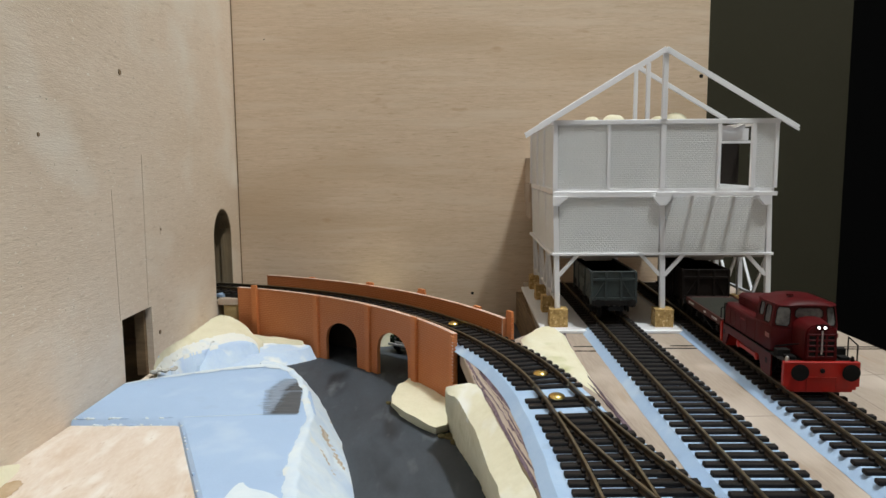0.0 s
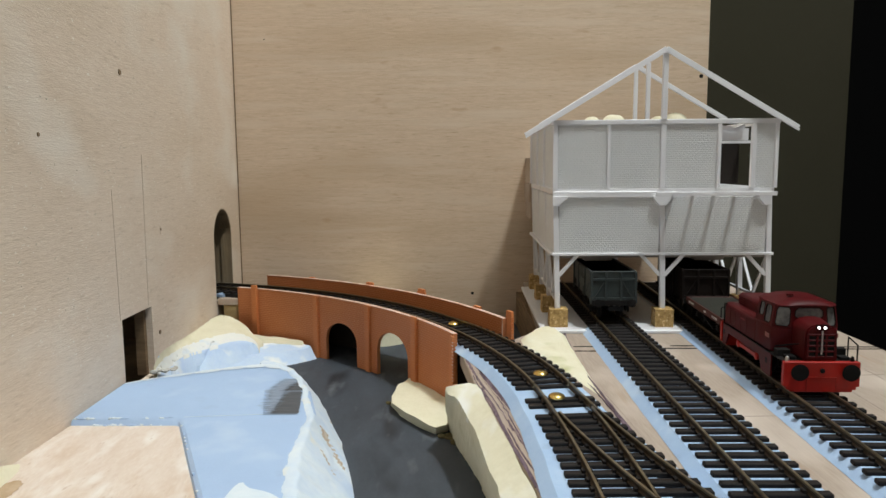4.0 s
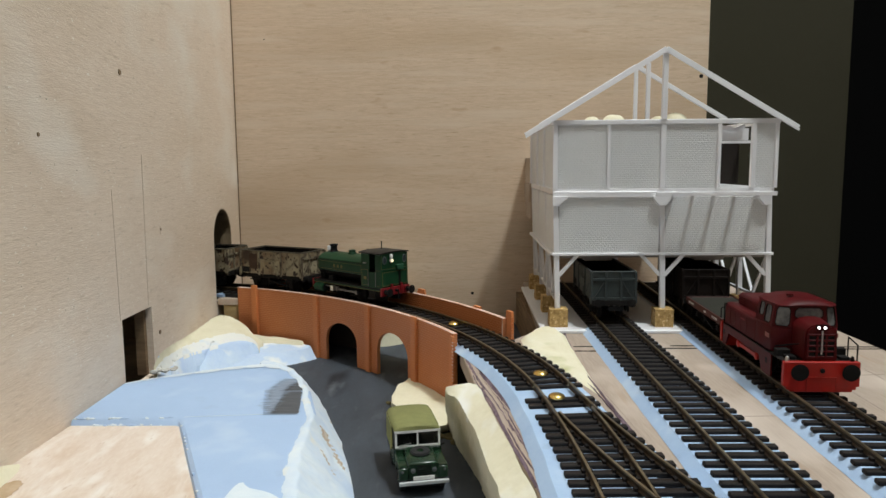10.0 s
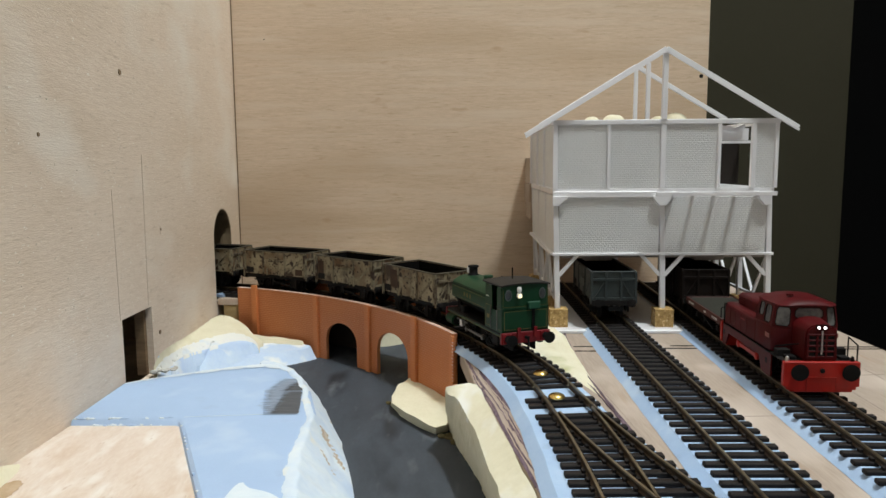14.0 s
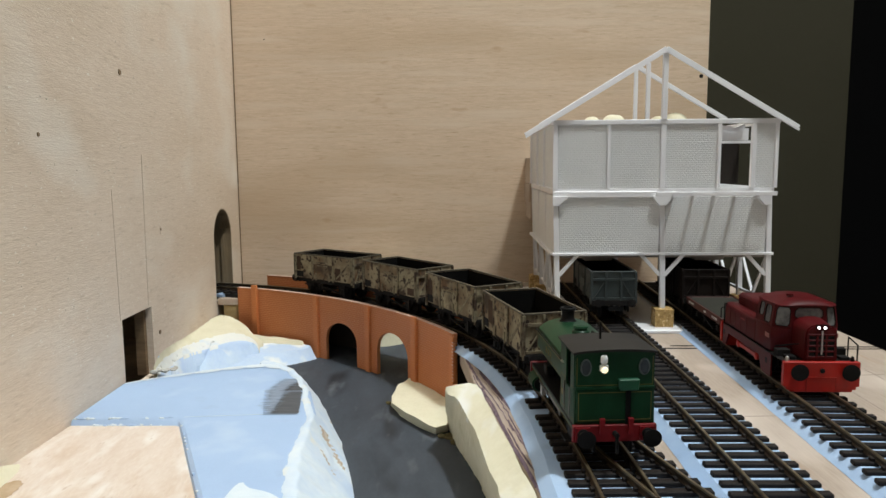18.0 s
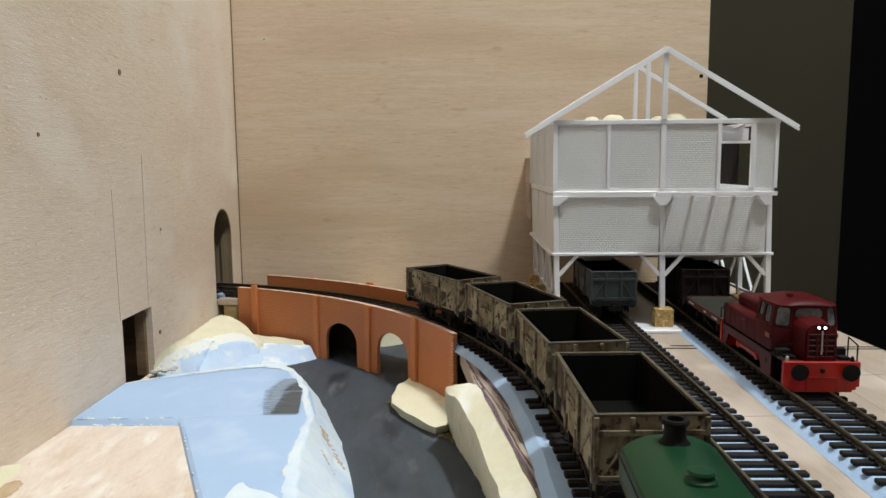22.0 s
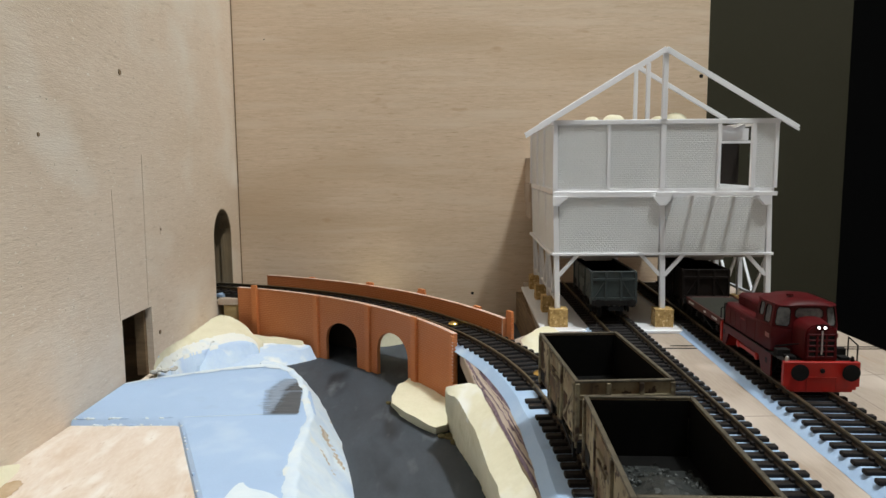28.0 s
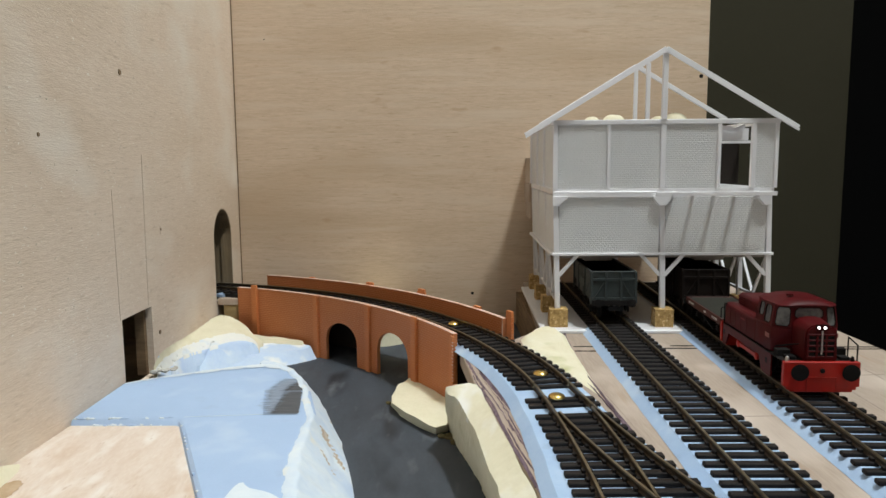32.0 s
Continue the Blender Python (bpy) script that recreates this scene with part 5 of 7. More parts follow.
for x in (0.0800, 0.0940, 0.1080, 0.1220, 0.1360):
    part("spacer", box(NB(), x - 0.0011, x + 0.0011, -0.0120, -0.0010, 0.0925, 0.0942), STYRENE, hop)
part("ledge", box(NB(), -0.0016, 0.1480, -0.0012, 0.1620, 0.0925, 0.0964), STYRENE, hop, bevel=0.0002)
part("beam", box(NB(), -0.0018, 0.1500, -0.0026, 0.0012, 0.1388, 0.1420), STYRENE, hop, bevel=0.0003)
for x in (-0.0012, BX[2] + 0.0012):
    part("beam", box(NB(), x - 0.0016, x + 0.0016, 0.0012, 0.1605, 0.1388, 0.1416), STYRENE, hop, bevel=0.0002)
    part("beam", box(NB(), x - 0.0018, x + 0.0018, 0.0016, 0.1610, 0.0510, 0.0530), STYRENE, hop, bevel=0.0002)
for x, w in ((0.0, 0.0032), (0.0362, 0.0022), (0.0725, 0.0034), (0.1100, 0.0024), (0.1330, 0.0028), (0.1482, 0.0024)):
    part("upright", box(NB(), x - w / 2, x + w / 2, -0.0024, 0.0010, 0.0964, 0.1388), STYRENE, hop, bevel=0.0002)
for x in (-0.0014,):
    for y in BY[1:]:
        part("upright", box(NB(), x - 0.0016, x + 0.0016, y - 0.0016, y + 0.0016, 0.0964, 0.1388), STYRENE, hop, bevel=0.0002)
# brackets under the ledge
for x, wl, wr, yf in ((0.0, 0.0018, 0.0085, -0.0042), (BX[1], 0.0062, 0.0062, -0.0052), (BX[2] - 0.0015, 0.0062, 0.0020, -0.0052)):
    b2 = NB()
    prism(b2, [(x - wl, yf, 0.0915), (x + wr, yf, 0.0915), (x + wr, yf, 0.0900), (x + 0.0024, yf, 0.0850), (x - min(wl, 0.0024), yf, 0.0850), (x - wl, yf, 0.0900)], (0, -0.0012 - yf, 0))
    part("bracket", b2, STYRENE, hop, bevel=0.0002)
part("door_lintel", box(NB(), 0.1115, 0.1312, -0.0020, 0.0006, 0.1258, 0.1276), STYRENE, hop)
for i, (x0, z0, x1, z1) in enumerate(((0.1125, 0.1368, 0.1225, 0.1345), (0.1215, 0.1345, 0.1285, 0.1378))):
    part("lath", bar(NB(), (x0, 0.004, z0), (x1, 0.004, z1), 0.0018, 0.0026), STYRENE, hop)
part("back_panel", box(NB(), 0.1110, 0.1320, 0.0060, 0.0068, 0.1280, 0.1360), STYRENE, hop)
# knee braces
for x, s in ((0.0, 1), (BX[1], -1), (BX[1], 1), (BX[2], -1)):
    part("knee_brace", bar(NB(), (x + lean(0.0375) + s * 0.0016, -0.0004, 0.0375), (x + lean(0.05) + s * 0.0148, -0.0004, 0.0520), 0.0020, 0.0024, (0, 0, 1)), STYRENE, hop)
for x in (0.0, BX[2]):
    for i in range(3):
        ya, yb = BY[i], BY[i + 1]
        part("brace", bar(NB(), (x + lean(0.05), ya + 0.0015, 0.0505), (x + lean(0.02), (ya + yb) / 2, 0.0200), 0.0016, 0.0020, (1, 0, 0)), STYRENE, hop)
        part("brace", bar(NB(), (x + lean(0.05), yb - 0.0015, 0.0505), (x + lean(0.02), (ya + yb) / 2, 0.0200), 0.0016, 0.0020, (1, 0, 0)), STYRENE, hop)
    part("side_rail", box(NB(), x + lean(0.02) - 0.0009, x + lean(0.02) + 0.0009, 0.0019, 0.1571, 0.0188, 0.0206), STYRENE, hop)
# floor of the bunker and its hanging chutes, white styrene with shade in its colour
part("bunker_floor", box(NB(), 0.0014, 0.1462, 0.0012, 0.1605, 0.0494, 0.0509), STYRENE_SHADED, hop)
part("loft_floor", box(NB(), 0.0004, 0.1440, 0.0018, 0.1600, 0.0940, 0.0950), STYRENE_SHADED, hop)
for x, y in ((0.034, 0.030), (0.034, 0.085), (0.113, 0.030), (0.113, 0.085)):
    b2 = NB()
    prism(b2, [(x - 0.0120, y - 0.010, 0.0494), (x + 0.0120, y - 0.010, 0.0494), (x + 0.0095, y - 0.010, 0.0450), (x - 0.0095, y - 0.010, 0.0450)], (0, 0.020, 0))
    part("chute", b2, STYRENE_SHADED, hop)
# roof frame
RX, RZ = 0.0725, 0.1874
EL, ER = (-0.0205, 0.1324), (0.1612, 0.1358)
KING_Y = (0.0450, 0.0850)
for yy, both in ((-0.0030, True), (KING_Y[1], False)):
    for e, run in ((EL, both), (ER, True)):
        part("rafter", bar(NB(), (RX, yy, RZ), (e[0], yy, e[1]) if both else (RX + (e[0] - RX) * 0.8, yy, RZ + (e[1] - RZ) * 0.8), 0.0030, 0.0031), STYRENE, hop, bevel=0.0002)
for e in (EL, ER):
    part("rafter_flange", bar(NB(), (RX, -0.0048, RZ - 0.0016), (e[0], -0.0048, e[1] - 0.0016), 0.0008, 0.0014), STYRENE, hop)
part("king_post", box(NB(), RX - 0.0017, RX + 0.0017, -0.0036, 0.0000, 0.1420, 0.1850), STYRENE, hop, bevel=0.0002)
for y in KING_Y:
    part("king_post", box(NB(), RX - 0.0014, RX + 0.0014, y - 0.0016, y + 0.0016, 0.0978, 0.1845), STYRENE, hop, bevel=0.0002)
FOAM_PLUGS = ((0.1085, 0.5150, 0.0056, 0.1412), (0.1243, 0.5150, 0.0080, 0.1427), (0.1610, 0.5300, 0.0050, 0.1424), (0.1740, 0.5300, 0.0085, 0.1445))
part("dark_card", box(NB(), 0.1240, 0.1420, 0.0500, 0.0512, 0.0979, 0.1330), DARKGAP, hop, "black card standing inside the loft")
# back walls out of view, added to shade the backboard under the building
part("back_shade_wall", box(NB(), 0.0016, 0.1440, 0.1612, 0.1624, 0.0980, 0.1388), STYRENE_SHADED, hop)
part("back_shade_wall", box(NB(), 0.0030, 0.1440, 0.1612, 0.1624, 0.0525, 0.0915), STYRENE_SHADED, hop)
# cream foam plugs standing in the loft
for x, y, r, zt in FOAM_PLUGS:
    b2 = NB()
    lathe(b2, [(0, 0.0934), (r * 0.9, 0.0934), (r, 0.096), (r, zt - r * 0.9), (r * 0.97, zt - r * 0.62), (r * 0.85, zt - r * 0.34), (r * 0.62, zt - r * 0.14), (r * 0.33, zt - r * 0.03), (0, zt)], (0, 0, 0), n=26)
    for v in b2.verts:
        v.co += noise.noise_vector(v.co * 130 + Vector((x * 300, y, 0))) * 0.0005
    ob = solid("foam_plug", b2, CREAM, "rounded cream foam plug standing inside the white building", "foam plug", "foam plugs in the building")
    ob.matrix_basis = pose(x, y, 0)
# offcuts of wood fixed to the backboard behind the building
stack = thing("wood_offcuts", (0, 0, 0), "stack of pale wooden offcuts fixed to the backboard", "wood offcuts")
for x0, z0, z1 in ((0.0752, 0.0600, 0.0745), (0.0742, 0.0750, 0.0905), (0.0748, 0.0910, 0.1130)):
    part("plank", box(NB(), x0, 0.1900, 0.6000, 0.6358, z0, z1), PLY_BOARD, stack, bevel=0.0004)


# ---- rolling stock, built in millimetres: x forwards, y to its left, z up from the rail top ----
def pmm(name, bm, material, parent, label="", bevel=0.0, angle=35):
    if bevel:
        bm.normal_update()
        es = [e for e in bm.edges if len(e.link_faces) == 2 and e.calc_face_angle() > 0.6]
        bmesh.ops.bevel(bm, geom=es, offset=bevel, segments=2 if bevel > 0.5 else 1, affect="EDGES", clamp_overlap=True)
    bmesh.ops.scale(bm, vec=(MM, MM, MM), verts=bm.verts[:])
    return part(name, bm, material, parent, label, 0.0, angle)


def B(*d):
    return box(NB(), *d)


def R(p0, p1, r, n=12, r2=None):
    return rod(NB(), p0, p1, r, n, r2)


def wheelset(parent, x, r, half, spokes=0, material=CHASSIS, rimmat=STEEL, name="wheelset"):
    """An axle with two flanged wheels; its own origin on the axle, so that it can turn."""
    b2 = NB()
    rod(b2, (0, -half - 2.4, 0), (0, half + 2.4, 0), 0.9, 8)
    for s in (-1, 1):
        lathe(b2, [(0.0, -0.9), (r - 1.2, -0.9), (r - 1.0, -1.1), (r - 0.5, -1.1), (r - 0.45, 0.9), (r + 0.5, 1.0), (r + 0.5, 1.5), (r - 1.4, 1.6), (0.0, 1.3)],
              (0, s * half, 0), (0, -s, 0), 22)
        for k in range(spokes or 3):
            a = 2 * math.pi * k / (spokes or 3)
            bar(b2, (0, s * (half + 1.1), 0), ((r - 1.2) * math.cos(a), s * (half + 1.1), (r - 1.2) * math.sin(a)), 0.9, 0.9, (0, 1, 0))
    ob = pmm(name, b2, material, parent)
    ob.location = (x * MM, 0, r * MM)
    return ob


def buffer(parent, x, y, z, s, head=3.0, length=4.2, material=CHASSIS):
    b2 = NB()
    lathe(b2, [(0, 0), (1.9, 0), (1.9, 0.8), (1.35, 1.0), (1.2, length - 1.0), (0.7, length - 0.9), (0.7, length - 0.3), (head, length - 0.3), (head, length), (0, length + 0.35)],
          (x, y, z), (s, 0, 0), 18)
    return pmm("buffer", b2, material, parent)


def coupling(parent, x, s, z=8.5):
    b2 = NB()
    box(b2, min(x, x + s * 5), max(x, x + s * 5), -1.4, 1.4, z - 0.6, z + 0.6)
    box(b2, min(x + s * 5, x + s * 5.8), max(x + s * 5, x + s * 5.8), -5.0, 5.0, z - 0.4, z + 2.2)
    box(b2, min(x + s * 2, x + s * 5), max(x + s * 2, x + s * 5), -0.8, 0.8, z + 0.6, z + 2.6)
    return pmm("coupling", b2, BLACK, parent)


def coal_load(w, seed, heaps):
    """Broken coal on a wagon's floor: heaps of (pieces, x, y, spread along, spread across, height)."""
    rnd, b2 = random.Random(seed), NB()
    for count, hx, hy, sx, sy, top in heaps:
        for k in range(count):
            x, y = hx + rnd.gauss(0, sx), hy + rnd.gauss(0, sy)
            if abs(x) > 28.5 or abs(y) > 13.2:
                continue
            hgt = top * math.exp(-0.5 * ((x - hx) / sx) ** 2 - 0.5 * ((y - hy) / sy) ** 2)
            z = 15.3 + hgt * (rnd.uniform(0.75, 1.0) if k % 3 else rnd.random())
            m = Matrix.Translation((x, y, z)) @ Euler((rnd.random() * 6, rnd.random() * 6, rnd.random() * 6)).to_matrix().to_4x4() @ Matrix.Diagonal(
                (rnd.uniform(0.3, 1.2), rnd.uniform(0.3, 0.9), rnd.uniform(0.3, 0.8), 1))
            bmesh.ops.create_icosphere(b2, subdivisions=1, radius=1.0, matrix=m)
    # the slack beneath the lumps
    rows = []
    for i in range(41):
        row = []
        for j in range(21):
            x, y = -28.5 + 57 * i / 40, -13.2 + 26.4 * j / 20
            h = sum(top * math.exp(-0.5 * ((x - hx) / sx) ** 2 - 0.5 * ((y - hy) / sy) ** 2) for _, hx, hy, sx, sy, top in heaps)
            row.append(b2.verts.new((x, y, 15.24 + h * 0.9 + min(h, 1.0) * (0.8 * noise.noise(Vector((x * 0.9, y * 0.9, seed))) + 0.5 * noise.noise(Vector((x * 0.35, y * 0.35, seed)))))))
        rows.append(row)
    for ra, rb in zip(rows, rows[1:]):
        for j in range(20):
            if max(v.co.z for v in (ra[j], rb[j], rb[j + 1], ra[j + 1])) > 15.5:
                b2.faces.new((ra[j], rb[j], rb[j + 1], ra[j + 1]))
    for v in [v for v in b2.verts if not v.link_faces]:
        b2.verts.remove(v)
    ob = pmm("coal_load", b2, COAL, w, "small heap of broken coal", angle=10)
    ob["kind"] = "stuff"


def mineral_wagon(label, paint, rib, inside, rim, chassis, group="mineral wagons"):
    w = thing("mineral_wagon", (0, 0, 0), label, "railway wagon", group)
    HX, HY, Z0, Z1, T = 31.1, 15.2, 14.0, 32.2, 0.7
    pmm("floor_plate", B(-HX + T, HX - T, -HY + T, HY - T, Z0 + 0.2, Z0 + 1.2), inside, w)
    for s in (-1, 1):
        pmm("side", B(-HX, HX, min(s * HY, s * (HY - T)), max(s * HY, s * (HY - T)), Z0, Z1), paint, w)
        pmm("end", B(min(s * HX, s * (HX - T)), max(s * HX, s * (HX - T)), -HY + T, HY - T, Z0, Z1), paint, w)
        pmm("lining_side", B(-HX + T + 0.12, HX - T - 0.12, min(s * (HY - T - 0.12), s * (HY - T - 0.3)), max(s * (HY - T - 0.12), s * (HY - T - 0.3)), Z0 + 1.2, Z1 - 0.3), inside, w)
        pmm("lining_end", B(min(s * (HX - T - 0.12), s * (HX - T - 0.3)), max(s * (HX - T - 0.12), s * (HX - T - 0.3)), -HY + T + 0.4, HY - T - 0.4, Z0 + 1.2, Z1 - 0.3), inside, w)
        # rims
        pmm("rim", B(-HX - 0.5, HX + 0.5, min(s * (HY + 0.5), s * (HY - 0.8)), max(s * (HY + 0.5), s * (HY - 0.8)), Z1 - 0.1, Z1 + 0.7), rim, w, bevel=0.15)
        pmm("rim", B(min(s * (HX + 0.5), s * (HX - 0.8)), max(s * (HX + 0.5), s * (HX - 0.8)), -HY + 0.8, HY - 0.8, Z1 - 0.1, Z1 + 0.7), rim, w, bevel=0.15)
        # side ribs, door and its fittings
        for x in (-30.2, -11.0, 11.0, 30.2):
            y0, y1 = sorted((s * HY, s * (HY + 0.9)))
            pmm("stanchion", B(x - 0.7, x + 0.7, y0, y1, Z0 - 1.0, Z1 - 0.1), rib, w, bevel=0.15)
        y0, y1 = sorted((s * HY, s * (HY + 0.45)))
        door = pmm("side_door", B(-10.0, 10.0, y0, y1, Z0 + 0.4, Z1 - 6.5), paint, w, bevel=0.12)
        pmm("flap_door", B(-10.0, 10.0, y0, y1, Z1 - 6.0, Z1 - 0.6), paint, w, bevel=0.12)
        yo0, yo1 = sorted((s * (HY + 0.45), s * (HY + 1.0)))
        for zz in (Z1 - 7.5, Z1 - 5.0):
            pmm("door_bar", B(-5.5, 5.5, yo0, yo1, zz - 0.35, zz + 0.35), rib, w)
        for x in (-7.0, 7.0):
            pmm("hinge", B(x - 0.5, x + 0.5, yo0, yo1, Z0 - 0.6, Z0 + 5.0), rib, w)
        yb0 = s * (HY + 0.15)
        pmm("diagonal_stripe", bar(NB(), (s * -0.0 + 14.0, yb0, Z0 + 2.2), (27.5, yb0, Z1 - 4.5), 0.25, 1.2), rib, w)
        pmm("lettering_patch", B(-29.0, -21.5, min(yb0, yb0 + s * 0.12), max(yb0, yb0 + s * 0.12), Z0 + 0.8, Z0 + 5.2), CHASSIS, w)
        # end ribs and rails
        x0, x1 = sorted((s * HX, s * (HX + 1.1)))
        for y in (-15.0, -5.2, 5.2, 15.0):
            pmm("end_stanchion", B(x0, x1, y - 0.7, y + 0.7, Z0 - 2.6, Z1 - 0.2), rib, w, bevel=0.12)
        for zz, hh in ((Z1 - 4.6, 0.7), (Z0 + 0.9, 0.6)):
            x2 = s * (HX + 1.15)
            pmm("end_rail", B(min(x0, x2), max(x1, x2), -14.6, 14.6, zz - hh, zz + hh), rib, w)
        pmm("end_brace", bar(NB(), (s * (HX + 0.4), -12.5, Z0 + 2.0), (s * (HX + 0.4), -6.5, Z1 - 6.5), 0.5, 0.9, (s, 0, 0)), rib, w)
        pmm("end_brace", bar(NB(), (s * (HX + 0.4), 12.5, Z0 + 2.0), (s * (HX + 0.4), 6.5, Z1 - 6.5), 0.5, 0.9, (s, 0, 0)), rib, w)
        # underframe
        pmm("solebar", B(-31.3, 31.3, min(s * 11.0, s * 12.2), max(s * 11.0, s * 12.2), 10.4, 13.9), chassis, w)
        pmm("headstock", B(min(s * 31.3, s * 32.9), max(s * 31.3, s * 32.9), -15.0, 15.0, 10.2, 13.8), chassis, w, bevel=0.2)
        for x in (-18.0, 18.0):
            b2 = NB()
            ya = s * 11.2
            prism(b2, [(x - 5.0, ya, 10.6), (x + 5.0, ya, 10.6), (x + 1.6, ya, 4.0), (x - 1.6, ya, 4.0)], (0, s * 0.7, 0))
            box(b2, x - 1.5, x + 1.5, min(ya, ya + s * 2.0), max(ya, ya + s * 2.0), 5.0, 8.2)
            box(b2, x - 5.5, x + 5.5, min(ya + s * 0.6, ya + s * 1.5), max(ya + s * 0.6, ya + s * 1.5), 8.4, 9.2)
            pmm("axle_guard", b2, chassis, w)
        b2 = NB()
        bar(b2, (-4, s * 12.6, 8.5), (20, s * 13.2, 4.6), 0.5, 1.0)
        box(b2, 19, 20.6, min(s * 12.8, s * 13.6), max(s * 12.8, s * 13.6), 3.4, 11.0)
        box(b2, -5, -3, min(s * 11.2, s * 12.8), max(s * 11.2, s * 12.8), 6.0, 10.6)
        pmm("brake_lever", b2, chassis, w)
        b2 = NB()
        for x in (-18, 18):
            q = 1 if x < 0 else -1
            box(b2, x + q * 7.0 - 1.2, x + q * 7.0 + 1.2, min(s * 6.4, s * 9.0), max(s * 6.4, s * 9.0), 2.4, 9.0)
        bar(b2, (-11, s * 7.6, 4.5), (11, s * 7.6, 8.0), 0.8, 1.0)
        pmm("brake_gear", b2, chassis, w)
        for y in (-11.4, 11.4):
            buffer(w, s * 32.9, y, 12.6, s, 2.7, 3.6, chassis)
        coupling(w, s * 32.7, s)
    pmm("chassis_floor", B(-30.9, 30.9, -11.0, 11.0, 12.6, 13.8), chassis, w)
    for x in (-18.0, 18.0):
        wheelset(w, x, 6.0, 7.6, 3, chassis)
    return w


WAGONS = [mineral_wagon("weathered grey-cream mineral wagon with rust patches, nearly empty", WAGON, WAGON_RIB, WAGON_IN, WAGON_RIM, CHASSIS)]
for _ in range(3):
    WAGONS.append(copy_thing(WAGONS[0], pose(0, 0, 0)))
for k, heaps in enumerate(([(240, 18, -4, 7, 6, 5.0)], [(380, 8, -2, 7, 5, 5.5), (80, 2, 4, 8, 5, 1.0)], [(620, -1, 0, 8, 7, 6.5), (420, 13, 0, 9, 7, 4.5)], [(420, 7, -4, 9, 5, 6.0), (12, 9, 1, 2, 2, 7.0)])):
    coal_load(WAGONS[k], k + 3, heaps)
# rust has taken over whole plates on some wagons
RUSTPLATE = mat("rusted_plate", (0.085, 0.052, 0.034), (0.045, 0.030, 0.022), scale=160, rough=0.85, bump=0.4, bscale=700, vary=2.0, spec=0.1)
for k, x0, x1, z0, z1 in ((0, -21.5, -13.0, 18.0, 30.0), (1, -29.0, -22.5, 15.5, 28.5), (3, -29.0, -24.5, 20.0, 30.5), (3, 13.0, 18.5, 15.0, 24.0), (2, 21.0, 28.0, 14.8, 19.5)):
    for s in (-1, 1):
        y0, y1 = sorted((s * 15.2, s * 15.32))
        pmm("rust_patch", B(x0, x1, y0, y1, z0, z1), RUSTPLATE, WAGONS[k], "dark brown rusted plate")


def on_straight(f, y, z=RAIL_TOP):
    """Pose on a straight line, facing the front of the layout."""
    h = math.degrees(math.atan2(-1, -(f(y + 0.01) - f(y)) / 0.01))
    return pose(f(y), y, z, 0, 0, h)


grey = mineral_wagon("dark grey mineral wagon standing under the white building", GREYWAG, GREYWAG, WAGON_IN, GREYWAG, CHASSIS, "standing wagons")
grey.matrix_basis = on_straight(line_middle, 0.4700) @ Matrix.Diagonal((1, 0.93, 0.97, 1))
brown = mineral_wagon("very dark brown wagon standing in the shade of the building", BROWNWAG, BROWNWAG, WAGON_IN, BROWNWAG, CHASSIS, "standing wagons")
brown.matrix_basis = on_straight(line_right, 0.4750) @ Matrix.Diagonal((1, 0.95, 0.97, 1))


def flat_wagon():
    w = thing("flat_wagon", (0, 0, 0), "dark red flat wagon with a grey deck", "railway wagon", "standing wagons")
    pmm("deck", B(-34, 34, -15.0, 15.0, 14.2, 15.0), DECK, w)
    for k in range(11):
        pmm("deck_plank", B(-33.6 + k * 6.12, -33.6 + k * 6.12 + 5.9, -14.6, 14.6, 15.0, 15.25), DECK, w)
    for s in (-1, 1):
        pmm("side_rail", B(-34.6, 34.6, min(s * 15.0, s * 16.0), max(s * 15.0, s * 16.0), 11.4, 15.6), FLATRED, w, bevel=0.2)
        for x0, x1 in ((-28, -24), (-23, -20), (-19, -17.5), (4, 8), (20, 21.5), (23, 25), (26, 29)):
            pmm("lettering_bar", B(x0, x1, min(s * 16.0, s * 16.1), max(s * 16.0, s * 16.1), 12.9, 14.1), WHITE, w, "small white lettering bar")
        pmm("headstock", B(min(s * 34.0, s * 35.6), max(s * 34.0, s * 35.6), -15.6, 15.6, 11.2, 15.4), FLATRED, w, bevel=0.2)
        pmm("solebar", B(-34, 34, min(s * 10.6, s * 11.8), max(s * 10.6, s * 11.8), 10.2, 14.1), CHASSIS, w)
        for x in (-20, 20):
            b2 = NB()
            prism(b2, [(x - 4, s * 11, 10.4), (x + 4, s * 11, 10.4), (x + 1.4, s * 11, 4), (x - 1.4, s * 11, 4)], (0, s * 0.8, 0))
            box(b2, x - 1.5, x + 1.5, min(s * 11, s * 13), max(s * 11, s * 13), 5, 8.2)
            pmm("axle_guard", b2, CHASSIS, w)
        pmm("brake_lever", bar(NB(), (-6, s * 13.5, 9), (18, s * 14, 5), 0.5, 1.0), CHASSIS, w)
        for y in (-11.4, 11.4):
            buffer(w, s * 35.6, y, 12.8, s, 2.6, 3.4)
        coupling(w, s * 35.2, s)
    for x in (-20, 20):
        wheelset(w, x, 6.0, 7.6)
    pmm("grab_rail", R((31, -14.2, 15.2), (31, -14.2, 21), 0.35, 6), BLACK, w)
    pmm("grab_rail", R((31, -14.2, 21), (31, -6, 22.5), 0.35, 6), BLACK, w)
    return w


flat = flat_wagon()
flat.matrix_basis = Matrix.Translation((0.0022, 0, 0)) @ on_straight(line_right, 0.4090) @ Matrix.Diagonal((0.92, 0.94, 0.95, 1))


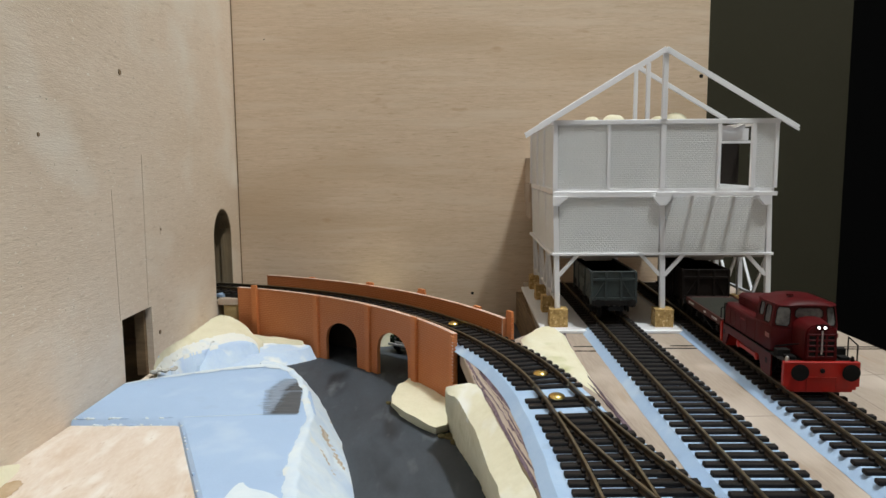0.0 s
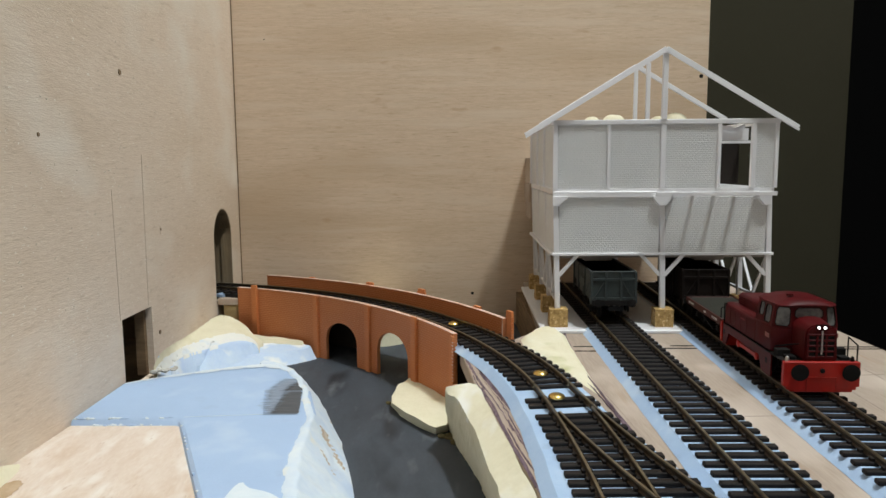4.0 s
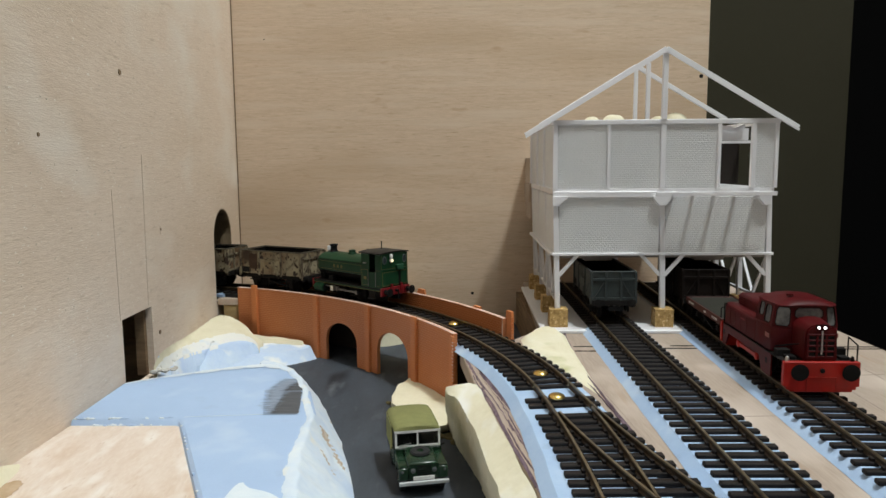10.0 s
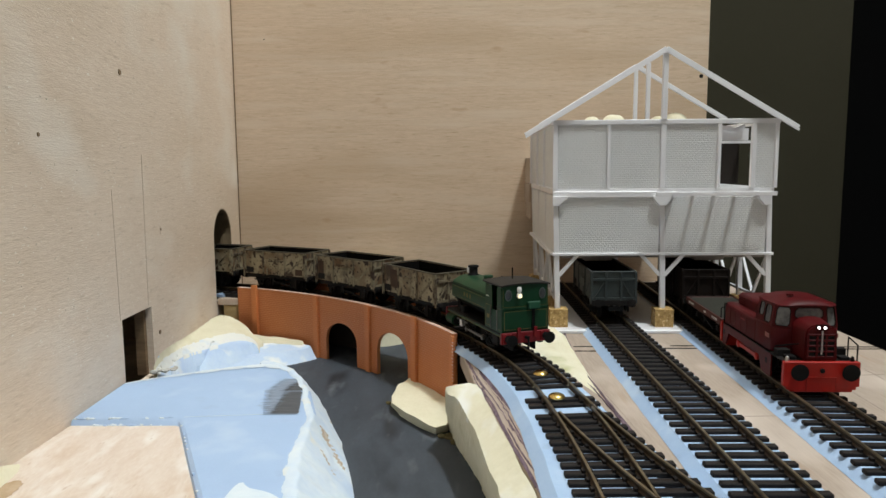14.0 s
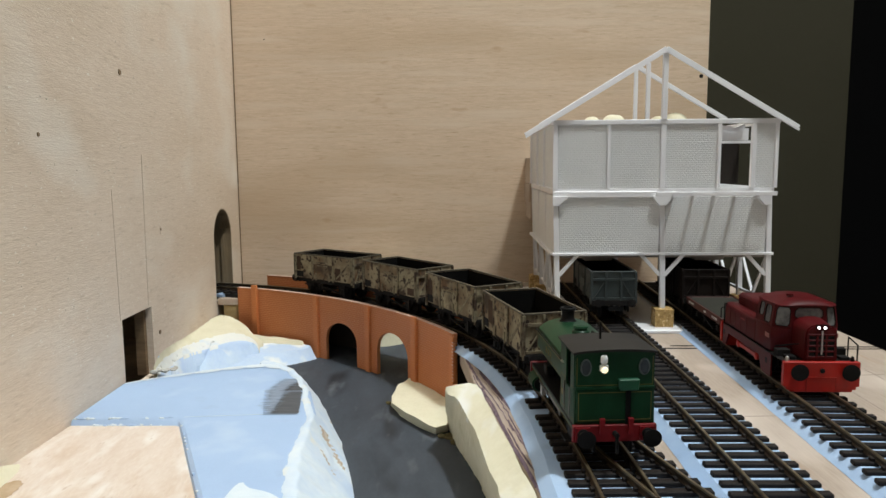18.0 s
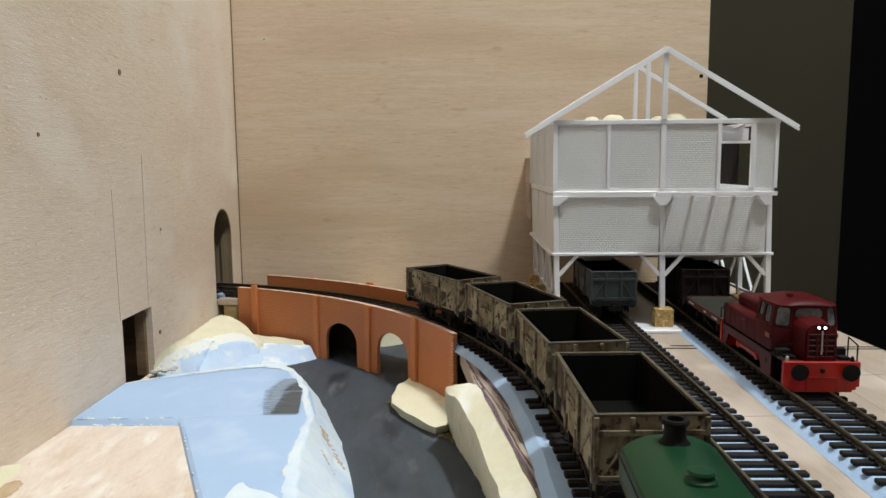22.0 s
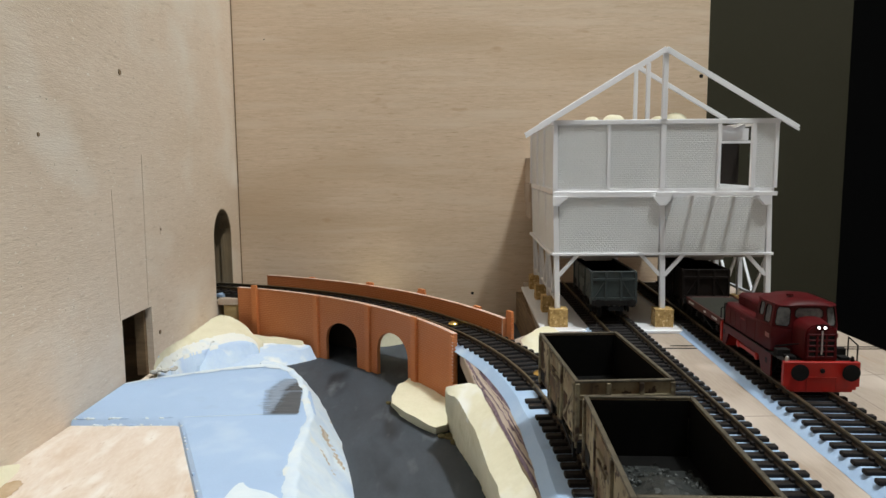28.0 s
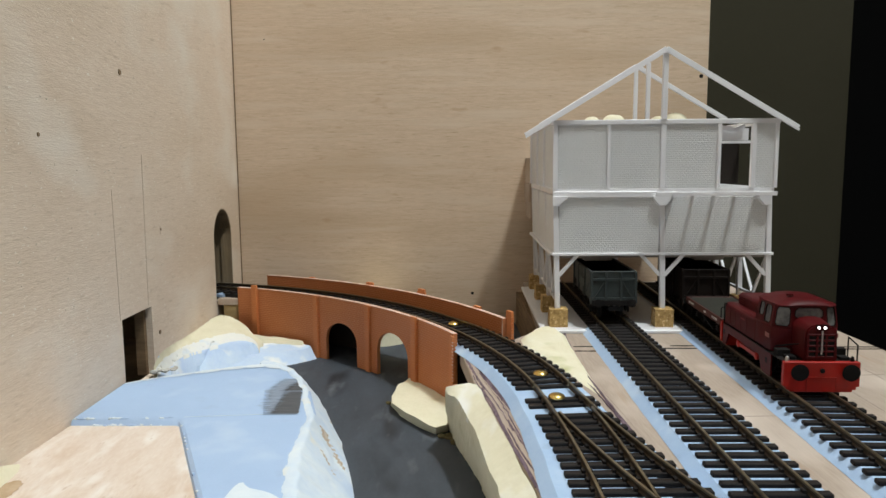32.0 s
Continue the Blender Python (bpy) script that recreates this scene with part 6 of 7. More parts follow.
# opaque panes; mottled pale grey paints the reflections in the glass
PANE = mat("painted_reflection_pane", (0.26, 0.265, 0.26), (0.045, 0.045, 0.048), scale=150, rough=0.12, bscale=400)


def red_diesel():
    w = thing("diesel_locomotive", (0, 0, 0), "deep red industrial diesel locomotive with a bright red buffer beam", "locomotive")
    # frames and beams
    for s, m in ((1, BEAMRED), (-1, BEAMRED)):
        b2 = NB()
        x0 = 41.0 if s > 0 else -38.5
        prism(b2, [(x0, -15.7, 13.6), (x0, 15.7, 13.6), (x0, 15.7, 2.6), (x0, 14.4, 2.6), (x0, 14.4, 1.2), (x0, 12.8, 1.2), (x0, 12.8, 0.2), (x0, -12.8, 0.2), (x0, -12.8, 1.2), (x0, -14.4, 1.2), (x0, -14.4, 2.6), (x0, -15.7, 2.6)], (2.5, 0, 0))
        pmm("buffer_beam", b2, m, w, "bright red buffer beam", bevel=0.25)
        xf = 43.5 if s > 0 else -38.5
        for y in (-10.4, 10.4):
            buffer(w, xf, y, 9.8, s, 3.7, 3.4, BLACK)
        if s < 0:
            coupling(w, xf, s, 6.0)
        b2 = NB()
        lathe(b2, [(0, 0), (1.0, 0), (1.0, 0.8), (0, 1.2)], (xf, 0, 9.8), (s, 0, 0), 12)
        pmm("draw_hook", b2, BLACK, w)
    b2 = NB()
    box(b2, 43.5, 43.8, -6.2, 6.2, 6.6, 6.9)
    box(b2, 43.5, 43.8, -6.2, -5.9, 0.4, 6.6)
    box(b2, 43.5, 43.8, 5.9, 6.2, 0.4, 6.6)
    pmm("beam_panel", b2, BEAMRED, w)
    pmm("running_plate", B(-36, 41, -15.3, 15.3, 12.9, 13.4), CHASSIS, w)
    for s in (-1, 1):
        # side skirt with a cut-out for wheels and rods
        b2 = NB()
        y0 = s * 15.2
        prism(b2, [(-35.5, y0, 13.4), (-35.5, y0, 2.2), (-31, y0, 2.2), (-27, y0, 9.0), (14, y0, 9.0), (18, y0, 2.2), (28, y0, 2.2), (28, y0, 13.4)], (0, s * -0.8, 0))
        pmm("side_skirt", b2, DIESELRED, w)
        for x in (-33.5, 23):
            pmm("step_hole", B(x - 1.2, x + 1.2, min(y0, y0 + s * 0.08), max(y0, y0 + s * 0.08), 7.5, 10.0), BLACK, w)
        pmm("coupling_rod", bar(NB(), (-16, s * 13.6, 6.5), (8, s * 13.6, 6.5), 0.8, 1.8), BEAMRED, w)
        for x in (-16, 8):
            pmm("crank", lathe(NB(), [(0, 0), (2.0, 0), (2.0, 1.0), (1.2, 1.4), (0, 1.4)], (x, s * 13.2, 6.5), (0, s, 0), 14), BEAMRED, w)
        pmm("guard_bracket", B(-24, -20, min(s * 12.5, s * 14.5), max(s * 12.5, s * 14.5), 9.0, 12.2), BEAMRED, w)
    for x in (-16, 8):
        wheelset(w, x, 6.5, 7.6, 6, BLACK)
    # long engine hood
    b2 = NB()
    prism(b2, [(-31, -9.4, 22.0), (-31, 9.4, 22.0), (-31, 9.4, 29.4), (-31, 8.2, 30.6), (-31, -8.2, 30.6), (-31, -9.4, 29.4)], (38, 0, 0))
    pmm("engine_hood", b2, DIESELRED, w, bevel=0.4)
    b2 = NB()
    prism(b2, [(-35, -14.6, 13.4), (-35, 14.6, 13.4), (-35, 14.6, 23.4), (-35, 13.4, 24.8), (-35, -13.4, 24.8), (-35, -14.6, 23.4)], (42, 0, 0))
    pmm("side_casing", b2, DIESELRED, w, bevel=0.4)
    for s in (-1, 1):
        for k in range(4):
            x = -33.5 + k * 7.5
            pmm("hood_door", B(x, x + 7.0, min(s * 14.6, s * 14.75), max(s * 14.6, s * 14.75), 14.5, 23.0), DIESELRED, w, bevel=0.1)
        for k in range(4):
            pmm("louvre", B(-29, -22, min(s * 9.4, s * 9.6), max(s * 9.4, s * 9.6), 25.2 + k * 1.1, 25.7 + k * 1.1), DIESELRED, w)
        pmm("lettering_bar", B(-12, -6, min(s * 14.75, s * 14.82), max(s * 14.75, s * 14.82), 20.5, 21.4), CRIMSON, w, "small faint lettering bar")
        pmm("worksplate", B(20, 24.5, min(s * 14.95, s * 15.05), max(s * 14.95, s * 15.05), 19.5, 21.6), mat("worksplate", (0.30, 0.10, 0.09), None, 300), w)
    # cab: chamfered front corners, every side a framed window above a plain panel
    CX0, CX1, CY = 6.0, 29.0, 14.4
    ZW0, ZW1 = 25.0, 35.6
    plan = [(CX0, -CY), (CX1 - 4.0, -CY), (CX1, -7.6), (CX1, 7.6), (CX1 - 4.0, CY), (CX0, CY)]
    pmm("cab_panel", prism(NB(), [(x, y, 13.4) for x, y in plan], (0, 0, ZW0 - 13.4)), DIESELRED, w, bevel=0.35)
    cx = 16.5

    def window_facet(p0, p1, lo, hi, a0, a1):
        """A framed window between two corners of the plan; lo..hi and a0..a1 are the opening's share of height and width."""
        top = [(cx + (p[0] - cx) * 0.955, p[1] * 0.90) for p in (p0, p1)]

        def at(u, v):
            b, t = Vector((*p0, ZW0)).lerp(Vector((*p1, ZW0)), u), Vector((*top[0], ZW1)).lerp(Vector((*top[1], ZW1)), u)
            return b.lerp(t, v)
        c = 0.12
        inner = [(a0 + c * (a1 - a0), lo), (a1 - c * (a1 - a0), lo), (a1, lo + c), (a1, hi - c), (a1 - c * (a1 - a0), hi), (a0 + c * (a1 - a0), hi), (a0, hi - c), (a0, lo + c)]
        outer = [(0, 0), (1, 0), (1, 0), (1, 1), (1, 1), (0, 1), (0, 1), (0, 0)]
        nrm = (at(1, 0) - at(0, 0)).cross(at(0, 1) - at(0, 0)).normalized()
        if nrm.dot(at(0.5, 0.5) - Vector((cx, 0, 30))) < 0:
            nrm = -nrm
        b2 = NB()
        for i in range(8):
            k = (i + 1) % 8
            ring = [at(*outer[i]), at(*outer[k]), at(*inner[k]), at(*inner[i])]
            if outer[i] == outer[k]:
                ring = ring[1:]
            prism(b2, ring, nrm * -0.8)
        pmm("window_frame", b2, DIESELRED, w)
        pmm("window_pane", prism(NB(), [at(u, v) - nrm * 0.55 for u, v in inner], nrm * 0.2), PANE, w)
        for i in range(8):
            k = (i + 1) % 8
            b2 = bar(NB(), at(*inner[i]), at(*inner[k]), 0.28, 0.35, nrm)
            pmm("window_seal", b2, BLACK, w)

    for s in (-1, 1):
        window_facet((CX0, s * CY), (15.0, s * CY), 0.28, 0.86, 0.36, 0.94)
        window_facet((15.0, s * CY), (CX1 - 4.0, s * CY), 0.10, 0.86, 0.12, 0.78)
        window_facet((CX1 - 4.0, s * CY), (CX1, s * 7.6), 0.08, 0.88, 0.16, 0.90)
    window_facet((CX1, -7.6), (CX1, 7.6), 0.42, 0.88, 0.08, 0.92)
    window_facet((CX0, -CY), (CX0, CY), 0.60, 0.88, 0.08, 0.92)
    # domed roof that falls away towards the front and the eaves
    rows, b2 = [], NB()
    for x, sx, drop in ((CX0 - 0.8, 0.97, 0.5), (CX0 + 2, 1.0, 0.0), (16, 1.0, 0.0), (22, 0.985, 0.2), (25.5, 0.95, 0.7), (27.6, 0.88, 1.5), (28.9, 0.76, 2.7), (29.3, 0.70, 3.4)):
        rows.append([b2.verts.new((x, 13.5 * sx * t, 35.4 + max(0.0, 3.0 - drop * 0.85) * (1 - abs(t) ** 2.4))) for t in [-1 + k / 8 for k in range(17)]] )
    fs = [b2.faces.new(rows[0]), b2.faces.new(rows[-1][::-1])]
    for ra, rb in zip(rows, rows[1:]):
        for k in range(16):
            fs.append(b2.faces.new((ra[k], ra[k + 1], rb[k + 1], rb[k])))
        fs.append(b2.faces.new((ra[0], rb[0], rb[16], ra[16])))
    bmesh.ops.recalc_face_normals(b2, faces=fs)
    pmm("cab_roof", b2, DIESELRED, w, angle=50)
    for s in (-1, 1):
        pmm("rain_strip", bar(NB(), (CX0, s * 13.0, 35.4), (CX1 - 5, s * 12.9, 35.4), 0.5, 0.5), DIESELRED, w)
    # boxes, pipes and steps on the front platform
    for y0, y1, x0, x1, h in ((-14.6, -9.2, 29.2, 33.5, 3.0), (9.2, 14.6, 29.2, 33.0, 3.6), (-13.0, -9.0, 35.0, 39.0, 1.6), (9.0, 13.0, 35.5, 39.5, 1.4)):
        pmm("platform_box", B(x0, x1, y0, y1, 13.4, 13.4 + h), CHASSIS, w, bevel=0.2)
    pmm("exhaust_pipe", R((3.0, 6.0, 30.0), (3.0, 6.0, 33.0), 1.0, 12), BLACK, w)
    b2 = NB()
    lathe(b2, [(0, 0), (1.6, 0), (1.5, 0.8), (0, 1.2)], (20, -5, 38.6), (0, 0, 1), 12)
    pmm("roof_cap", b2, DIESELRED, w)
    # short front bonnet with its grille
    b2 = NB()
    prism(b2, [(28.5, -6.9, 13.4), (28.5, 6.9, 13.4), (28.5, 6.9, 26.6), (28.5, 6.2, 28.8), (28.5, 4.4, 30.2), (28.5, 1.8, 30.8), (28.5, -1.8, 30.8), (28.5, -4.4, 30.2), (28.5, -6.2, 28.8), (28.5, -6.9, 26.6)], (13.0, 0, 0))
    for v in b2.verts:
        if v.co.x > 35 and v.co.z > 26:
            v.co.z -= 1.2
            v.co.y *= 0.93
    pmm("front_bonnet", b2, DIESELRED, w, bevel=0.6)
    pmm("grille_backing", B(41.45, 41.6, -5.6, 5.6, 15.4, 25.2), BLACK, w)
    for k in range(5):
        pmm("grille_bar", B(41.5, 42.0, -5.8, 5.8, 15.0 + k * 2.45, 15.8 + k * 2.45), DIESELRED, w, bevel=0.15)
    for y in (-5.6, -1.9, 1.9, 5.6):
        pmm("grille_bar", B(41.5, 42.1, y - 0.35, y + 0.35, 15.0, 25.6), DIESELRED, w)
    pmm("centre_strip", B(41.8, 42.2, -0.3, 0.3, 16.5, 27.0), mat("dull_chrome", (0.45, 0.40, 0.40), None, 300, rough=0.35, metal=0.6), w, "thin bright strip")
    for y in (-1.25, 1.25):
        b2 = NB()
        lathe(b2, [(0, 0), (1.35, 0), (1.35, 0.6), (1.1, 0.7)], (41.1, y, 28.3), (1, 0, 0), 14)
        hl = pmm("headlight", b2, BLACK, w)
        b2 = NB()
        lathe(b2, [(0, 0.2), (0.70, 0.2), (0.5, 0.7), (0, 0.9)], (41.1, y, 28.3), (1, 0, 0), 14)
        pmm("lens", b2, LED_ON, hl, "lit white headlamp lens")
    # lamps and rails on the front platform
    for y in (-13.8, 13.0):
        b2 = NB()
        lathe(b2, [(0, 0), (0.8, 0), (0.8, 2.0), (0.5, 2.6), (0, 2.9)], (41.6, y, 13.0), (0, 0, 1), 10)
        pmm("marker_lamp", b2, STEEL if y < 0 else BLACK, w)
    for s in (1, -1):
        b2 = NB()
        for x in (33.5, 41.5):
            rod(b2, (x, s * 15.0, 13.2), (x, s * 15.0, 20.6 if x > 35 else 22.4), 0.35, 6)
        rod(b2, (33.5, s * 15.0, 22.4), (41.5, s * 15.0, 20.6), 0.35, 6)
        if s > 0:
            pmm("handrail", b2, BLACK, w)
    pmm("handrail", R((29.3, -14.0, 17.0), (38.5, -8.0, 20.5), 0.3, 6), BLACK, w)
    for s in (-1, 1):
        b2 = NB()
        rod(b2, (-35.8, s * 14.6, 13), (-35.8, s * 14.6, 24), 0.35, 6)
        rod(b2, (-35.8, s * 14.6, 24), (-33, s * 14.6, 24), 0.35, 6)
        pmm("handrail", b2, BLACK, w)
    return w


diesel = red_diesel()
diesel.matrix_basis = Matrix.Translation((0.0036, 0, 0)) @ on_straight(line_right, 0.3385) @ Matrix.Diagonal((1, 1.03, 1, 1))


RODGREY = mat("dull_rod_steel", (0.22, 0.21, 0.20), (0.12, 0.115, 0.11), scale=300, rough=0.4, metal=0.7)
RIMGREY = mat("dull_window_rim", (0.14, 0.16, 0.16), (0.09, 0.10, 0.10), scale=300, rough=0.35, metal=0.4)


def steam_loco():
    """Saddle-tank engine that runs cab first: the cab end is its +x end."""
    w = thing("steam_locomotive", (0, 0, 0), "dark green saddle-tank steam locomotive with red buffer beams", "locomotive")
    pmm("running_plate", B(-43.8, 36.2, -13.1, 13.1, 12.6, 13.6), BLACK, w, bevel=0.15)
    for s in (-1, 1):
        pmm("valance", B(-43.8, 36.2, min(s * 12.4, s * 13.0), max(s * 12.4, s * 13.0), 11.4, 12.6), GREEN, w)
        pmm("valance_line", B(-43.3, 35.7, min(s * 13.0, s * 13.06), max(s * 13.0, s * 13.06), 11.5, 11.75), LINING, w)
        pmm("main_frame", B(-43.0, 35.5, min(s * 5.6, s * 6.4), max(s * 5.6, s * 6.4), 3.5, 12.6), BLACK, w)
        # buffer beams
        xe = -1.8 if s > 0 else -5.8
        x0, x1 = sorted((xe + s * 38.0, xe + s * 39.6))
        pmm("buffer_beam", B(x0, x1, -13.6, 13.6, 8.0, 13.8), CRIMSON, w, "crimson buffer beam", bevel=0.2)
        for y in (-10.4, 10.4):
            pmm("buffer_base", B(xe + min(s * 39.6, s * 40.4), xe + max(s * 39.6, s * 40.4), y - 2.3, y + 2.3, 8.6, 13.2), CRIMSON, w)
            buffer(w, xe + s * 40.3, y, 11.0, s, 3.0, 5.2, BLACK)
        if s < 0:
            coupling(w, xe + s * 39.6, s, 7.0)
        b2 = NB()
        rod(b2, (xe + s * 39.6, 0, 11), (xe + s * 42.4, 0, 11), 0.9, 8)
        rod(b2, (xe + s * 42.4, 0, 12), (xe + s * 42.4, 0, 5), 0.6, 6)
        pmm("draw_hook", b2, BLACK, w)
        if s > 0:
            for y in (-4.2, 5.0):
                pmm("lamp_bracket", B(37.8, 38.8, y - 0.8, y + 0.8, 11, 16.2), CRIMSON, w)
    # boiler, smokebox, saddle tank
    b2 = NB()
    rod(b2, (-41, 0, 21.5), (14.5, 0, 21.5), 7.8, 24)
    pmm("boiler", b2, BLACK, w)
    b2 = NB()
    rod(b2, (-43.2, 0, 22.3), (-38, 0, 22.3), 8.6, 26)
    rod(b2, (-44.0, 0, 22.3), (-43.2, 0, 22.3), 6.8, 26)
    box(b2, -43.0, -38, -7.0, 7.0, 13.6, 22)
    pmm("smokebox", b2, BLACK, w)
    half = [(10.8, 21.0), (11.5, 21.6), (11.6, 28.0), (10.9, 30.2), (9.2, 31.6), (7.0, 32.8), (4.4, 33.6), (0.0, 34.0)]
    poly = half + [(-y, z) for y, z in half[-2::-1]]
    b2 = NB()
    prism(b2, [(-40.5, y, z) for y, z in poly], (55.0, 0, 0))
    pmm("saddle_tank", b2, GREEN, w, bevel=0.35, angle=28)
    for s in (-1, 1):
        for x0, x1, z0, z1 in ((-39.0, 13.0, 28.0, 28.18), (-39.0, 13.0, 22.4, 22.58), (-39.0, -38.82, 22.4, 28.2), (12.8, 13.02, 22.4, 28.2)):
            pmm("lining_stripe", B(x0, x1, min(s * 11.6, s * 11.66), max(s * 11.6, s * 11.66), z0, z1), LINING, w)
        for x in (-19.5, -15.0, -10.5):
            b2 = NB()
            y0, y1 = sorted((s * 11.6, s * 11.7))
            box(b2, x - 0.95, x - 0.45, y0, y1, 24.0, 26.6)
            box(b2, x + 0.45, x + 0.95, y0, y1, 24.0, 26.6)
            box(b2, x - 0.45, x + 0.45, y0, y1, 25.0, 25.5)
            pmm("lettering_bar", b2, LINING, w, "small yellow lettering bars")
        pmm("handrail", R((-41, s * 12.0, 29.4), (13, s * 12.0, 29.4), 0.25, 6), BLACK, w)
        # cylinders and motion
        b2 = NB()
        rod(b2, (-41.5, s * 11.8, 7.6), (-31.0, s * 11.8, 7.6), 3.4, 18)
        cy = pmm("cylinder", b2, GREEN, w)
        b2 = NB()
        rod(b2, (-42.2, s * 11.8, 7.6), (-41.5, s * 11.8, 7.6), 2.6, 16)
        rod(b2, (-31.0, s * 11.8, 7.6), (-30.3, s * 11.8, 7.6), 2.6, 16)
        pmm("cylinder_cover", b2, BLACK, cy)
        pmm("slide_bar", bar(NB(), (-31.0, s * 12.0, 9.4), (-14.0, s * 12.0, 9.4), 0.8, 0.8), RODGREY, w)
        pmm("crosshead", B(-23, -19.5, min(s * 11.2, s * 13.2), max(s * 11.2, s * 13.2), 6.4, 10.2), STEEL, w)
        pmm("sandbox", B(-28, -22, min(s * 8.0, s * 11.0), max(s * 8.0, s * 11.0), 13.6, 17.6), BLACK, w, bevel=0.3)
        pmm("step", B(22, 29, min(s * 11.4, s * 14.0), max(s * 11.4, s * 14.0), 5.0, 5.6), BLACK, w)
        pmm("step_plate", B(22, 29, min(s * 11.4, s * 11.9), max(s * 11.4, s * 11.9), 5.6, 12.6), BLACK, w)
    # chimney, dome, valves
    b2 = NB()
    lathe(b2, [(0, 0), (4.1, 0), (3.3, 0.8), (2.6, 1.8), (2.5, 5.0), (3.1, 5.2), (3.3, 5.9), (3.0, 6.4), (2.0, 6.4), (1.9, 4.0), (0, 4.0)], (-35.0, 0, 33.2), (0, 0, 1), 22)
    pmm("chimney", b2, BLACK, w)
    b2 = NB()
    lathe(b2, [(0, 0), (3.4, 0), (3.2, 0.9), (2.6, 1.4), (2.6, 2.2), (2.9, 2.4), (2.6, 3.0), (0, 3.4)], (-12.0, 0, 33.6), (0, 0, 1), 18)
    pmm("filler_cap", b2, GREEN, w)
    b2 = NB()
    rod(b2, (8.0, 0, 33.0), (8.0, 0, 38.2), 1.1, 10)
    rod(b2, (6.2, 0, 38.2), (11.0, 0, 38.2), 0.5, 8)
    pmm("safety_valve", b2, BLACK, w)
    pmm("whistle", R((25, -2, 40.0), (25, -2, 45.8), 0.4, 8), BLACK, w)
    # a white lamp on the smokebox end
    b2 = NB()
    box(b2, -42.4, -40.4, -1.3, 1.3, 34.2, 38.0)
    pmm("lamp_iron", B(-41.8, -41.0, -0.4, 0.4, 29.0, 34.2), BLACK, w)
    pmm("lamp", b2, WHITE, w, "white oil lamp", bevel=0.4)
    # cab
    C0, C1, CY = 14.5, 35.8, 13.0
    b2 = NB()
    arch = [(CY * math.sin(t), 37.5 + 1.0 * math.cos(t * 1.15)) for t in np.linspace(-1.32, 1.32, 15)]
    back = [(C1, -CY, 13.6), (C1, CY, 13.6)] + [(C1, y, z) for y, z in arch[::-1]]
    prism(b2, back, (0.8, 0, 0))
    pmm("cab_back", b2, GREEN, w)
    b2 = NB()
    prism(b2, [(C0, p[1], p[2]) for p in back], (0.8, 0, 0))
    pmm("cab_front", b2, GREEN, w)
    for s in (-1, 1):
        b2 = NB()
        y0 = s * (CY - 0.7)
        prism(b2, [(C0 + 0.8, y0, 13.6), (C1, y0, 13.6), (C1, y0, 37.1), (31.4, y0, 37.1), (30.6, y0, 36.2), (30.6, y0, 25.5), (29.6, y0, 24.5), (25.0, y0, 24.5), (24.0, y0, 25.5),
                   (24.0, y0, 36.2), (23.2, y0, 37.1), (C0 + 0.8, y0, 37.1)], (0, s * 0.7, 0))
        pmm("cab_side", b2, GREEN, w)
        for x in (23.2, 31.4):
            pmm("cab_handrail", R((x, s * (CY + 0.5), 14.5), (x, s * (CY + 0.5), 25.0), 0.26, 6), RODGREY, w, "thin pale handrail")
        pmm("number_plate", B(17.5, 20.5, min(s * CY, s * (CY + 0.15)), max(s * CY, s * (CY + 0.15)), 19, 21), LINING, w)
        pmm("side_lamp_iron", B(17.5, 20.5, min(s * CY, s * (CY + 0.6)), max(s * CY, s * (CY + 0.6)), 30.6, 31.1), STEEL, w)
        for x0, x1, z0, z1 in ((15.6, 22.4, 15.0, 15.2), (15.6, 22.4, 26.0, 26.2), (15.6, 15.8, 15.0, 26.0), (22.2, 22.4, 15.0, 26.0), (31.8, 35.2, 15.0, 15.15), (31.8, 35.2, 26.0, 26.15)):
            pmm("lining_stripe", B(x0, x1, min(s * CY, s * (CY + 0.06)), max(s * CY, s * (CY + 0.06)), z0, z1), LINING, w)
        # round-topped spectacle windows in the back sheet
        for zc in (33.2,):
            b2 = NB()
            ring, inn = [], []
            for k in range(20):
                t = 2 * math.pi * k / 20
                cy_, cz = math.cos(t), math.sin(t)
                ring.append((C1 + 0.8, s * 9.4 + 1.85 * cy_, zc + 2.9 * cz))
                inn.append((C1 + 0.8, s * 9.4 + 1.35 * cy_, zc + 2.4 * cz))
            prism(b2, ring, (0.35, 0, 0))
            fr = pmm("window_frame", b2, RIMGREY, w, "oval window frame")
            b2 = NB()
            prism(b2, inn, (0.5, 0, 0))
            pmm("window_pane", b2, mat("clouded_pane", (0.055, 0.065, 0.07), (0.03, 0.035, 0.04), 300, rough=0.12, bscale=900), fr)
    pmm("cab_interior", B(C0 + 0.9, C1 - 0.1, -CY + 0.8, CY - 0.8, 13.7, 24.0), BLACK, w)
    # bunker panel, filler, lining on the back
    pmm("bunker_panel", B(C1 + 0.8, C1 + 1.3, -12.4, 12.4, 14.6, 25.6), GREEN, w, bevel=0.2)
    pmm("bunker_band", B(C1 + 0.8, C1 + 1.5, -12.8, 12.8, 25.8, 26.6), GREEN, w)
    for y0, y1, z0, z1 in ((-11.8, 11.8, 15.2, 15.38), (-11.8, 11.8, 24.6, 24.78), (-11.8, -11.62, 15.2, 24.6), (11.62, 11.8, 15.2, 24.6),
                           (-12.3, 12.3, 27.0, 27.16), (-12.3, -12.14, 27.0, 36.6), (12.14, 12.3, 27.0, 36.6)):
        x0 = C1 + (1.3 if z0 < 25 else 0.8)
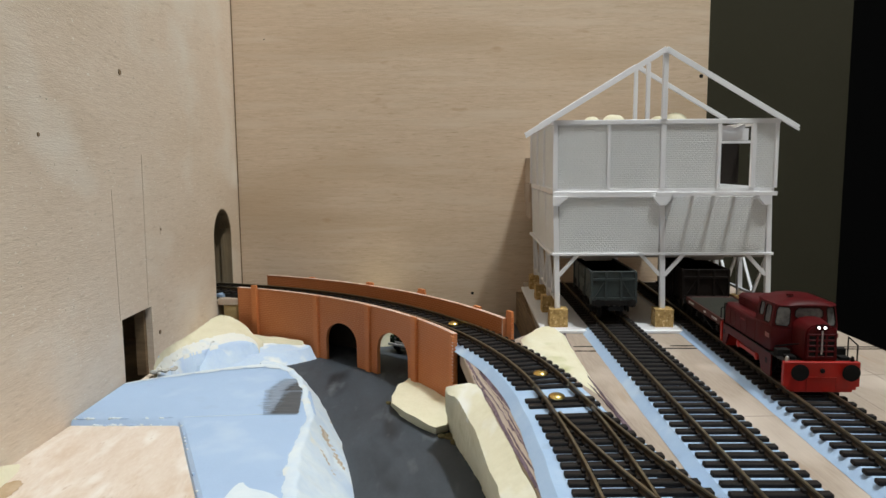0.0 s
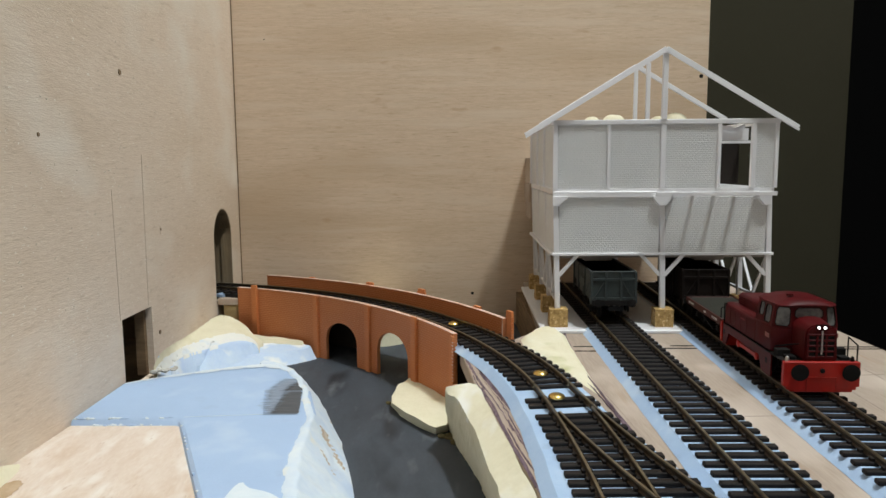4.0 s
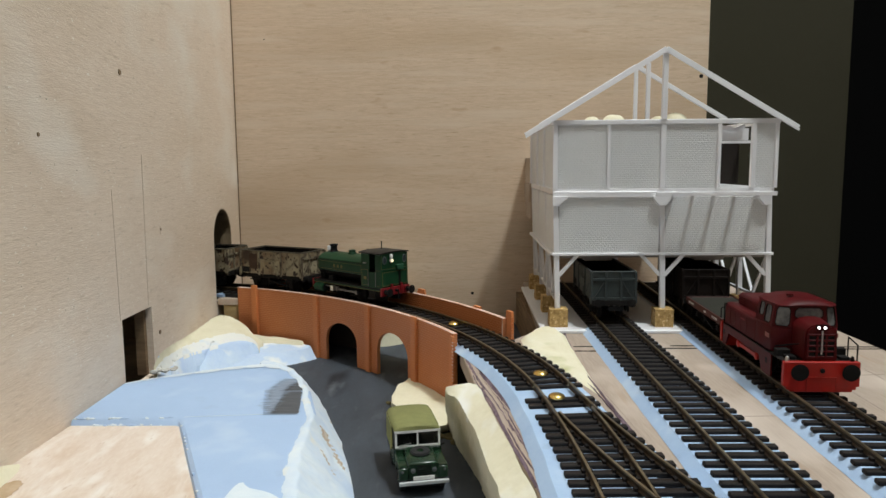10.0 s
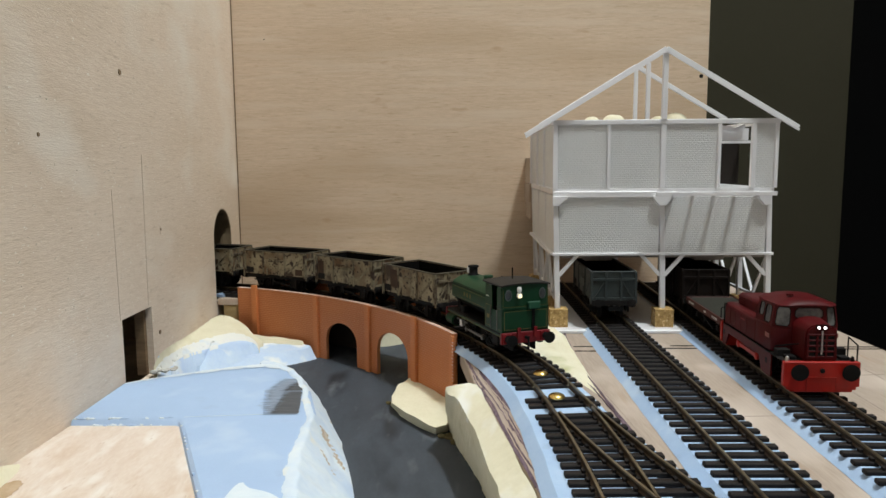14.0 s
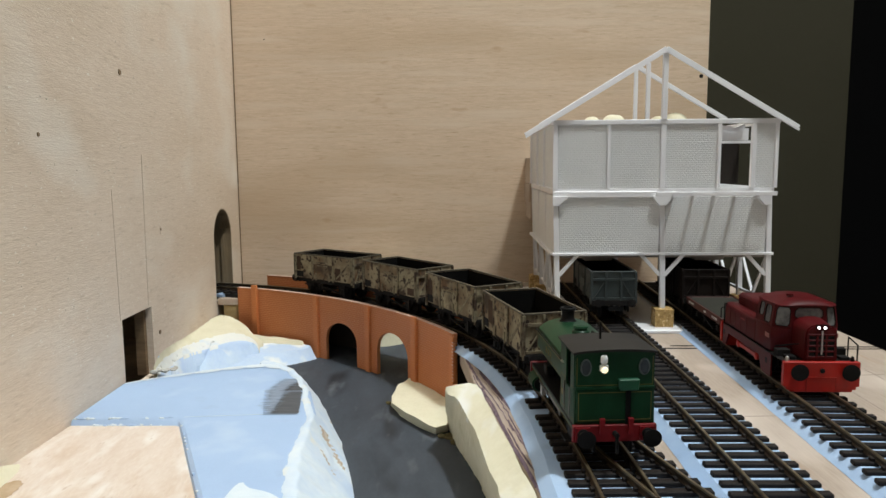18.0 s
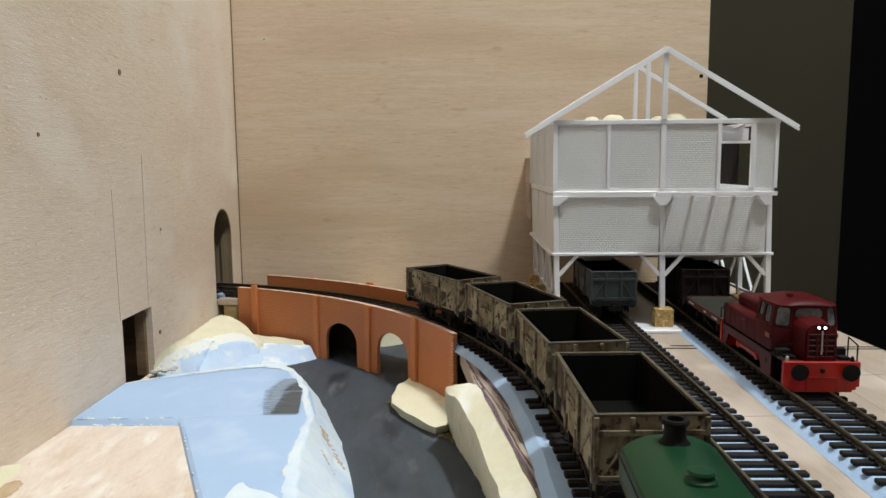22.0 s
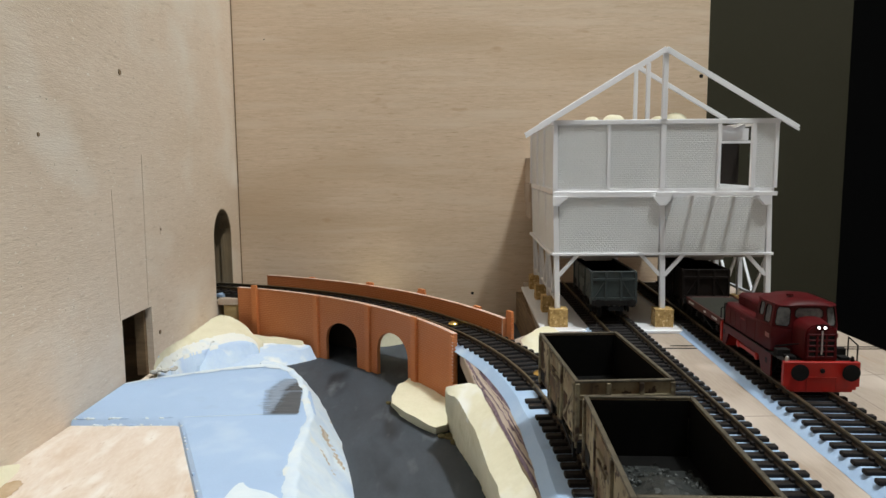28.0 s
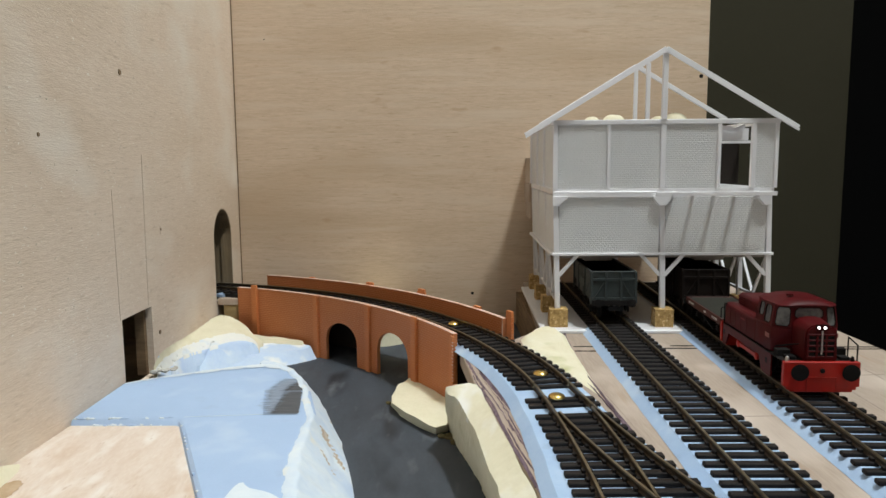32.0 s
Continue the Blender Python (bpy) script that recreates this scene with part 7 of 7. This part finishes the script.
        pmm("lining_stripe", B(x0, x0 + 0.06, y0, y1, z0, z1), LINING, w)
    b2 = NB()
    prism(b2, [(C1 + 0.8, 0.8, 29.4), (C1 + 0.8, 7.6, 29.4), (C1 + 0.8, 7.2, 25.6), (C1 + 0.8, 1.2, 25.6)], (2.2, 0, 0))
    pmm("bunker_filler", b2, mat("green_shelf_paint", (0.018, 0.085, 0.045), None, 200, rough=0.4), w, bevel=0.3)
    pmm("bunker_post", B(C1 + 1.3, C1 + 1.9, 3.4, 5.0, 14.0, 25.6), BLACK, w)
    # lit lamp on the back of the cab
    b2 = NB()
    box(b2, C1 + 1.0, C1 + 3.0, -5.2, -2.6, 31.6, 34.8)
    lamp = pmm("tail_lamp", b2, WHITE, w, "white oil lamp with a lit lens", bevel=0.6)
    b2 = NB()
    lathe(b2, [(0, 0), (1.1, 0), (0.9, 0.5), (0.0, 0.7)], (C1 + 3.0, -3.9, 32.8), (1, 0, 0), 14)
    pmm("lens", b2, LAMP_ON, lamp, "lit lamp lens")
    b2 = NB()
    lathe(b2, [(0.9, 0), (1.15, 0.4), (1.15, 2.0), (0.8, 2.6), (0.5, 2.6), (0.7, 1.4), (0.7, 0)], (C1 + 2.0, -3.9, 34.8), (0, 0, 1), 12)
    pmm("lamp_chimney", b2, WHITE, lamp)
    b2 = NB()
    ra = [(13.6 * math.sin(t) / math.sin(1.32), 38.3 + 1.0 * math.cos(t * 1.15)) for t in np.linspace(-1.32, 1.32, 17)]
    prism(b2, [(12.5, y, z) for y, z in ra] + [(12.5, y * 0.985, z - 0.8) for y, z in ra[::-1]], (C1 - 10.9, 0, 0))
    pmm("cab_roof", b2, CABBLACK, w, angle=30)
    # wheels and rods
    ws = [wheelset(w, x, 6.6, 7.6, 10, BLACK, STEEL, "driving_wheelset") for x in (-15.0, 9.0)]
    rods = []
    for s in (-1, 1):
        b2 = NB()
        bar(b2, (-15, s * 10.9, 0), (9, s * 10.9, 0), 0.8, 1.3)
        for x in (-15, 9):
            lathe(b2, [(0, -0.6), (1.5, -0.6), (1.5, 0.8), (0, 1.1)], (x, s * 10.9, 0), (0, s, 0), 14)
        rods.append(pmm("coupling_rod", b2, RODGREY, w))
        rods[-1].location = (0, 0, 6.6 * MM)
    return w, ws, rods


LOCO, LOCO_WHEELS, LOCO_RODS = steam_loco()
LOCO.scale = (0.93, 1.04, 1.0)


FRAMEWHITE = mat("pale_frame_paint", (0.72, 0.72, 0.70), (0.58, 0.58, 0.56), scale=300, rough=0.35)
RIMPALE = mat("pale_grey_metal", (0.55, 0.56, 0.56), (0.45, 0.46, 0.46), scale=300, rough=0.4, metal=0.2)


def land_rover():
    w = thing("land_rover", (0, 0, 0), "dark green model four-by-four with a khaki canvas top", "car")
    # body tub, wings, bonnet
    pmm("rear_body", B(-26.0, -1.0, -12.0, 12.0, 8.0, 17.8), LRGREEN, w, bevel=0.6)
    pmm("chassis", B(-25.0, 24.5, -8.0, 8.0, 4.8, 8.0), BLACK, w)
    pmm("scuttle", B(-1.0, 7.0, -11.8, 11.8, 8.0, 17.6), LRGREEN, w, bevel=0.5)
    b2 = NB()
    prism(b2, [(7.0, -7.6, 9.0), (7.0, 7.6, 9.0), (7.0, 7.6, 17.0), (7.0, 6.0, 18.2), (7.0, -6.0, 18.2), (7.0, -7.6, 17.0)], (17.0, 0, 0))
    for v in b2.verts:
        if v.co.x > 20 and v.co.z > 12:
            v.co.z -= 1.3
    pmm("bonnet", b2, LRGREEN, w, bevel=0.5)
    for s in (-1, 1):
        b2 = NB()
        y0, y1 = sorted((s * 7.4, s * 12.0))
        prism(b2, [(6.5, y0, 15.2), (23.0, y0, 14.8), (24.6, y0, 14.0), (24.6, y0, 8.4), (21.5, y0, 8.4), (20.0, y0, 11.4), (12.0, y0, 11.4), (10.4, y0, 8.0), (6.5, y0, 8.0)],
              (0, y1 - y0, 0))
        pmm("front_wing", b2, LRGREEN, w, bevel=0.4)
        b2 = NB()
        lathe(b2, [(0, 0), (1.25, 0), (1.25, 0.5), (0.9, 0.8), (0, 1.0)], (24.4, s * 5.2, 13.2), (1, 0, 0), 14)
        hl = pmm("headlight", b2, RIMGREY, w, "small chromed headlight")
        b2 = NB()
        lathe(b2, [(0, 0), (0.7, 0), (0.5, 0.5), (0, 0.7)], (24.6, s * 10.4, 12.8), (1, 0, 0), 10)
        pmm("sidelight", b2, RIMGREY, w)
        pmm("wing_highlight", B(21.5, 24.0, min(s * 8.0, s * 11.4), max(s * 8.0, s * 11.4), 14.7, 15.0), LRGREEN, w)
        pmm("door", B(-0.8, 6.6, min(s * 11.8, s * 12.2), max(s * 11.8, s * 12.2), 8.6, 17.4), LRGREEN, w, bevel=0.15)
        pmm("door_top", B(-0.8, 5.6, min(s * 11.2, s * 11.7), max(s * 11.2, s * 11.7), 17.6, 25.4), BLACK, w)
        yc = s * 12.05
        pmm("canvas_side", prism(NB(), [(-26.0, yc, 12.4), (-9.0, yc, 12.4), (-6.0, yc, 17.0), (-2.5, yc, 25.6), (-26.0, yc, 25.6)], (0, s * 0.3, 0)), CANVAS, w, "olive khaki canvas side")
        pmm("canvas_flap", prism(NB(), [(-9.0, yc, 11.0), (-2.2, yc, 14.0), (-1.0, yc, 18.6), (-3.6, yc, 25.0), (-6.0, yc, 17.0)], (0, s * 0.45, 0)), CANVAS_Y, w, "yellowish canvas flap")
        pmm("canvas_wall", B(-25.8, -1.0, min(s * 11.2, s * 11.8), max(s * 11.2, s * 11.8), 17.8, 25.6), BLACK, w)
        pmm("mirror_arm", R((6.0, s * 12.0, 17.6), (8.0, s * 13.4, 19.0), 0.3, 6), BLACK, w)
    b2 = NB()
    box(b2, 24.2, 24.8, -7.2, 7.2, 9.0, 16.4)
    pmm("grille", b2, LRGREEN, w)
    for k in range(6):
        pmm("grille_bar", B(24.8, 25.0, -3.4, 3.4, 10.2 + k, 10.6 + k), BLACK, w)
    pmm("front_plate", B(24.9, 25.5, -5.2, 5.2, 8.7, 10.4), WHITE, w, "plain pale plate above the bumper")
    pmm("bumper", B(25.4, 26.8, -12.2, 12.2, 6.6, 8.5), RIMPALE, w, "pale grey front bumper", bevel=0.25)
    # spare wheel on the bonnet
    b2 = NB()
    lathe(b2, [(1.6, -0.8), (3.2, -1.1), (4.6, -0.9), (5.1, 0.0), (4.6, 0.9), (3.2, 1.1), (1.6, 0.8)], (14.0, 0, 18.2), (0.06, 0, 1), 24)
    sp = pmm("spare_wheel", b2, RUBBER, w, "black spare tyre on the bonnet")
    b2 = NB()
    lathe(b2, [(0, -0.5), (1.8, -0.5), (2.4, 0.4), (0, 0.7)], (14.0, 0, 18.2), (0.06, 0, 1), 16)
    pmm("hub", b2, LRGREEN, sp)
    # windscreen
    ws = pmm("windscreen_frame", B(6.0, 6.9, -11.6, 11.6, 17.6, 18.6), FRAMEWHITE, w, "pale grey windscreen frame")
    pmm("frame_bar", B(5.2, 6.3, -11.8, 11.8, 25.0, 26.2), FRAMEWHITE, ws)
    for y0, y1 in ((-11.6, -10.6), (-0.4, 0.4), (10.6, 11.6)):
        b2 = NB()
        box(b2, 6.0, 6.8, y0, y1, 18.6, 25.0)
        for v in b2.verts:
            if v.co.z > 22:
                v.co.x -= 0.7
        pmm("frame_bar", b2, FRAMEWHITE, ws)
    b2 = NB()
    box(b2, 6.2, 6.5, -10.6, 10.6, 18.6, 25.0)
    for v in b2.verts:
        if v.co.z > 22:
            v.co.x -= 0.7
    pmm("windscreen", b2, GLASS, w).visible_shadow = False
    pmm("wiper", bar(NB(), (6.95, -9.5, 18.8), (6.9, -3.5, 19.8), 0.3, 0.5), STEEL, ws)
    # canvas roof with rounded edges
    b2 = NB()
    sec = [(-12.0, 25.0), (-11.8, 26.4), (-10.2, 27.9), (-6, 28.5), (0, 28.7), (6, 28.5), (10.2, 27.9), (11.8, 26.4), (12.0, 25.0)]
    prism(b2, [(-26.2, y, z) for y, z in sec], (32.2, 0, 0))
    pmm("canvas_roof", b2, CANVAS, w, "olive khaki canvas roof", bevel=0.5, angle=45)
    pmm("canvas_back", B(-26.2, -25.6, -11.8, 11.8, 17.8, 25.0), CANVAS, w)
    pmm("seat", B(-4, 1, -9.5, 9.5, 14, 22), BLACK, w, bevel=0.5)
    b2 = NB()
    rod(b2, (3.6, -5, 19.5), (3.9, -5, 19.7), 2.4, 14)
    pmm("steering_wheel", b2, BLACK, w)
    wheels = []
    for x in (-15.0, 16.2):
        for s in (-1, 1):
            b2 = NB()
            lathe(b2, [(0, -1.8), (3.0, -1.8), (4.8, -1.7), (5.4, -1.0), (5.4, 1.0), (4.8, 1.7), (3.0, 1.8), (2.6, 1.2), (0, 1.4)], (0, 0, 0), (0, s, 0), 22)
            for k in range(18):
                t = 2 * math.pi * k / 18
                box(b2, -0.45, 0.45, -1.2, 1.2, 5.3, 5.6, pose(0, 0, 0, 0, math.degrees(t), 0))
            wh = pmm("wheel", b2, RUBBER, w, "black chunky tyre")
            b2 = NB()
            lathe(b2, [(0, 0.9), (2.8, 0.9), (2.9, 1.5), (1.2, 1.6), (0.9, 2.1), (0, 2.2)], (0, 0, 0), (0, s, 0), 14)
            pmm("rim", b2, LRGREEN, wh)
            wh.location = (x * MM, s * 9.8 * MM, 5.6 * MM)
            wheels.append(wh)
    return w, wheels


ROVER, ROVER_WHEELS = land_rover()
ROVER.scale = (0.91, 0.91, 0.91)


# ---- motion ----
def spline(keys, t):
    """Smooth value through (time, value) pairs, monotone between them."""
    ts, vs = [k[0] for k in keys], [k[1] for k in keys]
    if t <= ts[0]:
        return vs[0] + (t - ts[0]) * (vs[1] - vs[0]) / (ts[1] - ts[0])
    if t >= ts[-1]:
        return vs[-1] + (t - ts[-1]) * (vs[-1] - vs[-2]) / (ts[-1] - ts[-2])
    i = max(k for k in range(len(ts)) if ts[k] <= t)
    i = min(i, len(ts) - 2)

    def slope(k):
        a, b = max(k - 1, 0), min(k + 1, len(ts) - 1)
        return (vs[b] - vs[a]) / (ts[b] - ts[a])
    h = ts[i + 1] - ts[i]
    u = (t - ts[i]) / h
    return ((2 * u ** 3 - 3 * u ** 2 + 1) * vs[i] + (u ** 3 - 2 * u ** 2 + u) * h * slope(i) + (3 * u ** 2 - 2 * u ** 3) * vs[i + 1] + (u ** 3 - u ** 2) * h * slope(i + 1))


# place of the leading buffer beam along the curved line, in metres before the end of the curve
TRAIN = [(0.0, 0.665), (3.0, 0.518), (5.5, 0.3965), (6.0, 0.3737), (7.0, 0.3310), (8.0, 0.2930), (9.0, 0.2590), (10.0, 0.2270), (11.0, 0.1930), (12.0, 0.1515), (13.0, 0.1090), (14.0, 0.0672),
         (14.5, 0.0470), (16.5, -0.0180), (17.0, -0.0338), (18.0, -0.0645), (19.0, -0.0960), (20.0, -0.1285), (21.0, -0.1610), (22.0, -0.1955), (23.0, -0.2320), (24.0, -0.2695), (25.5, -0.3215),
         (27.5, -0.3825), (28.0, -0.3990), (29.0, -0.4330), (30.0, -0.4670), (31.0, -0.5000), (31.6, -0.5265), (32.0, -0.5427)]


def on_line(s_mid, base):
    """Pose of a vehicle whose two axles, base apart, stand on the curved line about s_mid."""
    f, r = line_curve(s_mid - base / 2), line_curve(s_mid + base / 2)
    return pose((f[0] + r[0]) / 2, (f[1] + r[1]) / 2, RAIL_TOP, 0, 0, math.degrees(math.atan2(f[1] - r[1], f[0] - r[0])))


def motions():
    times = [round(0.2 * i, 1) for i in range(161)]
    lead = {t: spline(TRAIN, t) for t in times}
    walk(LOCO, [(t, on_line(lead[t] + 0.0430, 0.024)) for t in times])
    for k, wg in enumerate(WAGONS):
        walk(wg, [(t, on_line(lead[t] + WAGON_GAP + WAGON_PITCH * k, 0.036)) for t in times])
    for ob in LOCO_WHEELS:
        walk(ob, [(t, Matrix.Translation(ob.location) @ Euler((0, (lead[0.0] - lead[t]) / 0.0066, 0)).to_matrix().to_4x4()) for t in times])
    for side, ob in enumerate(LOCO_RODS):
        rows = []
        for t in times:
            a = (lead[0.0] - lead[t]) / 0.0066 + side * math.pi / 2
            rows.append((t, pose(0.0028 * math.cos(a), 0, 0.0066 - 0.0028 * math.sin(a))))
        walk(ob, rows)
    for wg in WAGONS:
        for ob in [c for c in wg.children if c.name.startswith("wheelset")]:
            walk(ob, [(t, Matrix.Translation(ob.location) @ Euler((0, (lead[0.0] - lead[t]) / 0.0060, 0)).to_matrix().to_4x4()) for t in times])
    # the car: place of its middle on the road and its heading
    rows, run, last, spin = [], 0.0, None, []
    for t in times:
        x, y, h = spline(CAR_X, t), spline(CAR_Y, t), spline(CAR_H, t)
        if last:
            run += math.hypot(x - last[0], y - last[1])
        last = (x, y)
        rows.append((t, pose(x, y, ROAD_Z, 0, 0, h)))
        spin.append((t, run / 0.0056))
    walk(ROVER, rows)
    for ob in ROVER_WHEELS:
        loc = ob.location.copy()
        walk(ob, [(t, Matrix.Translation(loc) @ Euler((0, a, 0)).to_matrix().to_4x4()) for t, a in spin])


WAGON_GAP, WAGON_PITCH = 0.1287, 0.0777
CAR_X = [(0.0, -0.020), (0.3, 0.002), (0.6, 0.010), (3.4, 0.010), (4.2, 0.004), (5.0, -0.014), (5.5, -0.028), (6.0, -0.041), (6.5, -0.051), (7.0, -0.0570), (7.5, -0.0550), (8.0, -0.0490), (8.5, -0.0385), (9.0, -0.0265), (9.5, -0.0180),
         (10.0, -0.0135), (11.0, -0.0095), (12.0, -0.0080), (13.0, -0.007), (32.0, 0.0)]
CAR_Y = [(0.0, 0.548), (0.3, 0.566), (0.6, 0.571), (3.4, 0.571), (4.2, 0.552), (5.0, 0.519), (5.5, 0.500), (6.0, 0.481), (6.5, 0.461), (7.0, 0.441), (7.5, 0.419), (8.0, 0.398), (8.5, 0.378), (9.0, 0.360), (9.5, 0.339),
         (10.0, 0.317), (11.0, 0.284), (12.0, 0.244), (13.0, 0.200), (32.0, -0.25)]
CAR_H = [(0.0, -128.0), (0.3, -128.0), (0.6, -128.0), (3.4, -128.0), (4.2, -128.0), (5.0, -128.0), (5.5, -128.0), (6.0, -126.0), (6.5, -122.0), (7.0, -113.0), (7.5, -93.0), (8.0, -76.0), (8.5, -65.0), (9.0, -62.0), (9.5, -70.0),
         (10.0, -79.0), (11.0, -88.0), (12.0, -90.0), (13.0, -90.0), (32.0, -90.0)]
motions()
